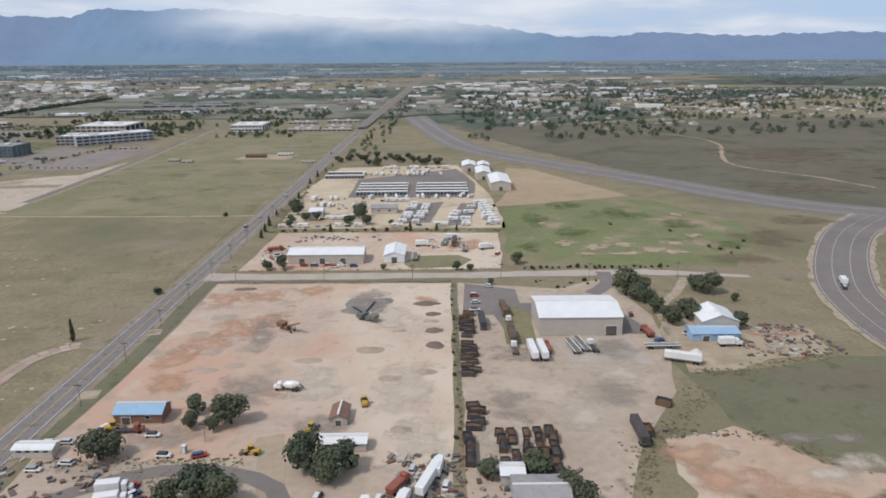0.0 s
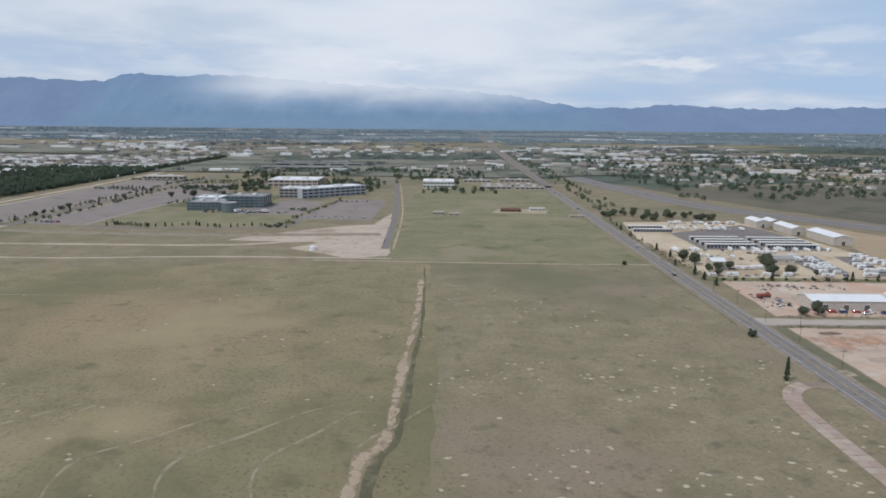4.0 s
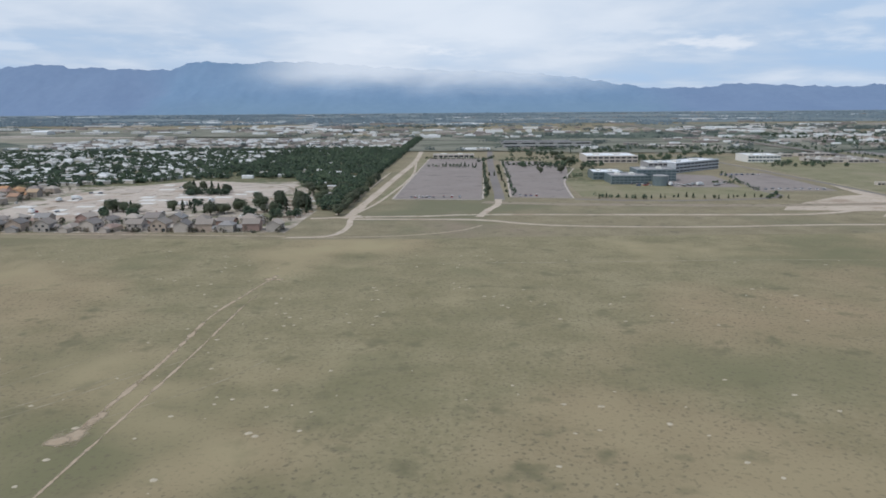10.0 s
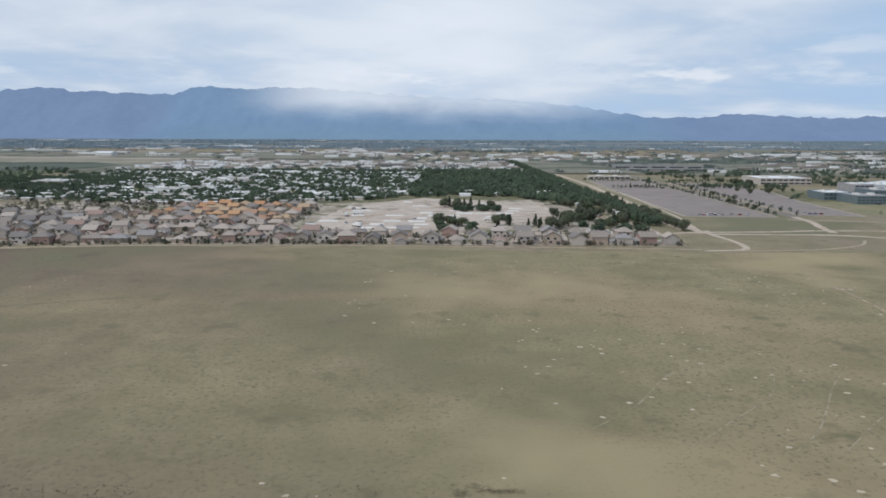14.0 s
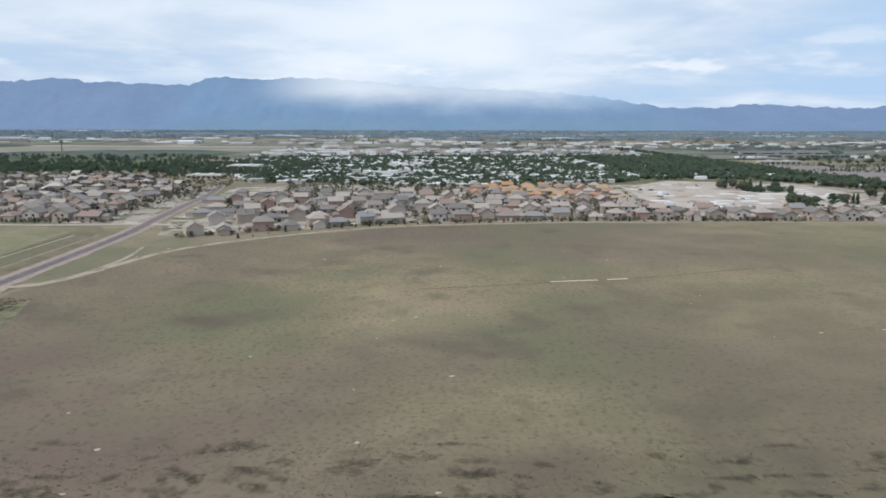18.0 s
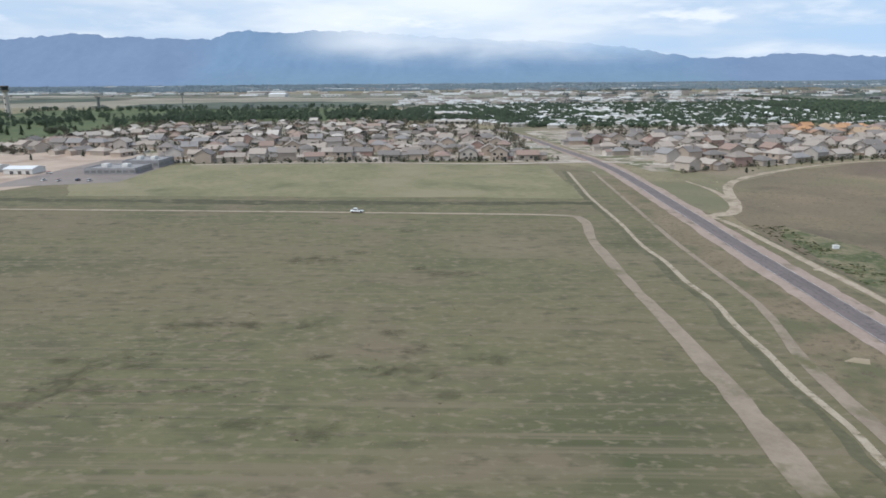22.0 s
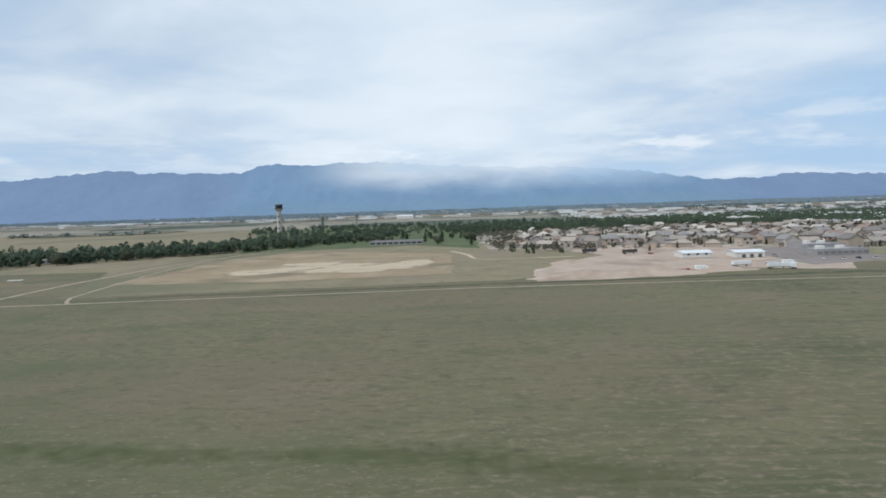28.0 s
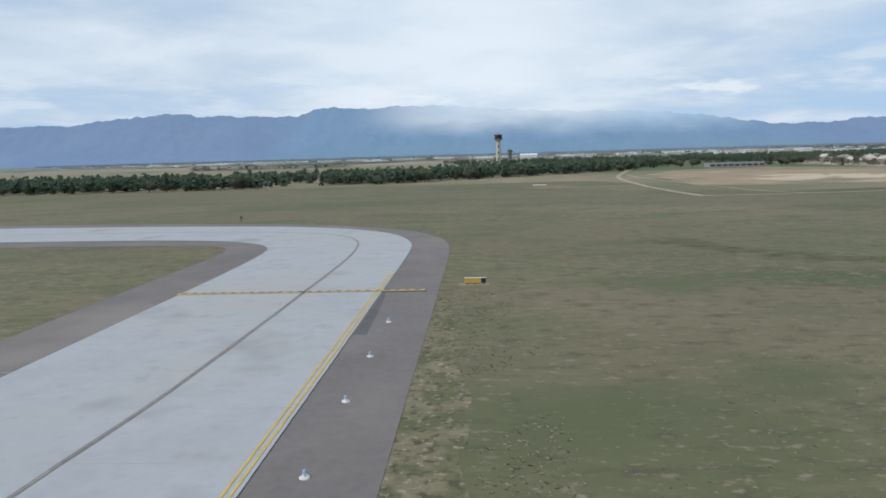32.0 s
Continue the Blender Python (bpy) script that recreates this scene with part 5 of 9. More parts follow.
def truck_kind(name, label, cab_mat, load):
    ob = thing(name, label, "truck", "trucks in the yards")
    part("chassis", soft_box(-2.4, 2.2, -0.42, 0.42, 0.42, 0.6, 0.03), dark_steel, ob)
    part("cab", soft_box(1.0, 1.9, -0.62, 0.62, 0.45, 1.65, 0.12, 0.06), cab_mat, ob)
    part("hood", soft_box(1.8, 2.6, -0.48, 0.48, 0.4, 1.05, 0.1, 0.08), cab_mat, ob)
    part("windscreen", soft_box(1.72, 1.93, -0.5, 0.5, 1.1, 1.48, 0.03, 0.05), glass_dark, ob)
    if load == "mixer":
        part("drum", merged(tube((-2.3, 0, 1.5), (-1.2, 0, 1.25), 0.3, 0.72, 12), tube((-1.2, 0, 1.25), (0.2, 0, 1.15), 0.72, 0.66, 12), tube((0.2, 0, 1.15), (0.8, 0, 1.05), 0.66, 0.3, 12)), white_paint, ob, "white concrete mixer drum")
        part("chute", tube((-2.4, 0, 1.3), (-3.2, 0, 0.6), 0.12, 0.1, 6), dark_steel, ob)
    elif load == "box":
        part("cargo_box", soft_box(-2.4, 0.85, -0.68, 0.68, 0.62, 2.0, 0.06), white_paint, ob)
    elif load == "dump":
        part("tipper_body", soft_box(-2.4, 0.8, -0.66, 0.66, 0.6, 1.35, 0.08, -0.05), red_paint, ob)
    wheel_pair(ob, -1.9, 0.6, 0.27)
    wheel_pair(ob, -1.3, 0.6, 0.27)
    wheel_pair(ob, 1.9, 0.6, 0.27)
    return kind(ob)


def container_kind(w=2.6, d=1.5, h=1.1):
    """An open roll-off container: floor, four walls and ribs."""
    ob = thing("roll_off_container", "dark rusty open roll-off container in a row", "container", "containers along the fence")
    part("floor_pan", box(-w / 2, w / 2, -d / 2, d / 2, 0.12, 0.2), dark_steel, ob)
    for s in (-1, 1):
        part("side_wall", box(-w / 2, w / 2, s * d / 2 - 0.04, s * d / 2 + 0.04, 0.12, h), dark_steel, ob)
        part("end_wall", box(s * w / 2 - 0.04, s * w / 2 + 0.04, -d / 2 + 0.05, d / 2 - 0.05, 0.12, h), dark_steel, ob)
        part("skid_rail", box(-w / 2, w / 2, s * d * 0.3 - 0.06, s * d * 0.3 + 0.06, 0.0, 0.13), rust_steel, ob)
    for q in (1.5, 4.5):
        part("rib", box(-w / 2 + q * w / 6 - 0.03, -w / 2 + q * w / 6 + 0.03, -d / 2 - 0.09, -d / 2 - 0.04, 0.16, h * 0.97), rust_steel, ob)
    part("scrap_load", ([(-w * 0.44, -d * 0.42, h * 0.6), (w * 0.44, -d * 0.42, h * 0.7), (w * 0.44, d * 0.42, h * 0.62), (-w * 0.44, d * 0.42, h * 0.72), (0.1, 0.1, h * 0.98)], [(0, 1, 4), (1, 2, 4), (2, 3, 4), (3, 0, 4)]), dark_steel, ob)
    return kind(ob)


def heap(name, label, mat, x, y, rx, ry, h, seed):
    """A loose pile with an uneven foot and slopes."""
    verts, faces = [(0, 0, h)], []
    rings, seg = 5, 22
    for j in range(1, rings + 1):
        u = j / rings
        for k in range(seg):
            a = k * math.tau / seg
            w = 1 + 0.28 * noise.noise((math.cos(a) * 1.6 + seed, math.sin(a) * 1.6, j * 0.5))
            z = h * (1 - u) ** 1.25 * (1 + 0.5 * noise.noise((math.cos(a) * 2 + seed, math.sin(a) * 2, u * 3))) if j < rings else -0.02
            verts.append((rx * u * w * math.cos(a), ry * u * w * math.sin(a), z))
    faces += [(0, 1 + k, 1 + (k + 1) % seg) for k in range(seg)]
    for j in range(rings - 1):
        o = 1 + j * seg
        faces += [(o + k, o + seg + k, o + seg + (k + 1) % seg, o + (k + 1) % seg) for k in range(seg)]
    return tagged(part(name, (verts, faces), mat, None, label, put(x, y, 0.03), True), label, "pile", "soil piles on the lot")


def conveyor(x, y, turn, mat, label):
    ob = thing("conveyor_machine", label, "machine", "", put(x, y, 0.03, turn))
    for s in (-1, 1):
        part("side_truss", tube((-3.2, s * 0.35, 0.5), (2.6, s * 0.35, 2.6), 0.09, 0.09, 6), mat, ob)
    part("belt", ([(-3.2, -0.3, 0.55), (-3.2, 0.3, 0.55), (2.6, 0.3, 2.62), (2.6, -0.3, 2.62), (-3.2, -0.3, 0.45), (-3.2, 0.3, 0.45), (2.6, 0.3, 2.52), (2.6, -0.3, 2.52)],
                  [(0, 1, 2, 3), (7, 6, 5, 4), (0, 3, 7, 4), (1, 5, 6, 2), (0, 4, 5, 1), (3, 2, 6, 7)]), rubber, ob)
    part("hopper", soft_box(-3.9, -2.2, -0.8, 0.8, 0.7, 1.7, 0.05, -0.25), mat, ob)
    for px in (-3.0, 0.6):
        for s in (-1, 1):
            part("leg", tube((px, s * 0.6, 0), (px + 0.2, s * 0.35, 1.0 if px < 0 else 1.85), 0.07, 0.07, 6), mat, ob)
    part("engine_box", soft_box(-2.0, -0.8, -0.55, 0.55, 0.35, 1.1, 0.06), mat, ob)
    wheel_pair(ob, 0.2, 0.6, 0.3)
    return ob


def steel_hall(x0, x1, y0, y1, h, ridge, roof_mat, wall_mat, label, along="x", doors=(), windows=0, name="steel_hall", bands=True):
    """A metal hall: walls, pitched roof with ridge cap, roll doors, downpipes."""
    cx, cy = (x0 + x1) / 2, (y0 + y1) / 2
    w, d = x1 - x0, y1 - y0
    ob = thing(name, label, "building", "", put(cx, cy, 0.02))
    part("wall_shell", gable_walls(-w / 2, w / 2, -d / 2, d / 2, h, ridge - 0.05, along), wall_mat, ob)
    part("roof", gable(-w / 2, w / 2, -d / 2, d / 2, h + 0.06, ridge + 0.08, 0.22, 0.12, along), roof_mat, ob)
    cap = box(-w / 2 - 0.2, w / 2 + 0.2, -0.18, 0.18, ridge + 0.03, ridge + 0.13) if along == "x" else box(-0.18, 0.18, -d / 2 - 0.2, d / 2 + 0.2, ridge + 0.03, ridge + 0.13)
    part("ridge_cap", cap, trim_white, ob)
    if bands:
        for k in range(max(2, int(w / 3))):
            px = -w / 2 + (k + 0.5) * w / max(2, int(w / 3))
            part("wall_rib", box(px - 0.05, px + 0.05, -d / 2 - 0.05, -d / 2, 0.0, h - 0.1), wall_mat, ob)
    for px, dw, dh in doors:
        dr = part("roll_door", box(px - dw / 2, px + dw / 2, -d / 2 - 0.06, -d / 2 + 0.02, 0, dh), paint_dark, ob, "dark open roll door")
        part("door_frame", merged(box(px - dw / 2 - 0.12, px - dw / 2, -d / 2 - 0.08, -d / 2, 0, dh), box(px + dw / 2, px + dw / 2 + 0.12, -d / 2 - 0.08, -d / 2, 0, dh), box(px - dw / 2 - 0.12, px + dw / 2 + 0.12, -d / 2 - 0.08, -d / 2, dh, dh + 0.14)), trim_white, dr)
    for k in range(windows):
        px = -w / 2 + (k + 0.7) * w / (windows + 0.4)
        wd = part("window", box(px - 0.4, px + 0.4, -d / 2 - 0.05, -d / 2 + 0.02, 1.0, 1.6), glass_dark, ob)
        part("window_frame", box(px - 0.47, px + 0.47, -d / 2 - 0.03, -d / 2 + 0.01, 0.93, 1.67), trim_white, wd)
    part("plinth", box(-w / 2 - 0.06, w / 2 + 0.06, -d / 2 - 0.06, d / 2 + 0.06, -0.02, 0.2), concrete_tan, ob)
    return ob


def house_kind(w, d, h, rise, shape, two, roof_mat, label):
    """A family house with a garage wing, windows on both long sides, a door and a chimney."""
    ob = thing("house", label, "house", "houses of the suburb")
    x, y = w / 2, d / 2
    if shape == "hip":
        part("wall_shell", box(-x, x, -y, y, 0, h), wall_home, ob)
        part("roof", hip(-x, x, -y, y, h, h + rise), roof_mat, ob)
    else:
        part("wall_shell", gable_walls(-x, x, -y, y, h, h + rise - 0.08, shape), wall_home, ob)
        part("roof", gable(-x, x, -y, y, h + 0.05, h + rise + 0.05, 0.28, 0.12, shape), roof_mat, ob)
    gh = h if not two else h * 0.55
    wing = part("garage", gable_walls(x - 0.1, x + w * 0.38, -y * 0.6, y * 0.75, gh * 0.9, gh * 0.9 + rise * 0.55, "x"), wall_home, ob)
    part("garage_roof", gable(x - 0.1, x + w * 0.38, -y * 0.6, y * 0.75, gh * 0.9 + 0.05, gh * 0.9 + rise * 0.6, 0.2, 0.1, "x"), roof_mat, wing)
    rows = (0.62,) if not two else (0.5, h * 0.62)
    for z in rows:
        for px in ((-0.5, 0.3) if z == rows[-1] else (-0.2,)):
            part("window", box(px * x - 0.45, px * x + 0.45, -y - 0.03, -y + 0.03, z, z + 0.74), glass_dark, ob)
    part("patio_door", box(0.55 * x, 0.9 * x, -y - 0.03, -y + 0.03, 0.05, 1.2), glass_dark, ob)
    if shape != "hip":
        part("chimney", box(-x * 0.6 - 0.2, -x * 0.6 + 0.2, -0.2, 0.2, h, h + rise + 0.35), wall_home, ob)
    return kind(ob)


def mobile_home_kind(length, label):
    ob = thing("mobile_home", label, "mobile home", "mobile homes under the trees")
    h = length / 2
    part("body", box(-h, h, -1.25, 1.25, 0.3, 1.75), beige_wall, ob)
    part("roof", gable(-h, h, -1.25, 1.25, 1.78, 2.15, 0.15, 0.1, "x"), home_metal, ob)
    part("skirting", box(-h + 0.05, h - 0.05, -1.2, 1.2, 0.0, 0.32), trim_white, ob)
    part("window", box(-0.6 * h, -0.35 * h, -1.28, -1.24, 0.85, 1.35), glass_dark, ob)
    return kind(ob)


HOUSES = [
    house_kind(6.2, 5.2, 2.9, 1.5, "hip", True, roof_home, "two-storey tan suburban house with a hipped shingle roof"),
    house_kind(7.0, 5.0, 1.7, 1.3, "hip", False, roof_home, "single-storey suburban house with a hipped shingle roof"),
    house_kind(6.0, 5.4, 2.8, 1.6, "x", True, roof_home, "two-storey suburban house with a gabled shingle roof"),
    house_kind(5.8, 5.6, 2.8, 1.7, "y", True, roof_home, "two-storey suburban house with a front gable"),
    house_kind(7.2, 4.8, 1.8, 1.4, "x", False, roof_home, "low ranch house with a gabled shingle roof"),
]
ORANGE_HOUSES = [house_kind(6.0, 5.0, 2.2, 1.5, "hip", False, roof_orange, "new house under construction with orange sheathing"),
                 house_kind(5.4, 5.0, 2.6, 1.5, "x", True, roof_orange, "unfinished house with bare orange timber sheathing")]
MOBILE = [mobile_home_kind(7.5, "white-roofed mobile home among trees"), mobile_home_kind(9.0, "long white-roofed mobile home among trees")]
CAR, VAN, PICKUP = car_kind(), car_kind(True), pickup_kind()
FAR_KIND.append(True)
FAR_CAR, FAR_VAN = car_kind(), car_kind(True)
REDCAR = truck_kind("pickup_truck", "orange-red old pickup truck", red_paint, "none")
RVS = [rv_kind(4.6, "motorhome", "white motorhome parked in a row"), rv_kind(3.6, "travel_trailer", "white travel trailer parked in a row"), rv_kind(5.6, "motorhome", "long white motorhome parked in a row")]
FAR_KIND.clear()
FLATBED = trailer_kind("empty grey flatbed semi trailer", white_paint)
BOXTRAILER = trailer_kind("white box semi trailer", white_paint, True)
DARKTRAILER = trailer_kind("dark hopper semi trailer", dark_steel, True)
MIXER = truck_kind("mixer_truck", "white concrete mixer truck on the dirt lot", white_paint, "mixer")
BOXTRUCK = truck_kind("box_truck", "white box truck parked in the yard", white_paint, "box")
DUMPER = truck_kind("dump_truck", "red dump truck parked in the yard", red_paint, "dump")
TRACTOR = truck_kind("semi_tractor", "white semi tractor parked in the yard", white_paint, "none")
CONTAINER = container_kind()

# ---- yards beside the highway ----
steel_hall(21, 39, 137.5, 151, 4.3, 5.5, white_metal, cream_metal, "large beige steel hall with a white metal roof", "x", doors=((6.6, 2.4, 2.2),))
steel_hall(-45, -23, 191.5, 200, 2.9, 3.9, white_metal, beige_wall, "long white steel hall with a white roof", "x", doors=((-7, 1.6, 1.8), (-1, 1.6, 1.8), (5, 1.6, 1.8)), windows=0)
steel_hall(-17, -11, 192, 203, 2.4, 3.4, white_metal, white_metal, "small white metal building on the gravel lot", "y", doors=((0, 1.6, 1.8),), name="metal_shed")
steel_hall(-55, -47, 102, 106.2, 1.9, 2.9, blue_metal, rust_roof, "low brown shop building with a blue metal roof", "x", doors=((-2, 1.4, 1.3),), windows=2, name="workshop")
steel_hall(-18.8, -16.0, 101, 105.6, 1.3, 2.1, rust_roof, cream_metal, "small barn with a rusty brown roof", "y", doors=((0, 1.0, 1.0),), name="barn", bands=False)
steel_hall(57, 65, 139, 147, 2.4, 4.0, white_metal, beige_wall, "shed with a white arched metal roof", "y", name="shed")
steel_hall(53, 63, 134, 138.6, 1.7, 2.3, blue_metal, blue_metal, "low blue metal lean-to before the shed", "x", doors=((-2, 1.4, 1.2), (2, 1.4, 1.2)), name="shed")
steel_hall(9.5, 17, 77.5, 83.5, 2.2, 2.9, grey_roof, blue_metal, "grey-roofed storage building beside the yard", "x", name="storage_building")
steel_hall(8.2, 11.5, 84.2, 87.2, 1.8, 2.3, white_metal, beige_wall, "small white-roofed outbuilding beside the yard", "x", name="outbuilding")
for x0, x1, y0, y1, h in ((11, 18, 350, 364, 3.2), (19, 25, 352, 362, 3.0), (17, 24, 326, 344, 3.4), (22, 31, 299, 322, 3.6)):
    steel_hall(x0, x1, y0, y1, h, h + 1.1, white_metal, beige_wall, "white storage hall beside the bypass", "y", doors=((0, 1.6, 1.9),))
steel_hall(-19.5, -12, 93.2, 96, 1.5, 2.0, white_metal, beige_wall, "white mobile office by the barn", "x", windows=3, name="site_office", bands=False)
steel_hall(-66, -60, 92.2, 94.6, 1.5, 1.9, white_metal, beige_wall, "white trailer house beside the highway", "x", windows=4, name="trailer_house", bands=False)
steel_hall(-50, -45, 252, 258, 2.0, 2.9, white_metal, beige_wall, "small white office in the motorhome lot", "x", windows=2, name="lot_office")
steel_hall(-27, -17, 256, 262, 2.2, 3.2, grey_roof, beige_wall, "grey-roofed service building in the lot", "x", windows=2, name="service_building")


def storage_row(x0, x1, y, label):
    ob = thing("storage_row", label, "storage building", "storage rows", put((x0 + x1) / 2, y, 0.05))
    w = x1 - x0
    part("wall_shell", box(-w / 2, w / 2, -1.1, 1.1, 0, 1.5), beige_wall, ob)
    part("roof", box(-w / 2 - 0.1, w / 2 + 0.1, -1.25, 1.25, 1.5, 1.64), trim_white, ob)
    n = int(w / 1.5)
    for k in range(n):
        px = -w / 2 + (k + 0.5) * w / n
        part("roll_door", box(px - 0.62, px + 0.62, -1.14, -1.08, 0.05, 1.35), blue_dark, ob)


lens_teal = shader("lens_teal", (0.10, 0.25, 0.27), (0.15, 0.32, 0.33), 1.0, 0.5)
blue_dark = shader("blue_dark", (0.045, 0.060, 0.095), (0.065, 0.082, 0.120), 0.8, 0.5)
for k in range(4):
    storage_row(-37, -15, 292.5 + k * 6.4, "long low storage row with dark blue doors")
    storage_row(-11, 11.5, 292 + k * 6.4, "long low storage row with dark blue doors")
for k in range(2):
    storage_row(-57, -38, 334 + k * 10, "low storage row with dark blue doors")

# motorhomes in their rows
for x0, x1, y, n, turn in ((-58, -25, 236.5, 10, 0), (-20, 20, 236.2, 5, 0), (-56, -36, 283, 9, 90), (-34, 4, 284.5, 17, 90), (6, 18, 286, 5, 60), (-52, -34, 270, 7, 90),
                           (-40, 2, 342, 14, 90), (-36, -2, 352, 9, 90), (-50, -30, 248, 6, 0), (-30, 4, 362, 10, 0), (-25, -14, 278, 4, 0)):
    for k in range(n):
        if rng.random() < 0.8:
            copy_thing(rng.choice(RVS + [FAR_CAR, FAR_VAN]), put(x0 + (x1 - x0) * (k + 0.5) / n + rng.uniform(-0.8, 0.8), y + rng.uniform(-1.2, 1.2), 0.05, turn + rng.uniform(-14, 14)) @ Matrix.Scale(rng.uniform(0.75, 1.0), 4))
for xa, xb, ya, yb, cols, rows in ((-14, -7.5, 241, 273, 2, 10), (3.4, 10.6, 239, 270, 2, 6)):
    for i in range(cols):
        for j in range(rows):
            if rng.random() < 0.86:
                u = j / rows
                copy_thing(rng.choice(RVS[:2] + [FAR_VAN]), put(xa + (xb - xa) * 0.6 * u + i * 5.0 + rng.uniform(-0.5, 0.5), ya + (yb - ya) * u + rng.uniform(-0.5, 0.5), 0.05, rng.uniform(-10, 10)) @ Matrix.Scale(rng.uniform(0.75, 0.95), 4))
for j in range(9):
    copy_thing(RVS[j % 3], put(18.6 - j * 0.3 + rng.uniform(-0.6, 0.6), 238 + j * 4.2, 0.05, 10 + rng.uniform(-10, 10)))

def loader(x, y, turn):
    """A yellow wheel loader: rear body, cab, lift arms, bucket."""
    ob = thing("wheel_loader", "yellow wheel loader parked on dirt", "machine", "", put(x, y, 0.04, turn))
    part("body", soft_box(-1.3, 0.1, -0.45, 0.45, 0.4, 1.0, 0.08), yellow_paint, ob)
    part("cab", soft_box(-0.3, 0.45, -0.4, 0.4, 0.9, 1.6, 0.06, 0.08), glass_dark, ob)
    part("cab_roof", soft_box(-0.36, 0.5, -0.45, 0.45, 1.6, 1.7, 0.03), yellow_paint, ob)
    for s in (-1, 1):
        part("lift_arm", tube((0.3, s * 0.3, 0.9), (1.5, s * 0.3, 0.35), 0.08, 0.08, 6), yellow_paint, ob)
    part("bucket", soft_box(1.4, 1.9, -0.65, 0.65, 0.08, 0.55, 0.06, 0.15), machine_grey, ob)
    wheel_pair(ob, -0.85, 0.5, 0.36)
    wheel_pair(ob, 0.7, 0.5, 0.36)


loader(-21.6, 99.2, 70)
loader(-13.8, 108, 100)
loader(-29.6, 92.8, 175)
loader(-54.4, 100.2, 20)
toilet = thing("portable_toilet", "white and teal portable toilet by the lane", "toilet", "", put(-40.2, 93.4, 0.05))
part("cabin", soft_box(-0.35, 0.35, -0.35, 0.35, 0, 1.2, 0.04), lens_teal, toilet)
part("roof", soft_box(-0.38, 0.38, -0.38, 0.38, 1.2, 1.35, 0.05, 0.2), white_paint, toilet)
part("door", box(-0.25, 0.25, -0.37, -0.34, 0.05, 1.1), white_paint, toilet)

# cars and trucks on the gravel lots
for x, y, turn, src in ((-40, 189.6, 0, CAR), (-37, 189.4, 5, VAN), (-33, 189.8, 0, CAR), (-29, 189.5, 180, PICKUP), (-31, 188.2, 0, CAR), (-25.5, 188.6, 10, VAN),
                        (-8, 197, 90, FLATBED), (-6, 210, 0, BOXTRUCK), (-2, 208, 10, CAR), (1, 213, 80, FLATBED), (4, 212, 85, DARKTRAILER), (-3, 216, 0, CAR), (4, 218, 0, BOXTRUCK),
                        (7, 206, 90, FLATBED), (-50, 200, 30, CAR), (-53, 194, 80, CAR), (-52, 206, 20, DUMPER), (-48.6, 197, 60, CAR), (14, 206, 20, BOXTRUCK), (17, 200, 60, CAR),
                        (-28.5, 113.6, 172, MIXER), (-51.5, 99.4, 5, REDCAR), (-47, 98.2, 0, CAR), (-55.8, 100.6, 60, CAR),
                        (-43, 104, 40, CAR), (-37.5, 92.2, 20, CAR), (-43, 92.3, 0, CAR), (-17.6, 81.6, 80, CAR), (-10.6, 78.5, 95, BOXTRUCK), (-9, 81, 80, CAR),
                        (-57, 90.4, 175, CAR), (-61, 88.8, 0, CAR), (-62.5, 96, 5, CAR), (-59.8, 96.2, 0, CAR),
                        (-2.2, 84.5, 70, BOXTRAILER), (-0.8, 88, 80, BOXTRUCK), (-4.6, 88, 80, CAR), (-6.4, 84, 60, DUMPER), (0.3, 84, 80, CAR), (-5.6, 80, 75, BOXTRUCK),
                        (-46.5, 83.5, 10, BOXTRUCK), (-44.4, 84.3, 60, CAR), (-43.6, 82.6, 50, CAR), (-47.5, 81.6, 30, CAR), (-45.4, 80.6, 15, BOXTRUCK), (-37.8, 84.6, 40, CAR), (-42, 81, 80, CAR)):
    copy_thing(src, put(x, y, 0.05, turn))
for x, y, turn, src in ((14.6, 151.5, 95, DARKTRAILER), (15.2, 144, 95, TRACTOR), (14.9, 136, 92, DARKTRAILER), (14.9, 129.8, 92, TRACTOR), (18.3, 128, 93, BOXTRAILER), (20.3, 128, 93, BOXTRAILER),
                        (21.5, 130, 90, DUMPER), (27, 131, 100, FLATBED), (29, 132, 100, FLATBED), (31.2, 130.6, 100, TRACTOR), (9, 144, 92, DARKTRAILER), (7.8, 153, 0, CAR), (8.2, 158, 10, CAR),
                        (12, 170, 150, CAR), (8, 163, 5, VAN), (44, 149, 80, CAR), (44.6, 138, 100, DUMPER), (46, 134, 30, CAR), (45.6, 130.6, 0, FLATBED), (47.5, 124, 160, BOXTRAILER),
                        (38.5, 107, 150, CONTAINER), (31.4, 97, 90, DARKTRAILER), (33, 98, 90, CONTAINER), (60, 131.5, 0, BOXTRUCK), (53.5, 137.6, 0, CAR)):
    copy_thing(src, put(x, y, 0.05, turn))
for y0, n in ((137.5, 8), (119, 9), (99.5, 5)):
    for k in range(n):
        copy_thing(CONTAINER, put(5.0 + rng.uniform(-0.2, 0.3) + (0.9 if k % 2 else 0), y0 + k * 1.72, 0.03, rng.uniform(-9, 9)) @ Matrix.Diagonal((rng.uniform(0.8, 1.1), rng.uniform(0.8, 1.0), rng.uniform(0.6, 1.15), 1)))
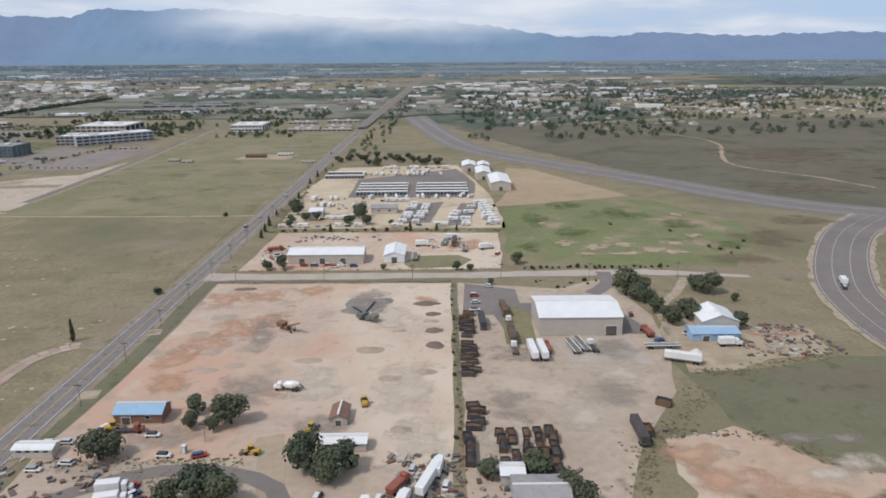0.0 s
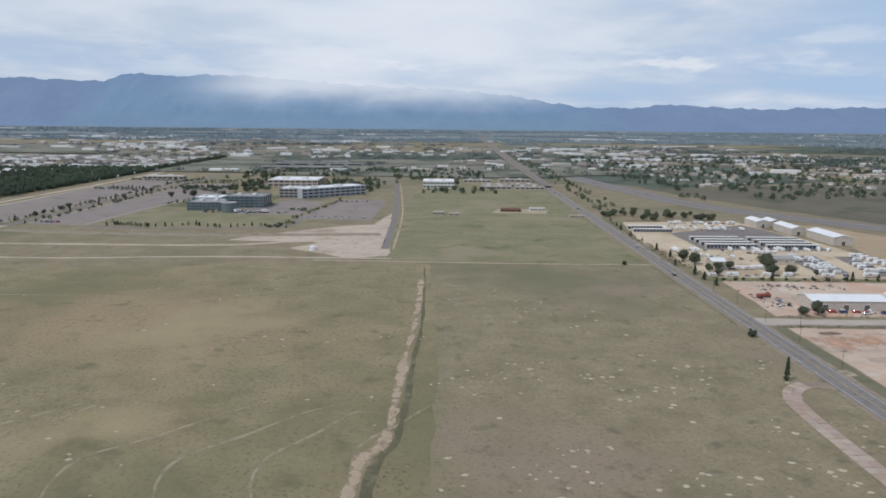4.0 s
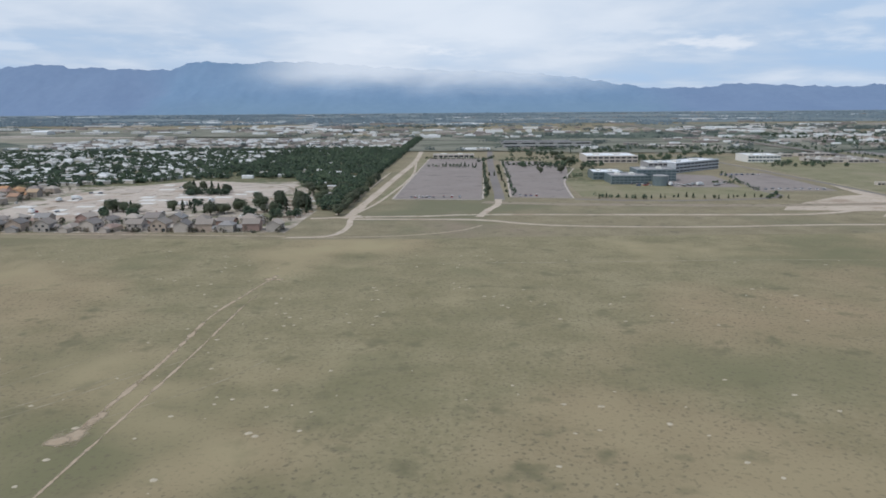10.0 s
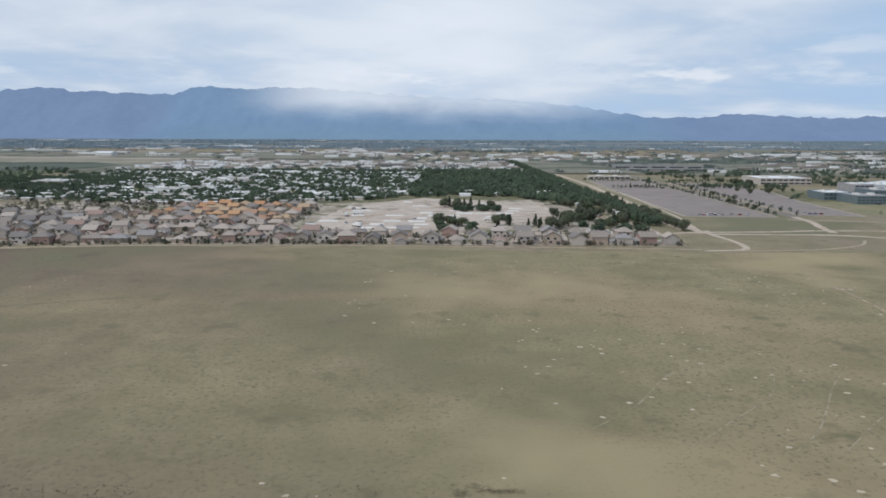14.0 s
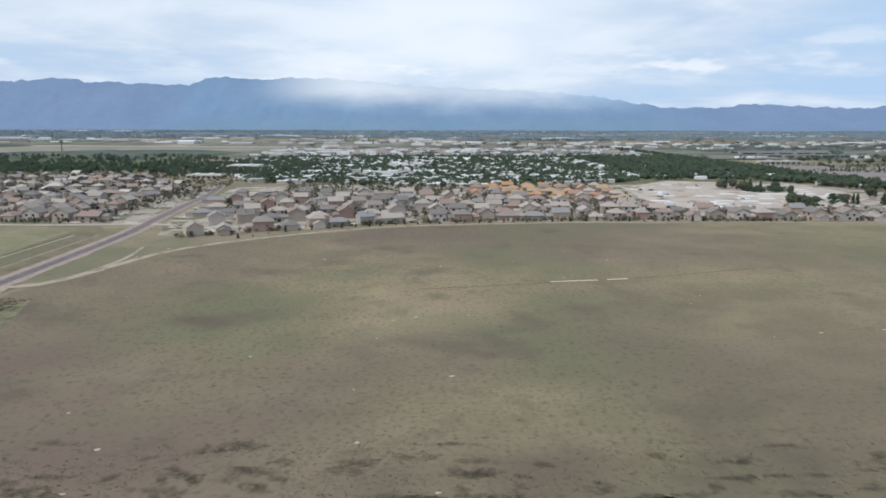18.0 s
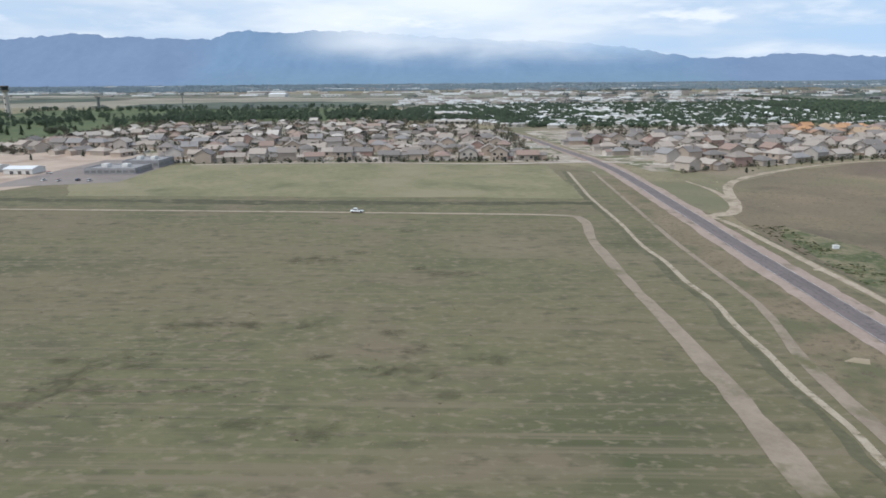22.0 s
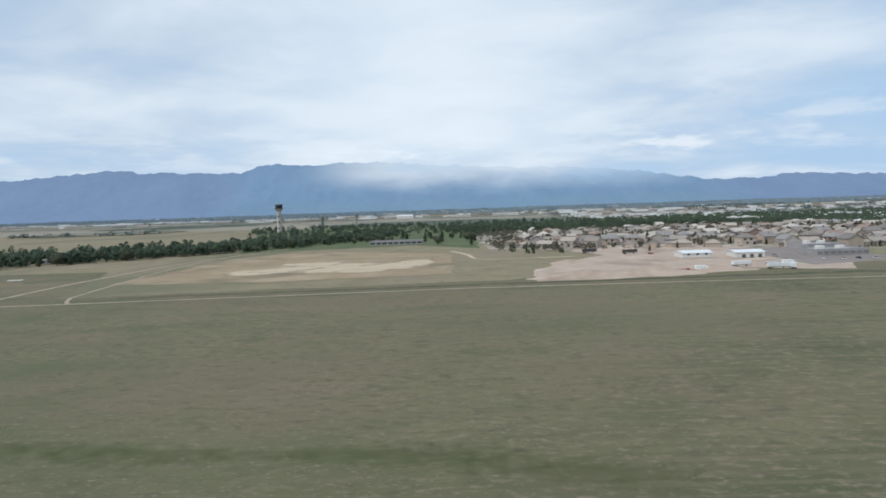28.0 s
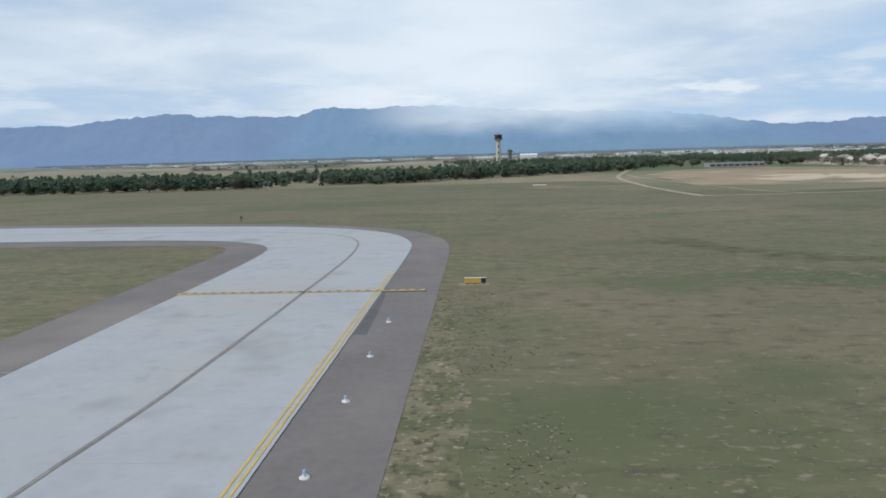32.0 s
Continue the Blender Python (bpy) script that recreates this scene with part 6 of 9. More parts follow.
for i in range(5):
    for k in range(6):
        if rng.random() < 0.86:
            copy_thing(CONTAINER, put(9.2 + i * 2.0 + rng.uniform(-0.3, 0.3), 87.5 + k * 2.1 + rng.uniform(-0.3, 0.3), 0.03, 90 + rng.uniform(-9, 9)) @ Matrix.Diagonal((rng.uniform(0.7, 1.05), rng.uniform(0.7, 1.05), rng.uniform(0.5, 1.1), 1)))
for k in range(4):
    copy_thing(CONTAINER, put(4.2 + rng.uniform(-0.3, 0.3), 90 + k * 2.0, 0.03, 90 + rng.uniform(-7, 7)))

# soil piles and machines on the pink lot
for x, y, rx, ry, h, mat, label in ((-18.5, 158, 6.2, 5.0, 0.9, pile_grey, "low dark grey gravel pile"), (-21.5, 154, 3.0, 2.6, 1.1, pile_grey, "grey gravel pile on the lot"), (-14.5, 160, 2.6, 2.4, 0.8, pile_grey, "grey gravel pile on the lot"),
                                    (-4, 158, 3.4, 1.9, 0.8, pile_dark, "dark brown soil pile on the lot"), (-2.2, 151, 2.0, 1.3, 0.6, pile_dark, "dark brown soil pile on the lot"), (-2.6, 146.5, 2.2, 1.2, 0.4, pile_grey, "flat grey pile on the lot"),
                                    (-1.8, 141, 2.3, 1.5, 0.8, pile_dark, "dark brown soil pile on the lot"), (-1.6, 133, 2.0, 2.0, 0.9, pile_dark, "dark brown soil pile on the lot"), (-15, 131, 3.0, 1.9, 0.5, pile_tan, "low tan soil pile"),
                                    (-3.4, 120.5, 2.3, 1.4, 0.5, pile_tan, "low tan soil pile"), (-6.8, 99.5, 2.2, 1.3, 0.6, pile_tan, "low tan soil pile"), (-9.6, 141, 2.0, 1.0, 0.4, pile_tan, "flat tan pile on the lot"),
                                    (-46, 122, 2.2, 1.3, 0.4, pile_tan, "flat brown soil pile"), (-51, 150, 3.6, 2.0, 0.3, pile_tan, "flat pinkish soil pile"), (17, 108, 2.6, 1.2, 0.3, pile_grey, "flat dark gravel patch pile"),
                                    (-27, 126, 3.4, 1.5, 0.25, pile_tan, "flat tan pile on the lot"), (-34, 142, 3.0, 1.4, 0.25, pile_tan, "flat pink soil pile on the lot"),
                                    (-51.5, 170, 3.4, 1.5, 0.4, pile_dark, "dark reddish soil pile"), (-40, 169.5, 3.0, 1.3, 0.3, pile_tan, "flat tan pile on the lot"), (-56, 156, 2.2, 1.6, 0.3, pile_grey, "flat grey soil pile"), (-53.6, 140, 2.4, 1.8, 0.25, pile_grey, "flat grey soil pile"),
                                    (-48, 131, 2.6, 2.0, 0.3, pile_tan, "flat pinkish soil pile"), (-41.5, 131.6, 2.2, 1.2, 0.35, pile_tan, "flat pink soil pile on the lot"), (-39.5, 138, 1.6, 1.0, 0.25, pile_tan, "flat pink soil pile on the lot"), (-41, 124, 2.4, 1.4, 0.2, pile_grey, "flat grey soil pile"), (-37, 157, 1.6, 1.0, 0.2, pile_tan, "flat tan pile on the lot"), (-10, 118, 2.6, 1.4, 0.25, pile_tan, "low tan soil pile"),
                                    (44, 92, 1.8, 1.0, 0.4, pile_tan, "small soil pile in the pit"), (52, 128.6, 1.3, 1.0, 0.8, trim_white, "small white sand pile")):
    heap("soil_heap", label, pile_flat if label.startswith("flat") else mat, x, y, rx, ry, h, x * 0.7 + y)
conveyor(-33.5, 141, -35, rust_steel, "rusty mobile conveyor on the dirt lot")
conveyor(-18.5, 148, 150, machine_grey, "grey screening conveyor beside a gravel pile")
conveyor(-17.2, 150.5, 60, machine_grey, "grey stacking conveyor beside a gravel pile")

# trees
for x, y, s in ((-45.5, 187, 1.1), (4, 184.6, 0.75), (22, 190, 1.1), (-42.2, 105.5, 0.95), (-35.5, 102, 1.15), (-37.8, 100, 0.6), (-41.8, 100.5, 0.6), (-52.6, 91.6, 1.15), (-20.5, 88.6, 1.15), (-14.2, 88.6, 1.25), (-16.8, 86.6, 1.0),
                (-34, 81.6, 1.2), (-30.5, 80.6, 1.0), (-38, 80, 0.9), (46.5, 163, 1.5), (49.2, 161, 1.2), (50, 157.5, 0.9), (68, 164, 1.2), (65, 166, 0.9), (56.5, 147, 1.1), (50.4, 151, 0.8), (51.4, 147.6, 0.85), (52, 143.8, 0.9), (65.6, 141, 1.2),
                (72, 158, 0.6), (6.4, 86, 0.8), (13.6, 86.4, 0.9), (17.6, 81.8, 0.8), (19.2, 79.6, 0.8), (-16.6, 185.6, 0.4), (-50, 186.4, 0.6), (-54.6, 243, 0.9), (-55, 256, 1.0), (-50, 246, 0.7), (-46, 246, 0.8),
                (-33, 240, 0.8), (-27, 239, 0.8), (-18, 238.6, 0.6), (-30.5, 251, 1.2), (-57.6, 262, 0.9), (-54, 236, 0.7), (8, 184, 0.4), (13, 172, 0.4)):
    plant(BROAD, x, y, s)
for k in range(26):
    plant(BROAD, -59 + k * 2.3 + rng.uniform(-1, 1), 378 + rng.uniform(-6, 26), rng.uniform(0.55, 1.0), "", "grove behind the motorhome lot")
for k in range(10):
    plant(DARK, -62 + rng.uniform(-1, 3), 225 + k * 16 + rng.uniform(-4, 4), rng.uniform(0.4, 0.7))
plant(POPLAR, -79.6, 136.4, 1.0)
plant(BUSH[1], -73.6, 166.6, 1.15)
plant(BUSH[1], -82, 254, 0.9)
for k in range(22):
    plant(BUSH, 24 + k * 1.9 + rng.uniform(-0.6, 0.6), 185.6 + rng.uniform(-0.7, 0.9), rng.uniform(0.3, 0.7))
for k in range(14):
    plant(BUSH, 2.4 + rng.uniform(-0.4, 0.4), 95 + k * 5.6 + rng.uniform(-2, 2), rng.uniform(0.3, 0.5))
for k in range(10):
    plant(BUSH, rng.uniform(24, 48), 168 + rng.uniform(-2, 7), rng.uniform(0.35, 0.6))
for k in range(15):
    plant(BUSH + DARK[1:2], -60 + k * 4.6 + rng.uniform(-1.5, 1.5), 230 + rng.uniform(-1, 1), rng.uniform(0.5, 0.9))
for x, y in ((84, 206), (86, 203), (88, 199), (92, 204), (78, 226), (60, 236), (97, 212)):
    plant(BUSH, x, y, 0.6)


def junk(n, x0, x1, y0, y1, seed, label, big=1.0):
    """Loose scrap: boxes, sheets and bars thrown about."""
    r = random.Random(seed)
    shapes = []
    for _ in range(n):
        w, d, h = (r.uniform(0.12, 0.8) * big, r.uniform(0.1, 0.4) * big, r.uniform(0.08, 0.45) * big)
        shapes.append(moved(box(-w, w, -d, d, 0, h), pose(r.uniform(x0, x1), r.uniform(y0, y1), 0.04, r.uniform(-6, 6), r.uniform(-6, 6), r.uniform(0, 180))))
    stuff("junk", merged(*shapes), junk_mix, label, "junk")


junk(90, 62, 82, 126, 136, 3, "scattered scrap metal and sheets beside the shed")
junk(60, 68, 80, 136, 143, 4, "scrap on the pink soil beside the shed")
junk(100, -67, -50, 74, 92, 5, "old machines and scrap beside the highway")
junk(130, -8, 3, 78, 92, 6, "crates and scrap beside the parked trucks")
junk(110, 5, 20, 74, 88, 7, "crates and scrap behind the storage building")
junk(26, 36, 52, 96.5, 98.6, 8, "white rubble on the pit edge", 0.7)
junk(40, -56, -47, 196, 212, 9, "pallets and parts on the gravel lot", 0.8)
junk(50, -48, -20, 216, 224, 10, "stored pipes and rails on the gravel lot", 1.0)
junk(40, -58, -30, 262, 280, 11, "cars and crates in the motorhome lot", 0.9)


def pole(x, y, h, arms=True, label="wooden power pole beside the road"):
    ob = thing("power_pole", label, "pole", "power poles", put(x, y))
    part("shaft", tube((0, 0, -0.1), (0, 0, h), 0.05, 0.035, 7), bark, ob)
    if arms:
        part("cross_arm", box(-0.7, 0.7, -0.05, 0.05, h - 0.5, h - 0.38), bark, ob)


for k in range(9):
    pole(-63.6, 108 + k * 18, 4.6)
for k in range(6):
    pole(-56 + k * 24, 176.4, 4.6)
pole(-38, 96.5, 3.6)


def fence(x0, y0, x1, y1, h, label, step=5.0):
    n = max(2, int(math.hypot(x1 - x0, y1 - y0) / step))
    ob = thing("fence", label, "fence", "", put(0, 0, 0.02))
    for k in range(n + 1):
        x, y = x0 + (x1 - x0) * k / n, y0 + (y1 - y0) * k / n
        part("post", tube((x, y, 0), (x, y, h), 0.05, 0.05, 5), machine_grey, ob)
    for z in (h * 0.5, h * 0.95):
        part("wire", tube((x0, y0, z), (x1, y1, z), 0.025, 0.025, 4), machine_grey, ob)


fence(2.6, 95, 2.8, 173, 1.0, "wire fence between the lots")
fence(-62.8, 174.8, 2, 174.4, 0.9, "wire fence along the side road")
fence(-73.4, 175, -73.2, 250, 0.7, "field fence along the highway")



def scrub(n, spots, seed, size, mat, label):
    """Low ragged weeds along fences, banks and lot edges."""
    r = random.Random(seed)
    verts, faces = [], []
    for _ in range(n):
        (xa, ya), (xb, yb), wide = r.choice(spots)
        u = r.random()
        x, y = xa + (xb - xa) * u + r.gauss(0, wide), ya + (yb - ya) * u + r.gauss(0, wide)
        s = size * r.uniform(0.5, 1.5)
        for k in range(4):
            a = r.uniform(0, 6.3)
            i = len(verts)
            dx, dy = s * math.cos(a), s * math.sin(a)
            verts += [(x - dx, y - dy, 0.05), (x + dx, y + dy, 0.05), (x + dy * 0.6, y - dx * 0.6, 0.05 + s * r.uniform(0.15, 0.45))]
            faces.append((i, i + 1, i + 2))
    stuff("weeds", (verts, faces), mat, label, "weeds")


weed_leaf = shader("weed_leaf", *ONE, 0.3, 0.95, islands=True, palette=((0.17, 0.17, 0.09), (0.22, 0.20, 0.115), (0.28, 0.235, 0.15), (0.14, 0.15, 0.075), (0.24, 0.20, 0.135)))
scrub(900, [((-60, 175.2), (2, 174.4), 0.5), ((3, 60), (3, 173), 0.5), ((-60, 90.5), (-30, 91), 0.8), ((-50, 87), (-30, 86), 1.5), ((-60, 185.5), (17, 186), 0.6)], 3, 0.28, weed_leaf, "low dry weeds along the lot edges")
scrub(900, [((37, 98), (48, 113), 1.2), ((30, 92), (38, 100), 1.5), ((26, 78), (33, 96), 1.2), ((50, 98), (58, 91), 1.0), ((58, 91), (110, 70), 1.6), ((49, 120), (58, 119), 0.9), ((58, 120), (80, 128), 1.2)], 4, 0.26, weed_leaf, "ragged weeds on the banks round the pit")
scrub(260, [((-158, 40), (-157, 200), 1.0), ((-162, 30), (-160, 120), 1.0)], 5, 0.22, weed_leaf, "weeds along the drainage ditch")
scrub(900, [((-60, 229.5), (20, 229.5), 1.0), ((-58, 234), (-60, 300), 0.8), ((-62, 250), (-60, 370), 1.2)], 6, 0.4, weed_leaf, "rough weeds between the lots")
# ---- broken concrete track slabs ----
def slabs():
    """Concrete slabs two abreast, tilted and cracked apart."""
    bed = structure("old_track", ribbon(BROKEN[:2], 0.3, 0.045), track_worn, "old concrete track broken into slabs", "track")
    lay = [Vector(p) for p in ribbon(BROKEN, 0.001, 0.0, 0.001)[0][::2]]
    u = 1.0
    for a, b in zip(lay, lay[1:]):
        d = b - a
        ang = math.degrees(math.atan2(d.y, d.x))
        while u < d.length:
            p = a + d.normalized() * u
            u += 1.95
            if p.y < 40 or p.y > 133.8:
                continue
            for s in (-1, 1):
                part("slab", soft_box(-0.9, 0.9, -0.86, 0.86, -0.02, 0.05, 0.03), slab_pink, bed, "", Matrix.Translation((p.x, p.y, 0.05)) @ pose(0, 0, 0, 0, 0, ang) @ pose(rng.uniform(-0.1, 0.1), s * 0.9, 0, rng.uniform(-1, 1), rng.uniform(-1, 1), rng.uniform(-3, 3)))
        u -= d.length


slabs()


# ---- campus ----
def block(name, label, x0, x1, y0, y1, h, wall, roof, floors=2, cols=8, glass=glass_dark, roof_box=True, turn=0.0):
    """A flat-roofed building with a parapet, window rows front and sides, and plant on the roof."""
    w, d = x1 - x0, y1 - y0
    ob = thing(name, label, "building", "", put((x0 + x1) / 2, (y0 + y1) / 2, 0.04, turn))
    part("wall_shell", box(-w / 2, w / 2, -d / 2, d / 2, 0, h), wall, ob)
    part("roof", box(-w / 2 + 0.3, w / 2 - 0.3, -d / 2 + 0.3, d / 2 - 0.3, h, h + 0.06), roof, ob)
    par = merged(box(-w / 2, w / 2, -d / 2, -d / 2 + 0.3, h, h + 0.4), box(-w / 2, w / 2, d / 2 - 0.3, d / 2, h, h + 0.4),
                 box(-w / 2, -w / 2 + 0.3, -d / 2 + 0.3, d / 2 - 0.3, h, h + 0.4), box(w / 2 - 0.3, w / 2, -d / 2 + 0.3, d / 2 - 0.3, h, h + 0.4))
    part("parapet", par, wall, ob)
    step = h / floors
    for f in range(floors):
        for k in range(cols):
            px = -w / 2 + (k + 0.5) * w / cols
            part("window", box(px - w / cols * 0.38, px + w / cols * 0.38, -d / 2 - 0.05, -d / 2 + 0.02, f * step + step * 0.3, f * step + step * 0.78), glass, ob)
    for k in range(max(2, cols // 2)):
        n = max(2, cols // 2)
        py = -d / 2 + (k + 0.5) * d / n
        part("window", box(w / 2 - 0.02, w / 2 + 0.05, py - d / n * 0.36, py + d / n * 0.36, step * 0.3, h - step * 0.25), glass, ob)
    if roof_box:
        for k in range(2):
            part("roof_unit", soft_box(-w * 0.3 + k * w * 0.4, -w * 0.3 + k * w * 0.4 + w * 0.12, -d * 0.1, d * 0.12, h + 0.05, h + 1.1, 0.08), trim_white, ob)
    return ob


lab_wall = shader("lab_wall", (0.36, 0.38, 0.41), (0.44, 0.46, 0.49), 0.3, 0.5)
glass_wall = shader("glass_wall", (0.110, 0.145, 0.160), (0.160, 0.195, 0.205), 0.2, 0.3, spec=0.5)
block("office_building", "dark teal glass office building on the campus", -300, -279, 399, 421, 4.6, glass_wall, grey_roof, 3, 9, glass_green)
block("office_building", "taller dark glass office wing on the campus", -282, -259, 414, 434, 6.6, glass_wall, grey_roof, 4, 8, glass_green)
block("office_building", "campus wing with a white flat roof", -306, -288, 424, 444, 4.4, glass_wall, white_metal, 2, 6, glass_green)
drum = thing("stair_drum", "round grey drum before the glass offices", "tower", "", put(-273.6, 394, 0.04))
part("shell", tube((0, 0, 0), (0, 0, 5.4), 4.4, 4.4, 24), glass_wall, drum)
part("cap", tube((0, 0, 5.4), (0, 0, 5.7), 4.6, 4.4, 24), grey_roof, drum)
block("laboratory_building", "grey end block of the laboratory", -262, -246, 468, 490, 6.2, grey_roof, white_metal, 3, 5)
block("laboratory_building", "long grey laboratory with a bright white roof", -257, -206, 477, 495, 6.4, lab_wall, white_metal, 3, 12, turn=40)
block("laboratory_building", "brown building with a white roof behind the laboratory", -290, -250, 548, 584, 5.2, cream_metal, white_metal, 2, 9)
for y, w in ((742, 96), (806, 104), (838, 84)):
    block("warehouse", "long low grey warehouse behind the campus", -346, -346 + w, y, y + 9, 2.8, grey_roof, lab_wall, 1, 5, roof_box=False)
block("factory_building", "white factory building with blue glass beside the campus road", -166, -141, 546, 572, 5.2, trim_white, white_metal, 2, 9, glass_green)
block("parking_office", "low building at the head of the parking lot", -414, -378, 604, 612, 3.0, beige_wall, white_metal, 1, 8)
for x0, x1, y in ((-120, -96, 541), (-93, -70, 540), (-118, -98, 558), (-94, -72, 561), (-132, -108, 600), (-100, -72, 608)):
    block("office_building", "low brown office row beside the highway", x0, x1, y, y + 8, 2.2, cream_metal, grey_roof, 1, 6)
block("field_hut", "small pale hut in the meadow", -156, -150, 390, 393.5, 1.4, beige_wall, grey_roof, 1, 3, roof_box=False)
block("field_hut", "small pale hut in the meadow", -147, -141, 386, 389, 1.2, beige_wall, grey_roof, 1, 2, roof_box=False)
block("field_hut", "flat pale tank building in the meadow", -79, -71, 383, 385.5, 0.9, beige_wall, grey_roof, 1, 3, roof_box=False)
block("farm_building", "red-roofed farm building in the meadow", -116, -104, 405, 409, 1.5, rust_roof, rust_roof, 1, 4, roof_box=False)
block("farm_building", "pale farm building in the meadow", -98, -89, 410, 414, 1.5, trim_white, grey_roof, 1, 4, roof_box=False)
structure("farm_yard", patch([(-122, 400), (-90, 398), (-86, 416), (-116, 420)], 0.05, 1.5, 4.0, 3.0), tan_dirt, "bare soil round the farm buildings", "ground")
tank = thing("water_tank", "small white tank on the dirt corner", "tank", "", put(-204, 278, 0.05))
part("shell", tube((0, 0, 0), (0, 0, 1.6), 1.5, 1.5, 16), white_paint, tank)
part("lid", tube((0, 0, 1.6), (0, 0, 1.95), 1.5, 0.3, 16), white_paint, tank)
for x0, x1, y, n in ((-411, -398, 342, 7), (-396, -384, 343, 3), (-357, -346, 348, 4), (-352, -330, 540, 7), (-226, -192, 372, 9), (-222, -195, 450, 8), (-290, -262, 398, 9), (-282, -250, 392, 7)):
    for k in range(n):
        copy_thing(rng.choice((FAR_CAR, FAR_CAR, FAR_VAN)), put(x0 + (x1 - x0) * (k + 0.5) / n + rng.uniform(-0.2, 0.2), y + rng.uniform(-0.2, 0.2), 0.06, 90))
for k in range(12):
    copy_thing(rng.choice((FAR_CAR, FAR_VAN, BOXTRUCK, FLATBED)), put(rng.uniform(-292, -232), rng.uniform(386, 402), 0.07, rng.uniform(0, 180)))
for k in range(26):
    plant(DARK + BROAD[3:], -318 + k * 3.6 + rng.uniform(-1, 1), 339 + 3 * math.sin(k * 0.7) + rng.uniform(-1, 1), rng.uniform(0.35, 0.6), "", "young trees along the loop road")
for y0, x0, x1, n in ((520, -402, -374, 10), (530, -352, -312, 10), (450, -372, -362, 3)):
    for k in range(n):
        plant(BROAD[3:] + DARK, x0 + (x1 - x0) * k / n, y0 + rng.uniform(-1, 1), rng.uniform(0.5, 0.8), "", "parking lot trees")
for k in range(20):
    plant(DARK + BROAD[2:], rng.choice((-371.5, -361.5)) + rng.uniform(-0.5, 0.5), 344 + k * 8.5, rng.uniform(0.45, 0.75), "", "parking lot trees")
for k in range(16):
    plant(BROAD, rng.uniform(-335, -296), rng.uniform(455, 640), rng.uniform(0.7, 1.2), "", "campus trees")

# ---- tree belt and mobile-home park ----
def far_trees(name, places, label, leaves=34, mat=leaf_far, stretch=1.0):
    """Many trees too small to pick apart: clumps of leaf faces, one mesh."""
    r = random.Random(len(places))
    verts, faces = [], []
    for x, y, w, h in places:
        for _ in range(leaves):
            a, u = r.uniform(0, math.tau), r.random()
            rad = w * 0.5 * math.sqrt(r.random()) * math.sin(math.pi * (0.18 + 0.8 * u)) ** 0.6
            px, py, pz = x + rad * math.cos(a) * stretch, y + rad * math.sin(a), h * (0.12 + 0.86 * u)
            s = w * r.uniform(0.10, 0.22)
            i = len(verts)
            k = r.uniform(0, 6.3)
            for q in range(3):
                verts.append((px + s * math.cos(k + q * 2.1), py + s * math.sin(k + q * 2.1), pz + r.uniform(-0.4, 0.4) * s))
            verts.append((px, py, pz + s * 0.9))
            faces += [(i, i + 1, i + 3), (i + 1, i + 2, i + 3), (i + 2, i, i + 3)]
    return stuff(name, (verts, faces), mat, label, "trees")


def inside(x, y, poly):
    hit, j = False, len(poly) - 1
    for i in range(len(poly)):
        (xi, yi), (xj, yj) = poly[i], poly[j]
        if (yi > y) != (yj > y) and x < (xj - xi) * (y - yi) / (yj - yi) + xi:
            hit = not hit
        j = i
    return hit


for k in range(34):
    y = 285 + k * 4.4
    plant(BROAD if rng.random() < 0.75 else DARK, -436.5 + rng.uniform(-1.8, 1.2) - (y - 285) * 0.012, y + rng.uniform(-1.2, 1.2), rng.uniform(0.75, 1.05), "", "tree belt along the lane")
far_trees("tree_belt", [(-442 + rng.uniform(-7, 2) - (y - 285) * 0.012, y, rng.uniform(3, 5), rng.uniform(2.8, 4.6)) for y in np.arange(300, 960, 1.5)], "dense green tree belt along the lane", 40)
PARK = [(-446, 322), (-446, 720), (-640, 740), (-860, 700), (-900, 560), (-840, 470), (-800, 400), (-760, 392), (-680, 372), (-600, 396), (-545, 436), (-490, 436), (-478, 400), (-466, 350)]
park_homes, n_home = [], 0
for row in range(46):
    y = 330 + row * 8.4
    for col in range(54):
        x = -452 - col * 8.6 + (4 if row % 2 else 0) + rng.uniform(-1.2, 1.2)
        if not inside(x, y, PARK) or rng.random() > (0.50 if x < -560 else 0.14):
            continue
        park_homes.append((x, y + rng.uniform(-1.5, 1.5)))
park_homes.sort(key=lambda p: p[1])
for x, y in park_homes[:90]:
    copy_thing(rng.choice(MOBILE), put(x, y, 0.03, rng.choice((0, 0, 20, -15, 90, 180)) + rng.uniform(-5, 5)))
rest = [moved(merged(box(-3.6, 3.6, -1.2, 1.2, 0, 1.7), gable(-3.6, 3.6, -1.2, 1.2, 1.7, 2.1, 0.1, 0.1)), put(x, y, 0.03, rng.choice((0, 10, -12, 20, 90)))) for x, y in park_homes[90:]]
if rest:
    stuff("mobile_homes_far", merged(*rest), park_roof, "white roofs of far mobile homes", "mobile homes")
park_trees = []
while len(park_trees) < 3100:
    x, y = rng.uniform(-900, -446), rng.uniform(322, 740)
    if inside(x, y, PARK) and (x > -560 or noise.noise((x * 0.012, y * 0.02, 3)) > -0.22):
        edge = 1.0 if x < -560 else 1.25
        park_trees.append((x, y, rng.uniform(3.2, 6.4) * edge, rng.uniform(1.8, 3.5) * edge))
for x, y, w, h in sorted(park_trees, key=lambda p: p[1])[:45]:
    plant(BROAD if rng.random() < 0.8 else DARK, x, y, h / 4.2, "", "trees of the mobile-home park")
far_trees("park_trees", sorted(park_trees, key=lambda p: p[1])[45:], "green trees of the mobile-home park", 30)

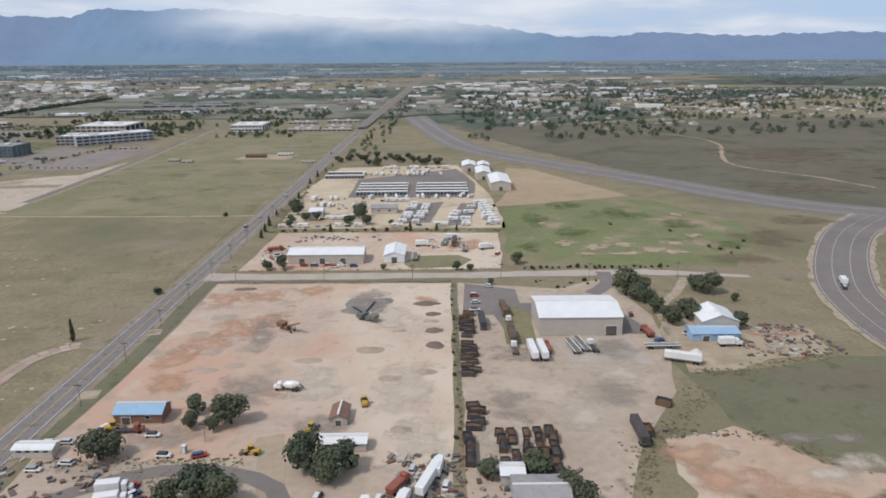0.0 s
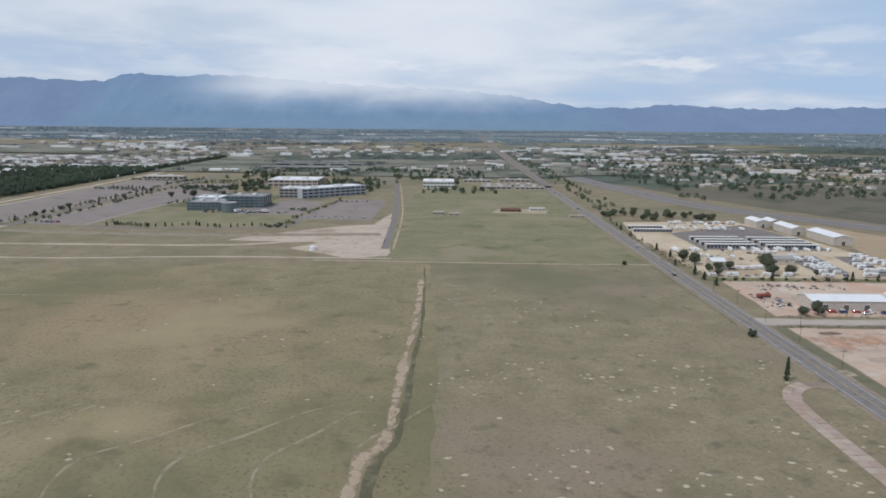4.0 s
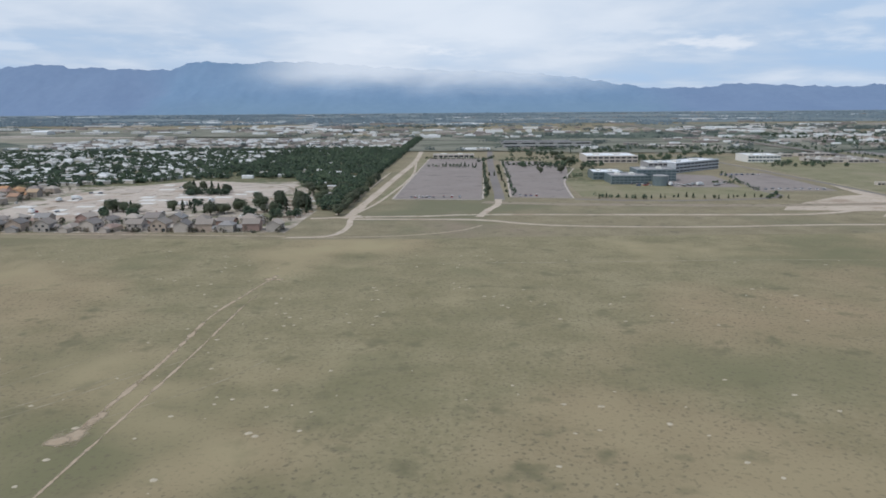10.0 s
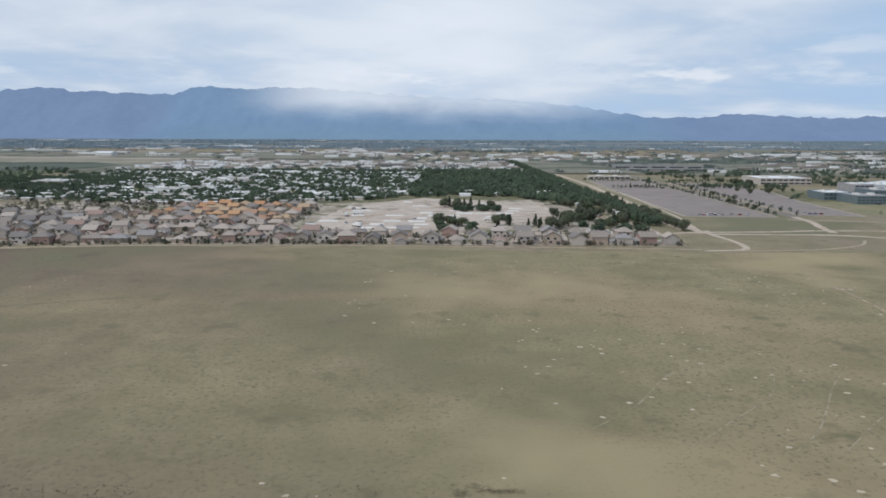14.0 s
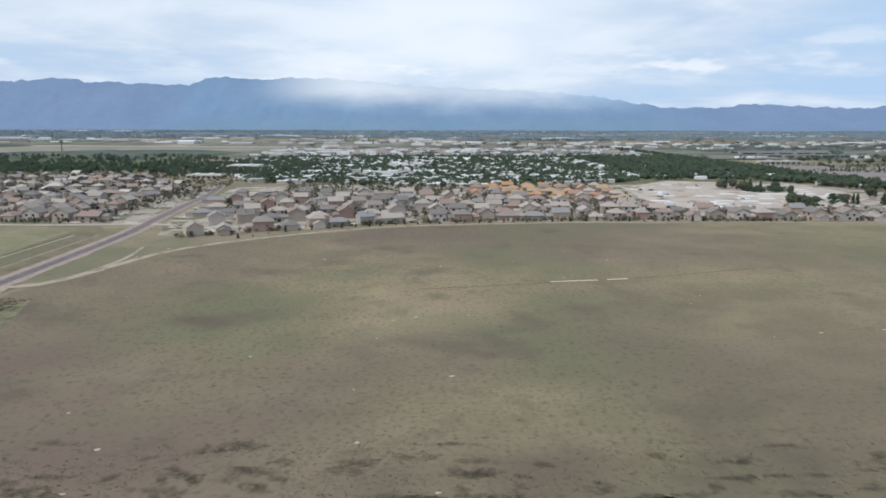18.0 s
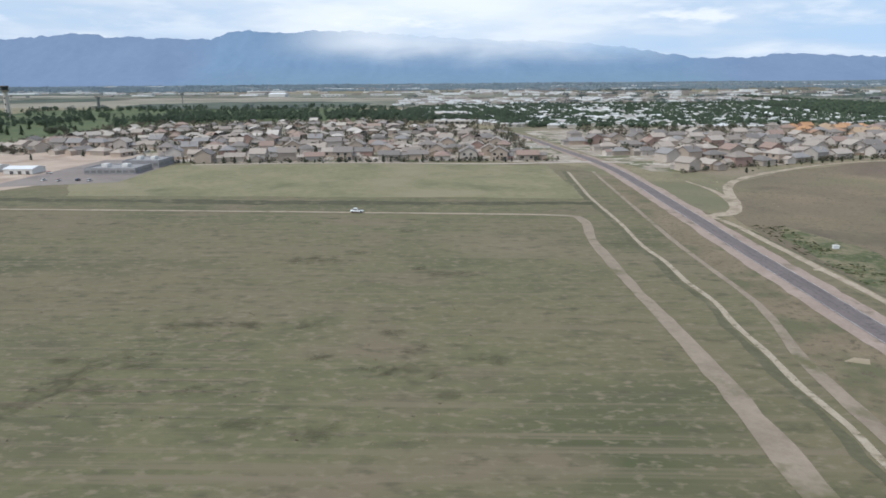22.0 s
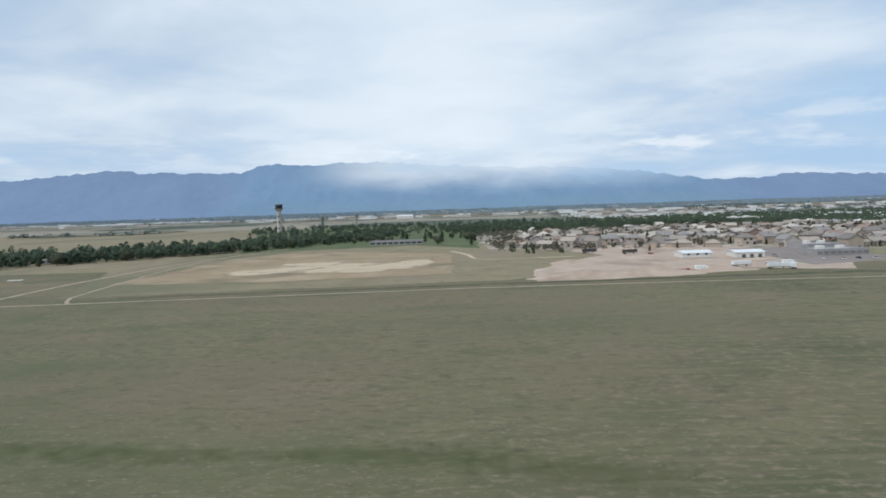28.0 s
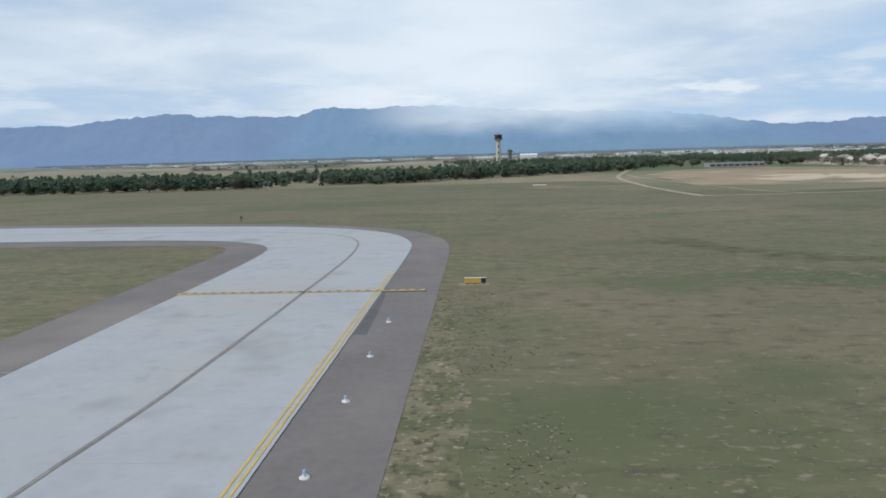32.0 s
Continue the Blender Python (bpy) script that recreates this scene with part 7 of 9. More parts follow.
grove = []
while len(grove) < 420:
    x, y = rng.uniform(-345, -110), rng.uniform(505, 760)
    if noise.noise((x * 0.02, y * 0.02, 8)) > -0.05 and not (-294 < x < -246 and 540 < y < 590) and not (-170 < x < -137 and 535 < y < 580) and not (-350 < x < -236 and (735 < y < 760)) and not (-136 < x < -66 and 535 < y < 620) and abs(x + 178 + (y - 400) * 0.09) > 5:
        grove.append((x, y, rng.uniform(2.6, 4.4), rng.uniform(2.2, 3.6)))
far_trees("campus_grove", grove, "scattered green trees behind the campus", 34)
hedge = []
for (x0, y0), (x1, y1), gap in (((-372.5, 345), (-370, 598), 5.0), ((-358.5, 350), (-355.5, 566), 6.0), ((-413, 518), (-376, 508), 2.2), ((-420, 596), (-372, 590), 2.0), ((-356, 538), (-309, 493), 2.4), ((-356, 570), (-320, 572), 1.8),
                                ((-324, 352), (-312, 340), 2.6), ((-312, 340), (-292, 334), 3.0), ((-238, 337), (-226, 352), 2.2), ((-231, 366), (-216, 462), 4.0), ((-352, 582), (-300, 606), 1.4), ((-322, 430), (-302, 456), 2.6), ((-264, 434), (-256, 430), 1.6), ((-240, 404), (-226, 398), 2.0), ((-375, 560), (-360, 610), 1.6)):
    n = int(math.hypot(x1 - x0, y1 - y0) / gap)
    for k in range(n):
        u = (k + rng.uniform(-0.4, 0.4)) / n
        if rng.random() < 0.82:
            hedge.append((x0 + (x1 - x0) * u + rng.uniform(-0.8, 0.8), y0 + (y1 - y0) * u + rng.uniform(-0.8, 0.8), rng.uniform(1.4, 2.8), rng.uniform(1.0, 2.5)))
far_trees("campus_hedge", hedge, "dark shrubs and small trees along the campus lots", 26)
clump = [(rng.uniform(-531, -508), rng.gauss(357, 2.4), rng.uniform(2.4, 4.2), rng.uniform(2.2, 3.6)) for _ in range(34)]
clump += [(x + rng.uniform(-2.2, 2.2), y + rng.uniform(-2, 2), rng.uniform(2.6, 4.4), rng.uniform(2.4, 4.0)) for x, y in ((-536, 284), (-525, 285), (-507, 315), (-477, 293), (-472, 282), (-462, 283), (-454, 284), (-466, 300), (-458, 312), (-463, 336), (-470, 318)) for _ in range(5)]
far_trees("plot_trees", clump, "dark green tree clumps beside the building plots", 34)
road("plot_street", [(-584, 372), (-577, 388), (-562, 400), (-545, 405), (-527, 406), (-503, 405), (-488, 395), (-480, 380), (-472, 356), (-474, 330), (-486, 316), (-510, 305)], 1.5, 0.085, track_worn, "dark loop street round the building plots")
road("garden_ditch", [(-436.2, 470), (-436.6, 400), (-437.0, 330), (-437.2, 288)], 1.2, 0.09, campus_dirt, "pale ditch along the tree belt", "ditch")

# ---- suburb ----
def row_of_houses(points, spacing, kinds, turn_extra=0.0, group="", jitter=1.0):
    """Houses along a line, set back evenly and facing the street."""
    made = 0
    for (xa, ya), (xb, yb) in zip(points, points[1:]):
        d = math.hypot(xb - xa, yb - ya)
        ang = math.degrees(math.atan2(yb - ya, xb - xa))
        for k in range(int(d / spacing)):
            u = (k + 0.5) * spacing / d
            x, y = xa + (xb - xa) * u, ya + (yb - ya) * u
            s = rng.uniform(0.92, 1.06)
            copy_thing(rng.choice(kinds), put(x + rng.uniform(-0.9, 0.9) * jitter, y + rng.uniform(-1.6, 1.6) * jitter, 0.03, ang + turn_extra + rng.choice((0, 0, 180, 90, -90)) + rng.uniform(-7, 7)) @ Matrix.Scale(s, 4))
            made += 1
    return made


homes = 0
homes += row_of_houses([(-448, 250), (-548, 252), (-640, 250), (-700, 243), (-752, 222), (-771, 213)], 8.8, HOUSES)
homes += row_of_houses([(-462, 262), (-540, 268)], 9.4, HOUSES)
homes += row_of_houses([(-546, 267), (-640, 266), (-700, 259), (-772, 235)], 9.0, HOUSES)
homes += row_of_houses([(-598, 282), (-700, 276), (-780, 253)], 9.2, HOUSES)
homes += row_of_houses([(-604, 296), (-700, 293), (-788, 272)], 9.2, HOUSES)
homes += row_of_houses([(-680, 312), (-791, 297)], 9.2, HOUSES)
homes += row_of_houses([(-680, 330), (-790, 322)], 9.6, HOUSES)
for y in (306, 320, 334, 350, 364):
    row_of_houses([(-603, y), (-676, y + 2)], 9.0, ORANGE_HOUSES + HOUSES[:1] if y > 310 else ORANGE_HOUSES + HOUSES[1:3], 0.0)
WEST = [(243, -806, -935), (257, -808, -946), (272, -812, -960), (287, -814, -1012), (303, -816, -1030), (320, -820, -1034), (338, -822, -1036), (357, -826, -1040), (378, -832, -1040), (400, -850, -1036), (424, -870, -1020), (448, -885, -985)]
for y, xa, xb in WEST[:5]:
    homes += row_of_houses([(xa, y), ((xa + xb) / 2, y + 4), (xb, y + (6 if y > 280 else -4))], 9.6, HOUSES)
back_rows = []
for y, xa, xb in WEST[5:]:
    for k in range(int((xa - xb) / 10)):
        x = xa - k * 10 + rng.uniform(-1, 1)
        if rng.random() < 0.1:
            continue
        m = put(x + rng.uniform(-1.5, 1.5), y + rng.uniform(-3.5, 3.5), 0.03, rng.choice((0, 90, 45, 12, -20)) + rng.uniform(-12, 12))
        w, d, h, g = rng.uniform(2.4, 3.8), rng.uniform(2.0, 2.8), rng.uniform(1.3, 2.6), rng.uniform(0.9, 1.7)
        back_rows.append(moved(merged(box(-w, w, -d, d, 0, h), hip(-w, w, -d, d, h, h + g) if rng.random() < 0.5 else gable(-w, w, -d, d, h, h + g, 0.2, 0.1, rng.choice('xy'))), m))
stuff("houses_far", merged(*back_rows), far_roof, "tan roofs of houses far back in the suburb", "houses")
plots = 0
for row in range(11):
    y = 290 + row * 11
    for col in range(11):
        x = -588 + col * 9.6 + (row % 2) * 4 + rng.uniform(-1.5, 1.5)
        if not inside(x, y, [(-488, 330), (-530, 284), (-592, 284), (-586, 378), (-550, 420), (-486, 398)]) or rng.random() < 0.22 or (-545 < x < -508 and 356 < y < 388):
            continue
        w, d = rng.uniform(2.6, 4.4), rng.uniform(1.6, 3.0)
        structure("house_plot", soft_box(x - w, x + w, y - d, y + d, 0.02, 0.22, 0.04), rng.choice((trim_white, concrete_tan, plot_soil)), "pale concrete slab of a planned house", "plot")
for k in range(16):
    a, b = (rng.uniform(-596, -500), rng.uniform(286, 400))
    copy_thing(rng.choice((FAR_CAR, FAR_VAN, BOXTRUCK)), put(a, b, 0.07, rng.uniform(0, 180)))
# streets
for line in ([(-452, 256.5), (-548, 259.5), (-640, 258), (-700, 251), (-758, 230)], [(-600, 289), (-700, 284.5), (-776, 266)], [(-680, 321), (-788, 310)], [(-680, 340), (-790, 334)],
             [(-804, 250), (-870, 252), (-940, 246)], [(-808, 280), (-910, 284), (-1010, 282)], [(-812, 312), (-920, 316), (-1030, 318)], [(-818, 348), (-920, 352), (-1036, 350)], [(-600, 327), (-676, 329)], [(-600, 357), (-676, 359)]):
    structure("street", ribbon(line, 3.0, 0.09), concrete_tan, "pale suburban street", "road")
# garden trees and back-garden shrubs
for k in range(110):
    x = rng.uniform(-1035, -806) if k % 2 else rng.uniform(-785, -452)
    y = rng.uniform(246, 352) if k % 2 else rng.uniform(252, 300)
    if -600 < x < -476 and y > 275:
        continue
    plant(DARK[:2] + BROAD[3:], x, y, rng.uniform(0.4, 0.8), "", "garden trees of the suburb")
for k in range(46):
    x = -560 - k * 4.2
    plant(DARK[:2] + BUSH, x + rng.uniform(-1, 1), np.interp(x, [-760, -735, -700, -640, -548], [200, 222, 236, 245, 246.5]) + rng.uniform(-0.5, 0.7), rng.uniform(0.3, 0.55), "", "shrubs along the garden fences")
for k in range(34):
    x = -808 - k * 3.8
    plant(DARK[:2] + BUSH, x + rng.uniform(-1, 1), 237.5 + rng.uniform(-0.7, 0.8), rng.uniform(0.3, 0.6), "", "shrubs along the garden fences")
fence(-448, 246.4, -548, 248, 0.9, "brown board fence behind the gardens", 6.0)
fence(-548, 248, -640, 246.4, 0.9, "brown board fence behind the gardens", 6.0)
fence(-806, 239, -938, 238.5, 0.9, "brown board fence behind the gardens", 6.0)
for x, y, s in ((-538, 295, 1.2), (-534, 297, 1.1), (-528, 296, 1.0), (-513, 300, 1.1), (-508, 299, 1.0), (-534, 376, 1.2), (-526, 372, 1.1), (-518, 370, 1.2), (-512, 366, 1.0), (-491, 287, 1.1), (-486, 290, 1.0), (-476, 306, 1.1), (-470, 294, 1.1), (-462, 300, 1.2), (-455, 292, 1.1), (-458, 310, 1.2), (-468, 316, 1.2), (-530, 362, 1.1), (-524, 358, 1.1), (-500, 292, 1.1), (-496, 300, 1.2), (-482, 298, 1.2), (-478, 316, 1.1), (-472, 326, 1.2), (-464, 332, 1.2), (-452, 322, 1.1), (-484, 330, 1.0), (-452, 300, 1.2)):
    plant(BROAD + DARK, x, y, s)
    plant(BROAD + DARK, x + rng.uniform(-5, 5), y + rng.uniform(-3, 6), s * 0.9)
block("assembly_hall", "large white-roofed hall behind the houses", -848, -826, 430, 441, 2.4, beige_wall, white_metal, 1, 7)
block("assembly_hall", "flat white-roofed hall behind the trees", -850, -826, 515, 535, 3.2, beige_wall, white_metal, 1, 8)


# gardens: sheds, fences and low clutter between the houses, and far garden trees
clutter = []
while len(clutter) < 900:
    x, y = rng.uniform(-1040, -450), rng.uniform(246, 380)
    if (-600 < x < -478 and y > 272) or -800 < x < -772 or y < np.interp(x, [-1040, -960, -940, -800, -772, -735, -700, -640, -450], [290, 262, 244, 244, 216, 224, 240, 249, 249]) or (x < -790 and y > 440) or (-790 < x and y > 345):
        continue
    w, d, h = (rng.uniform(0.3, 0.9), rng.uniform(0.3, 0.8), rng.uniform(0.4, 1.0)) if rng.random() < 0.5 else (rng.uniform(1.5, 4.0), 0.06, rng.uniform(0.6, 0.9))
    clutter.append(moved(box(-w, w, -d, d, 0, h), put(x, y, 0.03, rng.choice((0, 90)) + rng.uniform(-8, 8))))
garden_mix = shader("garden_mix", *ONE, 1.0, 0.8, islands=True, palette=((0.62, 0.59, 0.55), (0.34, 0.26, 0.19), (0.45, 0.38, 0.31), (0.70, 0.68, 0.65), (0.25, 0.20, 0.16), (0.40, 0.33, 0.26)))
stuff("garden_clutter", merged(*clutter), garden_mix, "garden fences, sheds and parked things between the houses", "clutter")
yard_trees = []
while len(yard_trees) < 2500:
    x, y = rng.uniform(-1045, -450), rng.uniform(250, 460)
    if (x > -600 and y > 274) or -806 < x < -770 or (x > -790 and y > 380) or (x < -930 and y < 268):
        continue
    yard_trees.append((x, y, rng.uniform(1.2, 3.2), rng.uniform(1.4, 3.3)))
leaf_garden = shader("leaf_garden", (0.7, 0.7, 0.7), (1.1, 1.1, 1.0), 0.3, 0.9, 6.0, islands=True, palette=((0.050, 0.068, 0.042), (0.075, 0.088, 0.052), (0.150, 0.112, 0.090), (0.130, 0.105, 0.082), (0.044, 0.056, 0.040), (0.125, 0.110, 0.080), (0.165, 0.130, 0.105)))
far_trees("garden_trees", yard_trees, "small green and brown garden trees between the houses", 22, leaf_garden)
row = []
for k in range(420):
    x = rng.uniform(-938, -450)
    if -800 < x < -770:
        continue
    y = np.interp(x, [-940, -806, -800, -771, -752, -735, -700, -640, -548, -450], [239, 239.5, 236, 208, 217, 226, 239, 246.5, 248, 246.5])
    row.append((x, y + rng.uniform(-0.6, 1.2), rng.uniform(0.8, 1.9), rng.uniform(0.7, 2.2)))
far_trees("garden_hedge", row, "dark shrubs and bare bushes along the garden fences", 26, leaf_garden)
screen = []
while len(screen) < 700:
    x, y = rng.uniform(-1060, -790), rng.uniform(430, 580)
    if y > np.interp(x, [-1060, -1000, -900, -840, -790], [450, 466, 486, 420, 396]) and not (-856 < x < -808 and 415 < y < 460) and not (-854 < x < -822 and 505 < y < 540):
        screen.append((x, y, rng.uniform(3.0, 5.0), rng.uniform(2.8, 4.6)))
far_trees("tree_screen", screen, "dense dark green trees behind the houses", 34)
# ---- building site, school and field edge ----
school_glass = shader("school_glass", (0.16, 0.155, 0.15), (0.21, 0.205, 0.20), 0.3, 0.3, spec=0.5)
block("school_building", "low grey school building with a flat roof", -950, -934, 212, 224, 1.5, grey_roof, grey_roof, 1, 8, school_glass)
block("school_building", "upper wing of the grey school building", -945, -933, 227, 240, 2.0, grey_roof, grey_roof, 1, 6, school_glass)
steel_hall(-990, -980.5, 216, 224, 1.6, 2.2, white_metal, trim_white, "white construction shed on the building site", "x", windows=3, name="site_shed")
steel_hall(-975, -966, 212, 219, 1.7, 2.3, white_metal, trim_white, "white construction shed with open bays", "x", doors=((-2, 1.2, 1.1), (0.5, 1.2, 1.1), (3, 1.2, 1.1)), name="site_shed")
for x, y, t, src in ((-984, 187, 10, BOXTRAILER), (-978, 179, 0, BOXTRAILER), (-974.5, 178.5, 80, BOXTRUCK), (-973, 191, 10, FLATBED), (-969, 193, 40, CAR), (-971, 187, 0, BOXTRUCK), (-1001, 176, 10, CAR), (-1004, 174.5, 0, DUMPER),
                     (-998, 178, 0, BOXTRUCK), (-1012, 250, 10, DARKTRAILER), (-1000, 240, 10, DARKTRAILER), (-994, 236, 0, CAR), (-955, 199, 90, CAR), (-950, 198, 90, CAR), (-945, 199, 90, CAR), (-941, 198, 90, VAN), (-962, 214, 0, CAR)):
    copy_thing(src, put(x, y, 0.08, t) @ Matrix.Scale(0.75, 4))
copy_thing(PICKUP, put(-857.5, 152.8, 0.08, 178))
for hx, hy, hw, hd, hh in ((-1030, 171, 15, 4.5, 2.0), (-1012, 173.5, 14, 4.0, 2.2), (-995, 179, 12, 3.6, 1.6), (-1003, 177, 9, 3.5, 1.2), (-1026, 212, 7, 5, 1.3)):
    heap("soil_bank", "raw pinkish soil bank at the edge of the building site", site_soil, hx, hy, hw, hd, hh, hx * 0.3)
heap("rubble_heap", "pale rubble pile on the building site", concrete_tan, -1001, 180, 2.2, 1.4, 0.9, 4.0)
homes += row_of_houses([(-958, 262), (-1000, 276), (-1038, 300)], 10, HOUSES)
for k in range(14):
    plant(DARK[:2] + BROAD[3:], rng.uniform(-1045, -960), rng.uniform(255, 300), rng.uniform(0.4, 0.7))
for x, y in ((-976, 300), (-975, 304), (-973, 302), (-981, 306)):
    plant(DARK, x, y, 1.0)

# ---- control tower and golf course ----
tower = thing("control_tower", "tall beige airport control tower with a dark glazed cab", "tower", "", put(-1202, 570) @ Matrix.Scale(1.25, 4))
part("shaft", tube((0, 0, 0), (0, 0, 16.4), 1.7, 1.35, 8), beige_wall, tower)
part("collar", tube((0, 0, 15.6), (0, 0, 17.2), 1.5, 2.7, 8), concrete_tan, tower)
part("gallery", tube((0, 0, 17.2), (0, 0, 17.6), 2.9, 2.9, 8), dark_steel, tower)
part("cab", tube((0, 0, 17.6), (0, 0, 19.6), 2.1, 2.6, 8), glass_dark, tower)
part("cab_roof", tube((0, 0, 19.6), (0, 0, 20.1), 2.8, 2.5, 8), dark_steel, tower)
part("mast", tube((0, 0, 20.1), (0, 0, 21.4), 0.12, 0.06, 6), dark_steel, tower)
for z in (3.5, 7.5, 11.5):
    part("shaft_window", box(-0.4, 0.4, -1.72 + z * 0.02, -1.2, z, z + 1.3), glass_dark, tower)
small = thing("radar_tower", "short grey radar tower", "tower", "", put(-1188, 690))
part("shaft", tube((0, 0, 0), (0, 0, 11.0), 1.7, 1.5, 8), machine_grey, small)
part("head", tube((0, 0, 11.0), (0, 0, 13.0), 2.1, 2.1, 8), machine_grey, small)
part("mast", tube((0, 0, 13.0), (0, 0, 14.5), 0.15, 0.1, 6), dark_steel, small)
low_t = thing("water_tower", "small far water tower", "tower", "", put(-1178, 880))
part("shaft", tube((0, 0, 0), (0, 0, 11), 0.8, 0.7, 8), machine_grey, low_t)
part("tank", tube((0, 0, 10), (0, 0, 13), 2.2, 2.2, 10), machine_grey, low_t)
block("club_house", "low grey building on the golf course", -1103, -1076, 350, 358, 1.8, grey_roof, grey_roof, 1, 9, roof_box=False)
COURSE = [(-1160, 318), (-1108, 333), (-1078, 342), (-1052, 312), (-1046, 420), (-990, 470), (-880, 480), (-830, 560), (-930, 720), (-1130, 740), (-1260, 700)]
n_tree = 0
spots = []
while len(spots) < 560:
    x, y = rng.uniform(-1260, -830), rng.uniform(318, 740)
    if inside(x, y, COURSE) and noise.noise((x * 0.02, y * 0.02, 0)) > -0.25 and not (-1105 < x < -1074 and 340 < y < 360):
        spots.append((x, y, rng.uniform(2.4, 4.4), rng.uniform(2.8, 4.8)))
spots.sort(key=lambda p: p[1])
for x, y, w, h in spots[:44]:
    plant(DARK + BROAD, x, y, h / 4.4, "", "trees of the golf course")
far_trees("golf_trees", spots[44:], "dark and green trees of the golf course", 40)
belt = []
while len(belt) < 1400:
    x = rng.uniform(-1560, -1100)
    front = np.interp(x, [-1560, -1380, -1320, -1246, -1180, -1140, -1100], [250, 236, 236, 258, 308, 350, 420])
    y = front + abs(rng.gauss(0, 1)) * 48
    if noise.noise((x * 0.03, y * 0.02, 4)) < -0.42:
        continue
    belt.append((x, y, rng.uniform(3.2, 5.4), rng.uniform(3.2, 5.2)))
belt.sort(key=lambda p: p[1] - np.interp(p[0], [-1560, -1380, -1320, -1246, -1180, -1140, -1100], [250, 236, 236, 258, 308, 350, 420]))
for x, y, w, h in belt[:50]:
    plant(DARK + BROAD[:2], x, y, h / 4.4, "", "dark tree belt beside the airfield")
far_trees("airfield_trees", belt[50:], "dense dark tree belt beside the airfield", 40)
for x, y, w in ((-1352, 262, 5), (-1300, 252, 4), (-1262, 268, 6), (-1236, 290, 5)):
    block("shed", "pale low shed among the trees", x, x + w, y, y + 3, 1.6, trim_white, white_metal, 1, 2, roof_box=False)
heap("grass_mound", "low grassy mound beside the field", prairie_green, -1196, 200, 9, 6, 0.8, 2.0)
slab = thing("concrete_slab", "small pale concrete slab in the grass", "slab", "", put(-1199, 214, 0.03, 5))
part("slab_top", soft_box(-2.0, 2.0, -1.0, 1.0, 0, 0.16, 0.03), trim_white, slab)
cab = thing("cabinet", "white utility cabinet beside the green ditch", "cabinet", "", put(-768.6, 121.6, 0.03))
part("body", soft_box(-0.5, 0.5, -0.35, 0.35, 0, 0.55, 0.05), white_paint, cab)
part("lid", soft_box(-0.56, 0.56, -0.41, 0.41, 0.55, 0.63, 0.03), trim_white, cab)

# ---- taxiway furniture ----
structure("slab_joint", merged(*[box(-1241.8, -1225.2, y, y + 0.03, 0.10, 0.104) for y in np.arange(-30, 84, 5.2)]), concrete_tan, "thin sealed joints in the concrete", "joint")
centre_worn = shader("centre_worn", (0.17, 0.155, 0.14), (0.27, 0.25, 0.23), 1.2, 0.8, 4.0)
centre = [(-1233.0, -40), (-1232.6, 12), (-1231.6, 30), (-1231.2, 52), (-1231.2, 72), (-1232.8, 84), (-1237.2, 91), (-1245.2, 95), (-1259.2, 98), (-1301.2, 101.5)]
structure("taxi_centre_line", ribbon(centre, 0.24, 0.118, 0.3), centre_worn, "dark worn centre stripe of the taxiway", "marking")
for d in (0.22, 0.50):
    structure("taxi_edge_line", ribbon([(-1225.0 - d, -40), (-1225.0 - d, 60)], 0.10, 0.118), paint_yellow, "yellow taxiway edge line", "marking")
# Narrow dark patch on the shoulder, along the slab edge.
structure("crack_shadow", patch([(-1224.9, 39), (-1224.1, 39), (-1224.5, 50), (-1224.9, 52)], 0.064, 0.1, 3.0, 1.0), paint_dark, "dark narrow patch along the slab edge", "stain")
hold = structure("hold_line", box(-1241.6, -1221.6, 51.6, 52.3, 0.10, 0.112), paint_dark, "black band of the holding line", "marking")
for k in range(26):
    x = -1241.4 + k * 0.77
    part("hold_dash", box(x, x + 0.45, 51.95, 52.2, 0.112, 0.118), paint_yellow, hold)
part("hold_solid", box(-1241.5, -1221.7, 51.68, 51.84, 0.112, 0.118), paint_yellow, hold)
for y in (21, 28, 34.6, 42):
    lamp = thing("taxiway_light", "small white taxiway edge light", "light", "taxiway edge lights", put(-1223.2, y, 0.06))
    part("base_plate", tube((0, 0, 0), (0, 0, 0.04), 0.19, 0.17, 12), trim_white, lamp)
    part("stem", tube((0, 0, 0.04), (0, 0, 0.16), 0.05, 0.05, 8), trim_white, lamp)
    part("lens", tube((0, 0, 0.16), (0, 0, 0.27), 0.08, 0.05, 8), blue_metal, lamp)
sign = thing("taxiway_sign", "low yellow and black taxiway sign in the grass", "sign", "", put(-1217.8, 54.4, 0.02))
part("panel", soft_box(-0.86, 0.46, -0.1, 0.1, 0.12, 0.5, 0.03), yellow_paint, sign, "yellow sign panel")
part("black_panel", soft_box(0.47, 0.86, -0.1, 0.1, 0.12, 0.5, 0.03), rubber, sign, "black sign panel")
part("top_edge", box(-0.87, 0.87, -0.11, 0.11, 0.5, 0.525), trim_white, sign)
for x in (-0.7, 0.0, 0.7):
    part("leg", box(x - 0.04, x + 0.04, -0.04, 0.04, 0, 0.16), dark_steel, sign)
pad = structure("sign_pad", box(-1219.1, -1216.7, 53.9, 54.9, 0.0, 0.035), track_worn, "concrete pad under the sign", "pad")
post = thing("marker_post", "small dark marker post beyond the taxiway", "post", "", put(-1258.2, 114.5))
part("stake", tube((0, 0, 0), (0, 0, 0.7), 0.09, 0.07, 6), dark_steel, post)
part("head", soft_box(-0.22, 0.22, -0.1, 0.1, 0.6, 0.95, 0.03), dark_steel, post)
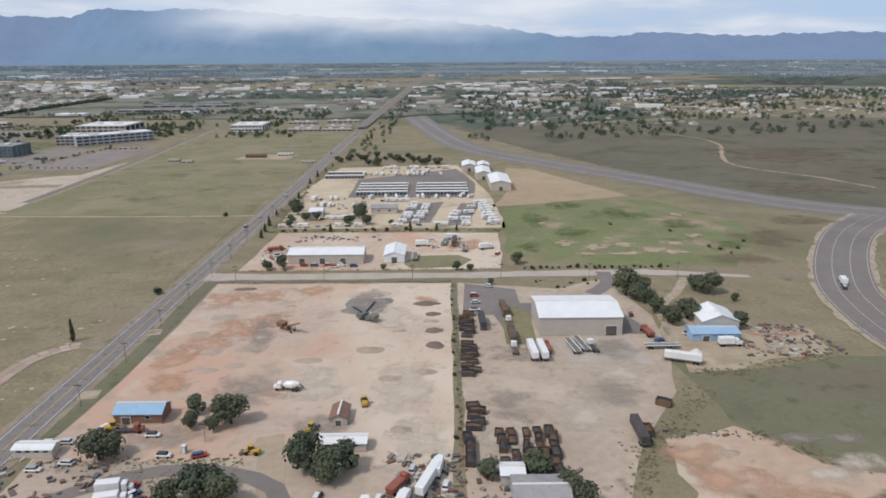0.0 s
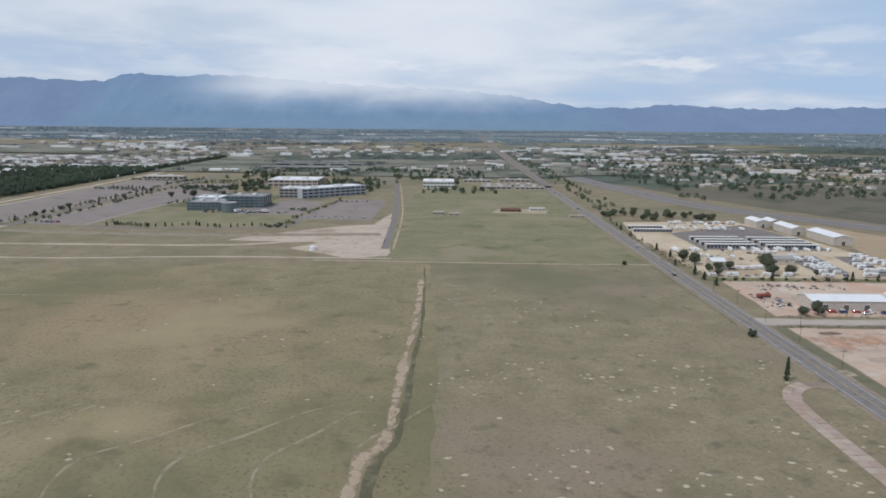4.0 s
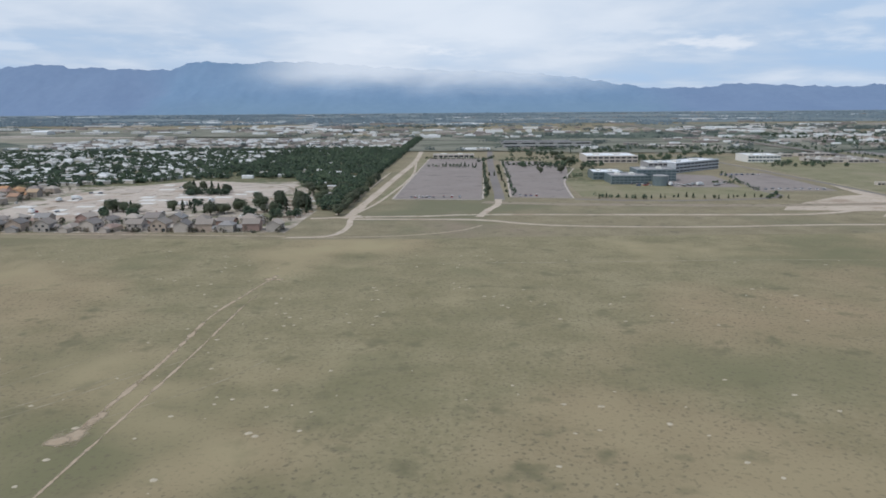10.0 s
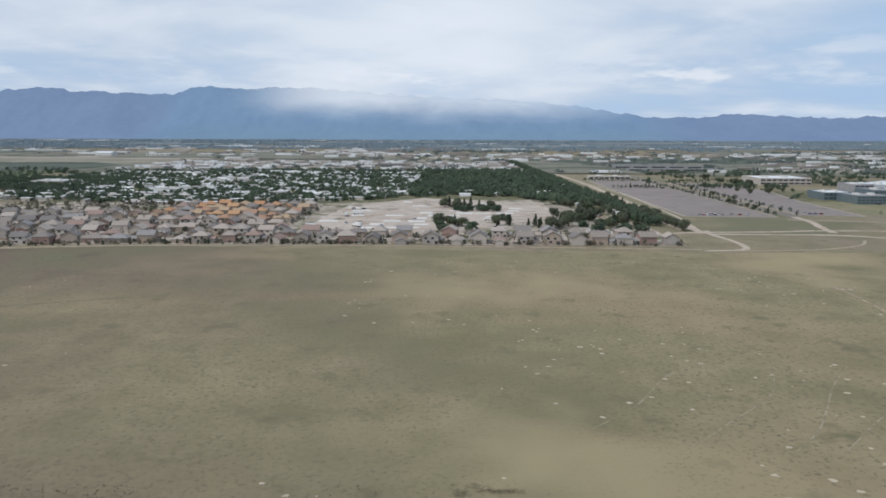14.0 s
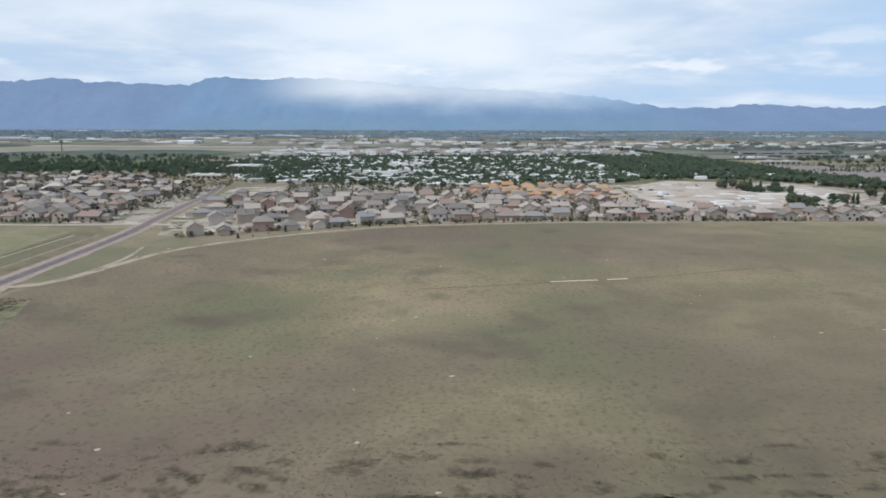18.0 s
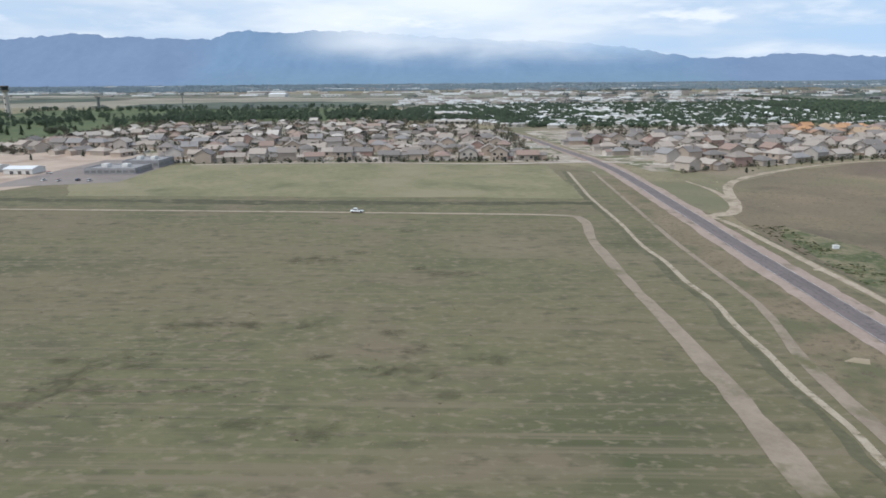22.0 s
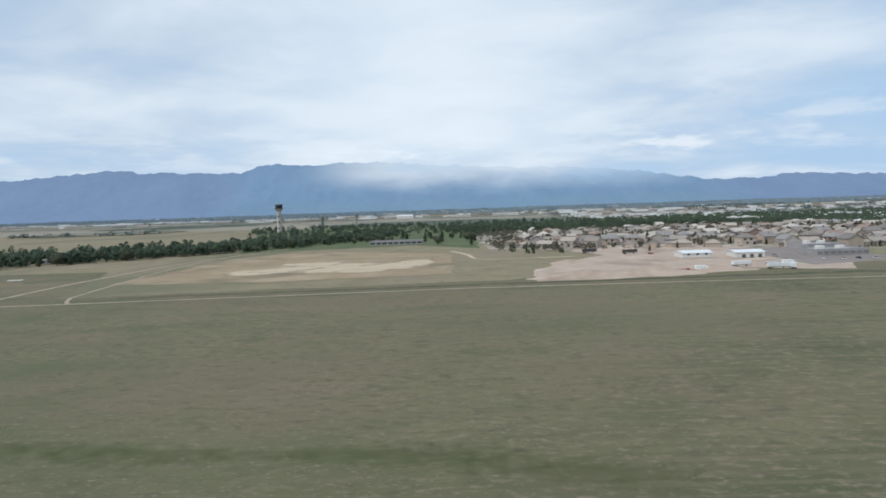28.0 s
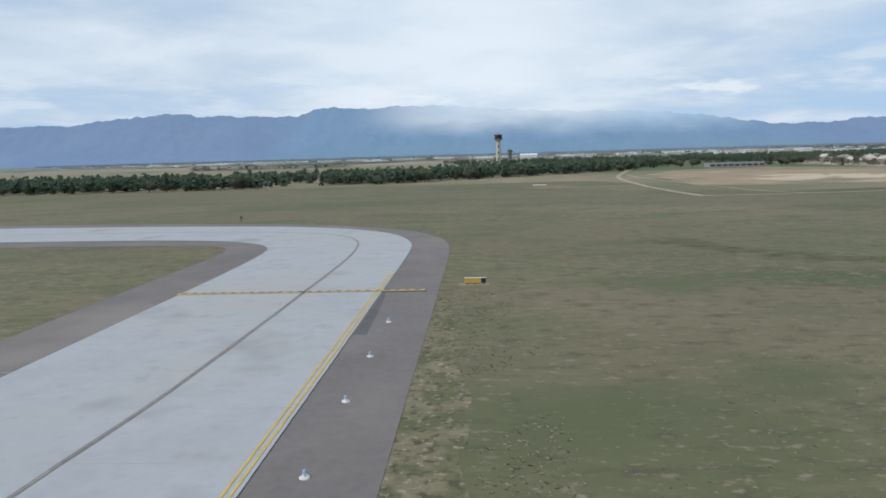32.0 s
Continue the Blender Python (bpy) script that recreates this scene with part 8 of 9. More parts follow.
for k, pts in enumerate(([(-1220.7, 8), (-1217.6, 8), (-1217.2, 16), (-1218.0, 22), (-1217.4, 28), (-1218.6, 34), (-1219.0, 42), (-1220.0, 48), (-1220.7, 50)],)):
    structure("worn_grass", patch(pts, 0.04 + 0.006 * k, 1.3, 0.8, k * 2.0), straw_grass, "straw-coloured worn grass beside the taxiway shoulder", "ground")

# ---- low ground detail ----
def mounds(n, x0, x1, y0, y1, seed, label):
    r = random.Random(seed)
    verts, faces = [], []
    while len(faces) < n * 7:
        x, y = r.uniform(x0, x1), y0 + (y1 - y0) * r.random() ** 1.3
        if noise.noise((x * 0.025, y * 0.03, seed)) < -0.05:
            continue
        rad, h = r.uniform(0.16, 0.52), r.uniform(0.05, 0.16)
        i = len(verts)
        for k in range(7):
            a = k * math.tau / 7
            w = rad * r.uniform(0.7, 1.3)
            verts.append((x + 1.3 * w * math.cos(a), y + w * math.sin(a), 0.01))
        verts.append((x, y, h + 0.03))
        faces += [(i + k, i + (k + 1) % 7, i + 7) for k in range(7)]
    stuff("soil_mounds", (verts, faces), mound_soil, label, "mounds")


mounds(520, -560, -95, 45, 215, 2, "small pale burrow mounds in the grass")
mounds(90, -520, -400, 60, 160, 5, "small pale burrow mounds in the grass")
mounds(190, -152, -76, 50, 150, 23, "small pale burrow mounds in the grass")
mounds(60, -780, -600, 50, 200, 9, "a few pale mounds in the grass")


wheel_dust = shader("wheel_dust", (0.265, 0.225, 0.150), (0.345, 0.295, 0.205), 0.5, 0.95, 5.0, coarse=(((0.225, 0.195, 0.122), 0.35, 0.46, 0.56),))


def weeds(n, x0, x1, y0, y1, seed, size, mat, label):
    """Low tufts of grass and weeds: three crossed blades each."""
    r = random.Random(seed)
    verts, faces = [], []
    for _ in range(n):
        x, y = r.uniform(x0, x1), y0 + (y1 - y0) * r.random() ** 1.5
        if noise.noise((x * 0.06, y * 0.09, seed)) < -0.1:
            continue
        s = size * r.uniform(0.5, 1.4)
        for k in range(3):
            a = r.uniform(0, 6.3)
            i = len(verts)
            dx, dy = s * math.cos(a), s * math.sin(a)
            verts += [(x - dx, y - dy, 0.02), (x + dx, y + dy, 0.02), (x + dy * 0.5, y - dx * 0.5, s * r.uniform(0.2, 0.5))]
            faces.append((i, i + 1, i + 2))
    stuff("grass_tufts", (verts, faces), mat, label, "grass")


tuft_mix = shader("tuft_mix", *ONE, 0.3, 0.95, islands=True, palette=((0.24, 0.20, 0.135), (0.18, 0.15, 0.10), (0.16, 0.158, 0.085), (0.155, 0.138, 0.09), (0.21, 0.17, 0.12), (0.28, 0.24, 0.17)))
tuft_straw = shader("tuft_straw", *ONE, 0.3, 0.95, islands=True, palette=((0.25, 0.21, 0.15), (0.21, 0.17, 0.115), (0.12, 0.115, 0.06), (0.15, 0.13, 0.08), (0.29, 0.255, 0.20)))
tuft_dark = shader("tuft_dark", *ONE, 0.3, 0.95, islands=True, palette=((0.16, 0.135, 0.09), (0.20, 0.16, 0.11), (0.14, 0.13, 0.075), (0.18, 0.14, 0.10), (0.25, 0.205, 0.145), (0.23, 0.185, 0.125)))
tuft_green = shader("tuft_green", *ONE, 0.3, 0.95, islands=True, palette=((0.07, 0.09, 0.04), (0.09, 0.11, 0.05), (0.14, 0.13, 0.07), (0.20, 0.17, 0.10)))
weeds(26000, -1218, -1120, 10, 62, 1, 0.10, tuft_mix, "dry grass tufts near the taxiway")
weeds(7000, -1221.0, -1214, 10, 52, 21, 0.11, tuft_straw, "straw tufts and stones along the shoulder")
weeds(30000, -1130, -880, 22, 96, 3, 0.12, tuft_mix, "dry grass tufts in the field")
weeds(30000, -772, -540, 48, 76, 4, 0.20, tuft_dark, "dark low weeds in the field")
weeds(1500, -776, -769.5, 40, 140, 6, 0.4, tuft_green, "lush weeds in the ditch")
weeds(1200, -966, -832, 40, 96, 7, 0.22, tuft_dark, "dark weeds in the mown field")
# green swale and trails of dark weeds in the mown field
swale = shader("swale", (0.084, 0.116, 0.038), (0.126, 0.148, 0.058), 0.25, 0.95, 6.0, 0.4, coarse=(((0.060, 0.082, 0.030), 0.8, 0.54, 0.68),), cover=(0.5, 0.75, 1.75, 0.46))
weed_trail = shader("weed_trail", (0.072, 0.070, 0.040), (0.108, 0.098, 0.056), 0.3, 0.95, 6.0, 0.4, coarse=(((0.060, 0.056, 0.034), 1.1, 0.56, 0.68),), cover=(0.6, 0.85, 1.9, 0.52))
soil_trail = shader("soil_trail", (0.080, 0.066, 0.046), (0.118, 0.096, 0.066), 0.3, 0.95, 6.0, 0.4, coarse=(((0.070, 0.058, 0.040), 1.3, 0.56, 0.68),), cover=(0.9, 0.80, 1.7, 0.54))


def covered(ob, cover):
    ob.data.attributes.new("cover", "FLOAT", "POINT").data.foreach_set("value", cover)
    return ob


def growth_line(points, width, z):
    """A strip of growth, thick in the middle and thinning out to both sides and both ends."""
    a = ribbon(points, 0.01, z, 0.001)[0][::2]
    steps = (-1.0, -0.6, -0.25, 0.25, 0.6, 1.0)
    verts, cover = [], []
    for i, p in enumerate(a):
        d = (Vector(a[min(i + 1, len(a) - 1)]) - Vector(a[max(i - 1, 0)])).normalized()
        w = width * (0.75 + 0.6 * noise.noise((p[0] * 0.12, p[1] * 0.12, z * 30)))
        end = min(1.0, i / 3, (len(a) - 1 - i) / 3)
        for u in steps:
            verts.append((p[0] - d.y * u * w, p[1] + d.x * u * w, z))
            cover.append((1 - abs(u)) ** 0.7 * end)
    n = len(steps)
    return (verts, [(i * n + k, (i + 1) * n + k, (i + 1) * n + k + 1, i * n + k + 1) for i in range(len(a) - 1) for k in range(n - 1)]), cover


def growth_spots(places, z):
    """Loose spots of growth (x, y, half width, half depth), each thinning out to its rim."""
    verts, faces, cover = [], [], []
    for q, (x, y, w, d) in enumerate(places):
        b = len(verts)
        h = z + 0.0015 * (q % 16)
        verts.append((x, y, h))
        cover.append(1.0)
        for ring in (0.5, 1.0):
            for k in range(12):
                a = k * math.tau / 12
                r = ring * (1 + 0.35 * noise.noise((x + math.cos(a), y + math.sin(a), 3.0)))
                verts.append((x + w * r * math.cos(a), y + d * r * math.sin(a), h))
                cover.append(0.62 if ring < 1 else 0.0)
        for k in range(12):
            m = (k + 1) % 12
            faces += [(b, b + 1 + k, b + 1 + m), (b + 1 + k, b + 13 + k, b + 13 + m, b + 1 + m)]
    return (verts, faces), cover


SWALE = [(-1199, 84), (-1195.5, 77), (-1188.6, 66), (-1184, 63.3), (-1175, 60.5), (-1168, 58), (-1159, 56), (-1140, 57.5), (-1120, 57), (-1100, 56), (-1090, 54), (-1077, 53), (-1064, 51.5), (-1052, 47), (-1044, 44)]
SWALE_ARM = [(-1161, 56.5), (-1158.4, 51), (-1157.6, 44), (-1157, 34)]
for line, wide, z in ((SWALE, 4.2, 0.056), (SWALE_ARM, 2.2, 0.064)):
    shape, cover = growth_line(line, wide, z)
    covered(structure("green_swale", shape, swale, "strip of fresh green grass in the mown field", "grass"), cover)
TRAILS = [[(-951, 58), (-946.5, 66), (-945, 75.4), (-939.4, 81), (-932.9, 80.4), (-924, 79.4), (-914.7, 81.5), (-906.8, 79.4), (-900, 76.5), (-890, 74.6)], [(-914.7, 81), (-913.2, 66), (-913.4, 54), (-914.1, 44)], [(-900.8, 83), (-905, 79), (-907.4, 70), (-905.2, 63), (-910.4, 49)], [(-869, 77), (-873, 70), (-878.2, 56), (-884, 46)]]
for k, line in enumerate(TRAILS):
    shape, cover = growth_line(line, 3.2, 0.056 + 0.004 * k)
    covered(structure("weed_trail", shape, weed_trail, "dark weedy trail in the mown field", "weeds"), cover)
spot_rng = random.Random(31)
SPOTS = [(-906, 63, 9, 4), (-886, 51, 7, 4), (-859, 113, 8, 4), (-836, 105, 7, 3), (-872, 64, 6, 3), (-900, 64, 5, 3), (-868, 82, 6, 2.5), (-847.5, 56, 4, 2.4), (-854, 57.5, 3, 2), (-897, 76, 7, 3), (-861, 82, 4, 2.4), (-854, 82, 4, 2.4), (-869, 70, 4, 2), (-840, 69, 6, 2.4), (-832, 72, 4, 2)]
for _ in range(110):
    x, y = spot_rng.uniform(-1010, -816), spot_rng.uniform(34, 148)
    if noise.noise((x * 0.03, y * 0.03, 7.0)) > -0.05:
        SPOTS.append((x, y, spot_rng.uniform(1.4, 5.0), spot_rng.uniform(0.8, 2.2)))
shape, cover = growth_spots(SPOTS, 0.074)
covered(stuff("weed_spots", shape, weed_trail, "dark thin spots of low weeds in the mown field", "weeds"), cover)
SPOTS = [(-734 + k * 12 + spot_rng.uniform(-4, 4), 46 + spot_rng.uniform(-4, 4), 13, 13) for k in range(18)]
for _ in range(520):
    x = spot_rng.uniform(-735, -520)
    y = 76 - 26 * spot_rng.random() ** 0.7 + 5 * noise.noise((x * 0.03, 2.0, 0.0))
    SPOTS.append((x, y, spot_rng.uniform(1.0, 4.5), spot_rng.uniform(0.6, 1.8)))
shape, cover = growth_spots(SPOTS, 0.060)
covered(stuff("bare_spots", shape, soil_trail, "dark bare spots near the edge of the field", "ground"), cover)
# soils that run into one another round the lots and the pit
orange_soil = shader("orange_soil", (0.500, 0.290, 0.185), (0.570, 0.380, 0.265), 0.15, 0.95, 7.0, 0.2, cover=(0.22, 0.62, 1.5, 0.85))
grey_dust = shader("grey_dust", (0.300, 0.255, 0.215), (0.380, 0.325, 0.275), 0.15, 0.95, 7.0, 0.2, cover=(0.2, 0.70, 1.6, 0.75))
cream_dust = shader("cream_dust", (0.560, 0.480, 0.385), (0.640, 0.560, 0.460), 0.15, 0.95, 7.0, 0.2, cover=(0.2, 0.65, 1.5, 0.8))
sand_light = shader("sand_light", (0.50, 0.405, 0.285), (0.60, 0.50, 0.37), 0.15, 0.95, 7.0, 0.2, cover=(0.06, 0.15, 0.85, 0.9))
bare_tan = shader("bare_tan", (0.40, 0.31, 0.215), (0.50, 0.40, 0.29), 0.2, 0.95, 7.0, 0.2, cover=(0.35, 0.72, 1.3, 0.85))
fresh_green = shader("fresh_green", (0.105, 0.150, 0.048), (0.150, 0.185, 0.070), 0.15, 0.95, 7.0, 0.2, cover=(0.2, 0.70, 1.6, 0.7))
dull_brown = shader("dull_brown", (0.170, 0.128, 0.090), (0.225, 0.172, 0.122), 0.15, 0.95, 7.0, 0.2, cover=(0.12, 0.70, 1.6, 0.7))
for mat, z, label, places in (
        (orange_soil, 0.050, "orange soil staining the dirt lot and the pit", ((-55, 162, 6, 8), (-45.5, 164, 7, 6), (-46, 142, 7, 8), (-50, 134, 6, 7), (-54, 128, 5, 7), (-40, 148, 6, 8), (-52, 117, 5, 6), (-34, 168, 6, 4), (-4, 161, 5, 3), (38, 91, 6, 5), (40, 85, 6, 5), (46, 84, 6, 4), (52, 80, 7, 5), (72, 138, 8, 4), (8, 210, 7, 8))),
        (grey_dust, 0.078, "grey trodden dust on the yards", ((-40, 140, 4, 14), (-36, 112, 8, 10), (-44, 98, 9, 5), (-18, 165, 7, 5), (-20, 100, 6, 6), (14, 128, 6, 5), (30, 112, 8, 7), (36, 130, 7, 8), (12, 108, 6, 8), (60, 88, 3, 3), (56, 96, 5, 2), (64, 95.5, 5, 2))),
        (cream_dust, 0.102, "cream dry dust on the yards", ((-7, 114, 7, 14), (-12, 149, 9, 10), (-4, 97, 6, 7), (-24, 116, 7, 9), (24, 104, 7, 8), (34, 120, 7, 6), (10, 96, 5, 8), (63, 89, 5, 4), (57, 86, 5, 3))),
        (bare_tan, 0.126, "bare trodden soil in the pasture", ((40, 212, 6, 5), (49, 207, 6, 6), (58, 210, 6, 5), (66, 203, 8, 5), (74, 211, 6, 4), (56, 200, 9, 3), (72, 201, 6, 4), (36, 239, 3, 4), (89, 250, 4, 4), (44, 200, 5, 3), (84, 220, 4, 4))),
        (fresh_green, 0.150, "fresher green grass in the pasture", ((35, 244, 8, 14), (68, 251, 12, 12), (50, 268, 10, 10), (45, 226, 9, 7), (84, 236, 9, 10), (90, 208, 8, 8), (28, 208, 5, 8))),
        (sand_light, 0.060, "pale sand on the graded field", ((-1126, 213, 9, 9), (-1114, 222, 12, 12), (-1102, 214, 12, 9), (-1096, 232, 14, 12), (-1082, 222, 12, 14), (-1074, 236, 7, 10), (-1110, 240, 12, 8), (-1090, 208, 9, 5))),
        (dull_brown, 0.174, "brown dry grass patches on the plain", ((106, 217, 14, 14), (130, 240, 14, 10), (88, 193, 12, 8), (250, 330, 60, 40), (330, 420, 80, 50), (200, 400, 50, 40), (160, 300, 30, 20)))):
    shape, cover = growth_spots(places, z)
    covered(stuff("soil_patches", shape, mat, label, "ground"), cover)
shape, cover = growth_line([(-164.6, 10), (-164.6, 20), (-164.4, 92), (-160.6, 108), (-159.6, 142), (-158.2, 180), (-158, 230)], 2.0, 0.055)
covered(structure("ditch_bank", shape, bare_tan, "pale eroded bank of the ditch", "ditch"), cover)
for line, half, z in (([(-432.2, 181), (-432.6, 177), (-434.6, 160), (-436.2, 143), (-434.8, 123), (-434.5, 107), (-434.7, 92), (-434.8, 84)], 0.8, 0.056), ([(-431.4, 160), (-431.6, 150), (-430.6, 124), (-430.4, 103), (-430.3, 91), (-430.4, 40)], 0.5, 0.060)):
    shape, cover = growth_line(line, half, z)
    covered(structure("two_track", shape, bare_tan, "rutted dirt track across the field", "track"), cover)
shape, cover = growth_spots(((-433, 176, 3.4, 1.6), (-430.6, 175.6, 2.4, 1.2), (-434.6, 88, 3.0, 4.2), (-434.2, 94, 1.2, 4.0), (-436, 86.6, 2.4, 2.2)), 0.064)
covered(structure("bare_spot", shape, bare_tan, "bare dirt spot in the field", "ground"), cover)
for line, z in (([(116, 640), (130, 560), (136, 520), (172, 499), (182, 451), (157, 369), (182, 325), (194, 296)], 0.2), ([(10, 618), (75, 613), (116, 647), (214, 656)], 0.3)):
    shape, cover = growth_line(line, 2.6, z)
    covered(structure("plain_trail", shape, bare_tan, "pale dirt trail across the plain", "track"), cover)
structure("field_line", ribbon([(-420, 193.5), (-352, 195), (-296, 199), (-228, 199.5)], [0.2, 0.7, 0.6, 0.2], 0.06, 0.5), wheel_dust, "faint straw-coloured line across the field", "track")
for k in range(16):
    y = 58 + k * 2.6
    structure("mown_line", ribbon([(-1000 + k * 5, y), (-930, y + 0.4), (-850 - k * 1.5, y + 0.6)], 0.35, 0.05), field_taxi, "faint mown line in the field", "ground")
# wheel arcs across the field, worn and broken
wr = random.Random(17)
for k in range(9):
    x, y = -281 + k * 14.6 + wr.uniform(-2, 2), 102 + wr.uniform(-4, 3)
    end = wr.uniform(0.6, 1.1)
    structure("wheel_mark", ribbon([(x + wr.uniform(0, 3), y - 17), (x - 0.6, y - 8), (x, y), (x + 8 * end, y + 7), (x + 18 * end, y + 17), (x + 26 * end, y + 25 * end)], [0.2, 0.5, 0.8, 0.7, 0.5, 0.1], 0.045, 0.6), wheel_dust, "faint pale wheel mark in the grass", "track")
for k in range(8):
    x, y = -516 + k * 11 + wr.uniform(-4, 4), 84 + wr.uniform(-4, 8)
    structure("wheel_mark", ribbon([(x, y), (x + 9, y + 9), (x + 19 + wr.uniform(-2, 2), y + 22 + wr.uniform(-3, 3)), (x + 27, y + wr.uniform(28, 40))], [0.06, 0.3, 0.26, 0.05], 0.045, 0.6), wheel_dust, "faint pale wheel mark in the grass", "track")

# ---- airport, far city ----
steel_hall(-1148, -1120, 1180, 1205, 5, 7, white_metal, trim_white, "far white airport hangar", "x", name="hangar", bands=False)
for x, y, w in ((-1560, 1440, 46), (-1480, 1420, 30), (-1400, 1430, 52), (-1300, 1380, 30), (-1230, 1330, 34), (-1060, 1180, 40), (-980, 1200, 26), (-1700, 1560, 70), (-1850, 1640, 60), (-1990, 1800, 80), (-1180, 1300, 30), (-900, 1190, 24)):
    block("terminal_building", "far white airport building", x, x + w, y, y + 18, 3.4, trim_white, white_metal, 1, 5, grey_roof, roof_box=False)
structure("runway_far", ribbon([(-3200, 1230), (-2000, 1160), (-1300, 1090), (-800, 1040), (-470, 1010)], 26, 0.3), concrete_tan, "pale far runway", "runway")
structure("runway_far_apron", ribbon([(-2600, 1500), (-1700, 1380), (-1100, 1120)], 50, 0.35), concrete_tan, "pale far apron", "apron")


def far_blocks(places, name, label, mat=far_city):
    shapes = []
    for x, y, w, d, h in places:
        shapes.append(box(x - w / 2, x + w / 2, y - d / 2, y + d / 2, 0, h))
    stuff(name, merged(*shapes), mat, label, "buildings")


apron_rows = []
for _ in range(150):
    y = rng.uniform(1230, 2100)
    x = rng.uniform(-640 - y * 0.9, -560 - (y - 1230) * 0.1)
    apron_rows.append((x, y, rng.uniform(8, 34), rng.uniform(6, 14), rng.uniform(1.6, 3.6)))
far_blocks(apron_rows, "airport_buildings", "low white sheds and hangars of the far airport")


city = []
for _ in range(4200):
    y = 700 * math.exp(rng.random() ** 0.8 * 1.7)
    x = -600 + rng.uniform(-1, 1) * (y * 0.72 + 420)
    if abs(x - np.interp(y, (560, 900, 1600, 2600), (-64, -58, -40, -10))) < 14:
        continue
    dens = noise.noise((x * 0.0023, y * 0.003, 5))
    if dens < -0.1 or (x < -880 and y < 1500 and x > -3000) or (-900 < x < -440 and y < 760):
        continue
    if y > 1400 and (rng.random() < 0.62 or noise.noise((x * 0.002, y * 0.005, 23)) < -0.05):
        continue
    s = rng.choice((0.55, 0.6, 0.7, 0.9, 1.3, 2.2)) * (0.75 if y < 1100 else 1.0)
    city.append((x, y, rng.uniform(5, 12) * s * (1.5 if y < 1400 else 4.0), rng.uniform(5, 9) * s, rng.uniform(1.8, 3.2) * (1.2 if s > 1 else 1)))
far_blocks(city, "city_buildings", "low white and tan buildings of the far city")
base_rows = []
for _ in range(420):
    x, y = rng.uniform(-900, -460), rng.uniform(740, 960)
    base_rows.append((x, y, rng.uniform(5, 15), rng.uniform(4, 7), rng.uniform(1.8, 3.2)))
far_blocks(base_rows, "base_buildings", "tan and red-brown buildings behind the trees")
north_homes = []
for _ in range(760):
    x, y = rng.uniform(60, 900), rng.uniform(560, 1100)
    if y > 480 + x * 0.25 and noise.noise((x * 0.008, y * 0.008, 2)) > -0.15:
        north_homes.append((x, y, rng.uniform(3.5, 6), rng.uniform(3.5, 5.5), rng.uniform(1.8, 3.0)))
north_walls, north_roofs = [], []
for x, y, w, d, h in north_homes:
    m = put(x, y, 0, rng.choice((0, 20, -25, 60, 90)) + rng.uniform(-8, 8))
    north_walls.append(moved(box(-w / 2, w / 2, -d / 2, d / 2, 0, h * 0.7), m))
    north_roofs.append(moved(hip(-w / 2, w / 2, -d / 2, d / 2, h * 0.7, h * 1.15) if rng.random() < 0.6 else gable(-w / 2, w / 2, -d / 2, d / 2, h * 0.7, h * 1.15), m))
stuff("north_houses", merged(*north_walls), far_city, "pale walls of far houses among trees beyond the bypass", "houses")
stuff("north_roofs", merged(*north_roofs), far_roof, "tan and grey roofs of far houses among trees", "roofs")
woods = []
for _ in range(8600):
    y = 680 * math.exp(rng.random() ** 0.75 * 1.7)
    x = -600 + rng.uniform(-1, 1) * (y * 0.72 + 420)
    if (y < 1700 and noise.noise((x * 0.003, y * 0.005, 11)) < -0.05) or (-3000 < x < -900 and 740 < y < 1500):
        continue
    if x < 120 and 720 < y < 1450 and noise.noise((x * 0.006, y * 0.016, 31)) < 0.16:   # open plain round the airfield
        continue
    g = 1 + y / 1400
    if abs(x - np.interp(y, (560, 900, 1600, 2600), (-64, -58, -40, -10))) < 14:
        continue
    if y > 1450 and noise.noise((x * 0.0016, y * 0.006, 17)) < 0.04:
        continue
    woods.append((x, y, rng.uniform(3.5, 6.0) * g, rng.uniform(2.6, 4.4) * (0.8 + 0.2 * g)))
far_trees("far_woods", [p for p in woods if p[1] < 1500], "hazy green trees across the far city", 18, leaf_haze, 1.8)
far_trees("distant_woods", [(x, y, w * 1.5, h * 0.8) for x, y, w, h in woods if y >= 1500], "woods far across the plain, coloured blue-green for haze", 14, leaf_haze_far, 3.5)
north = []
for _ in range(3400):
    x, y = rng.uniform(20, 900), rng.uniform(440, 1050)
    if y > 470 + x * 0.14 and noise.noise((x * 0.012, y * 0.02, 6)) > -0.18:
        north.append((x, y, rng.uniform(3, 5), rng.uniform(2.6, 4.4)))
far_trees("north_woods", north, "green trees north of the bypass", 30)
hw = []
for k in range(120):
    y = 400 + k * 5
    hw.append((np.interp(y, [0, 355, 600, 1000], [-63, -60, -56, -48]) + rng.uniform(2, 20), y, rng.uniform(2, 3.4), rng.uniform(1.8, 3.2)))
far_trees("highway_trees", hw, "trees along the far highway", 30)
for x, y, t in ((-67.2, 290, 90), (-67.4, 420, 90), (-65, 520, 90), (-69.6, 236, 90)):
    copy_thing(FAR_CAR, put(x, y, 0.1, t))
copy_thing(VAN, put(103.6, 166, 0.15, 75))
copy_thing(BOXTRUCK, put(105.4, 170, 0.15, 72))

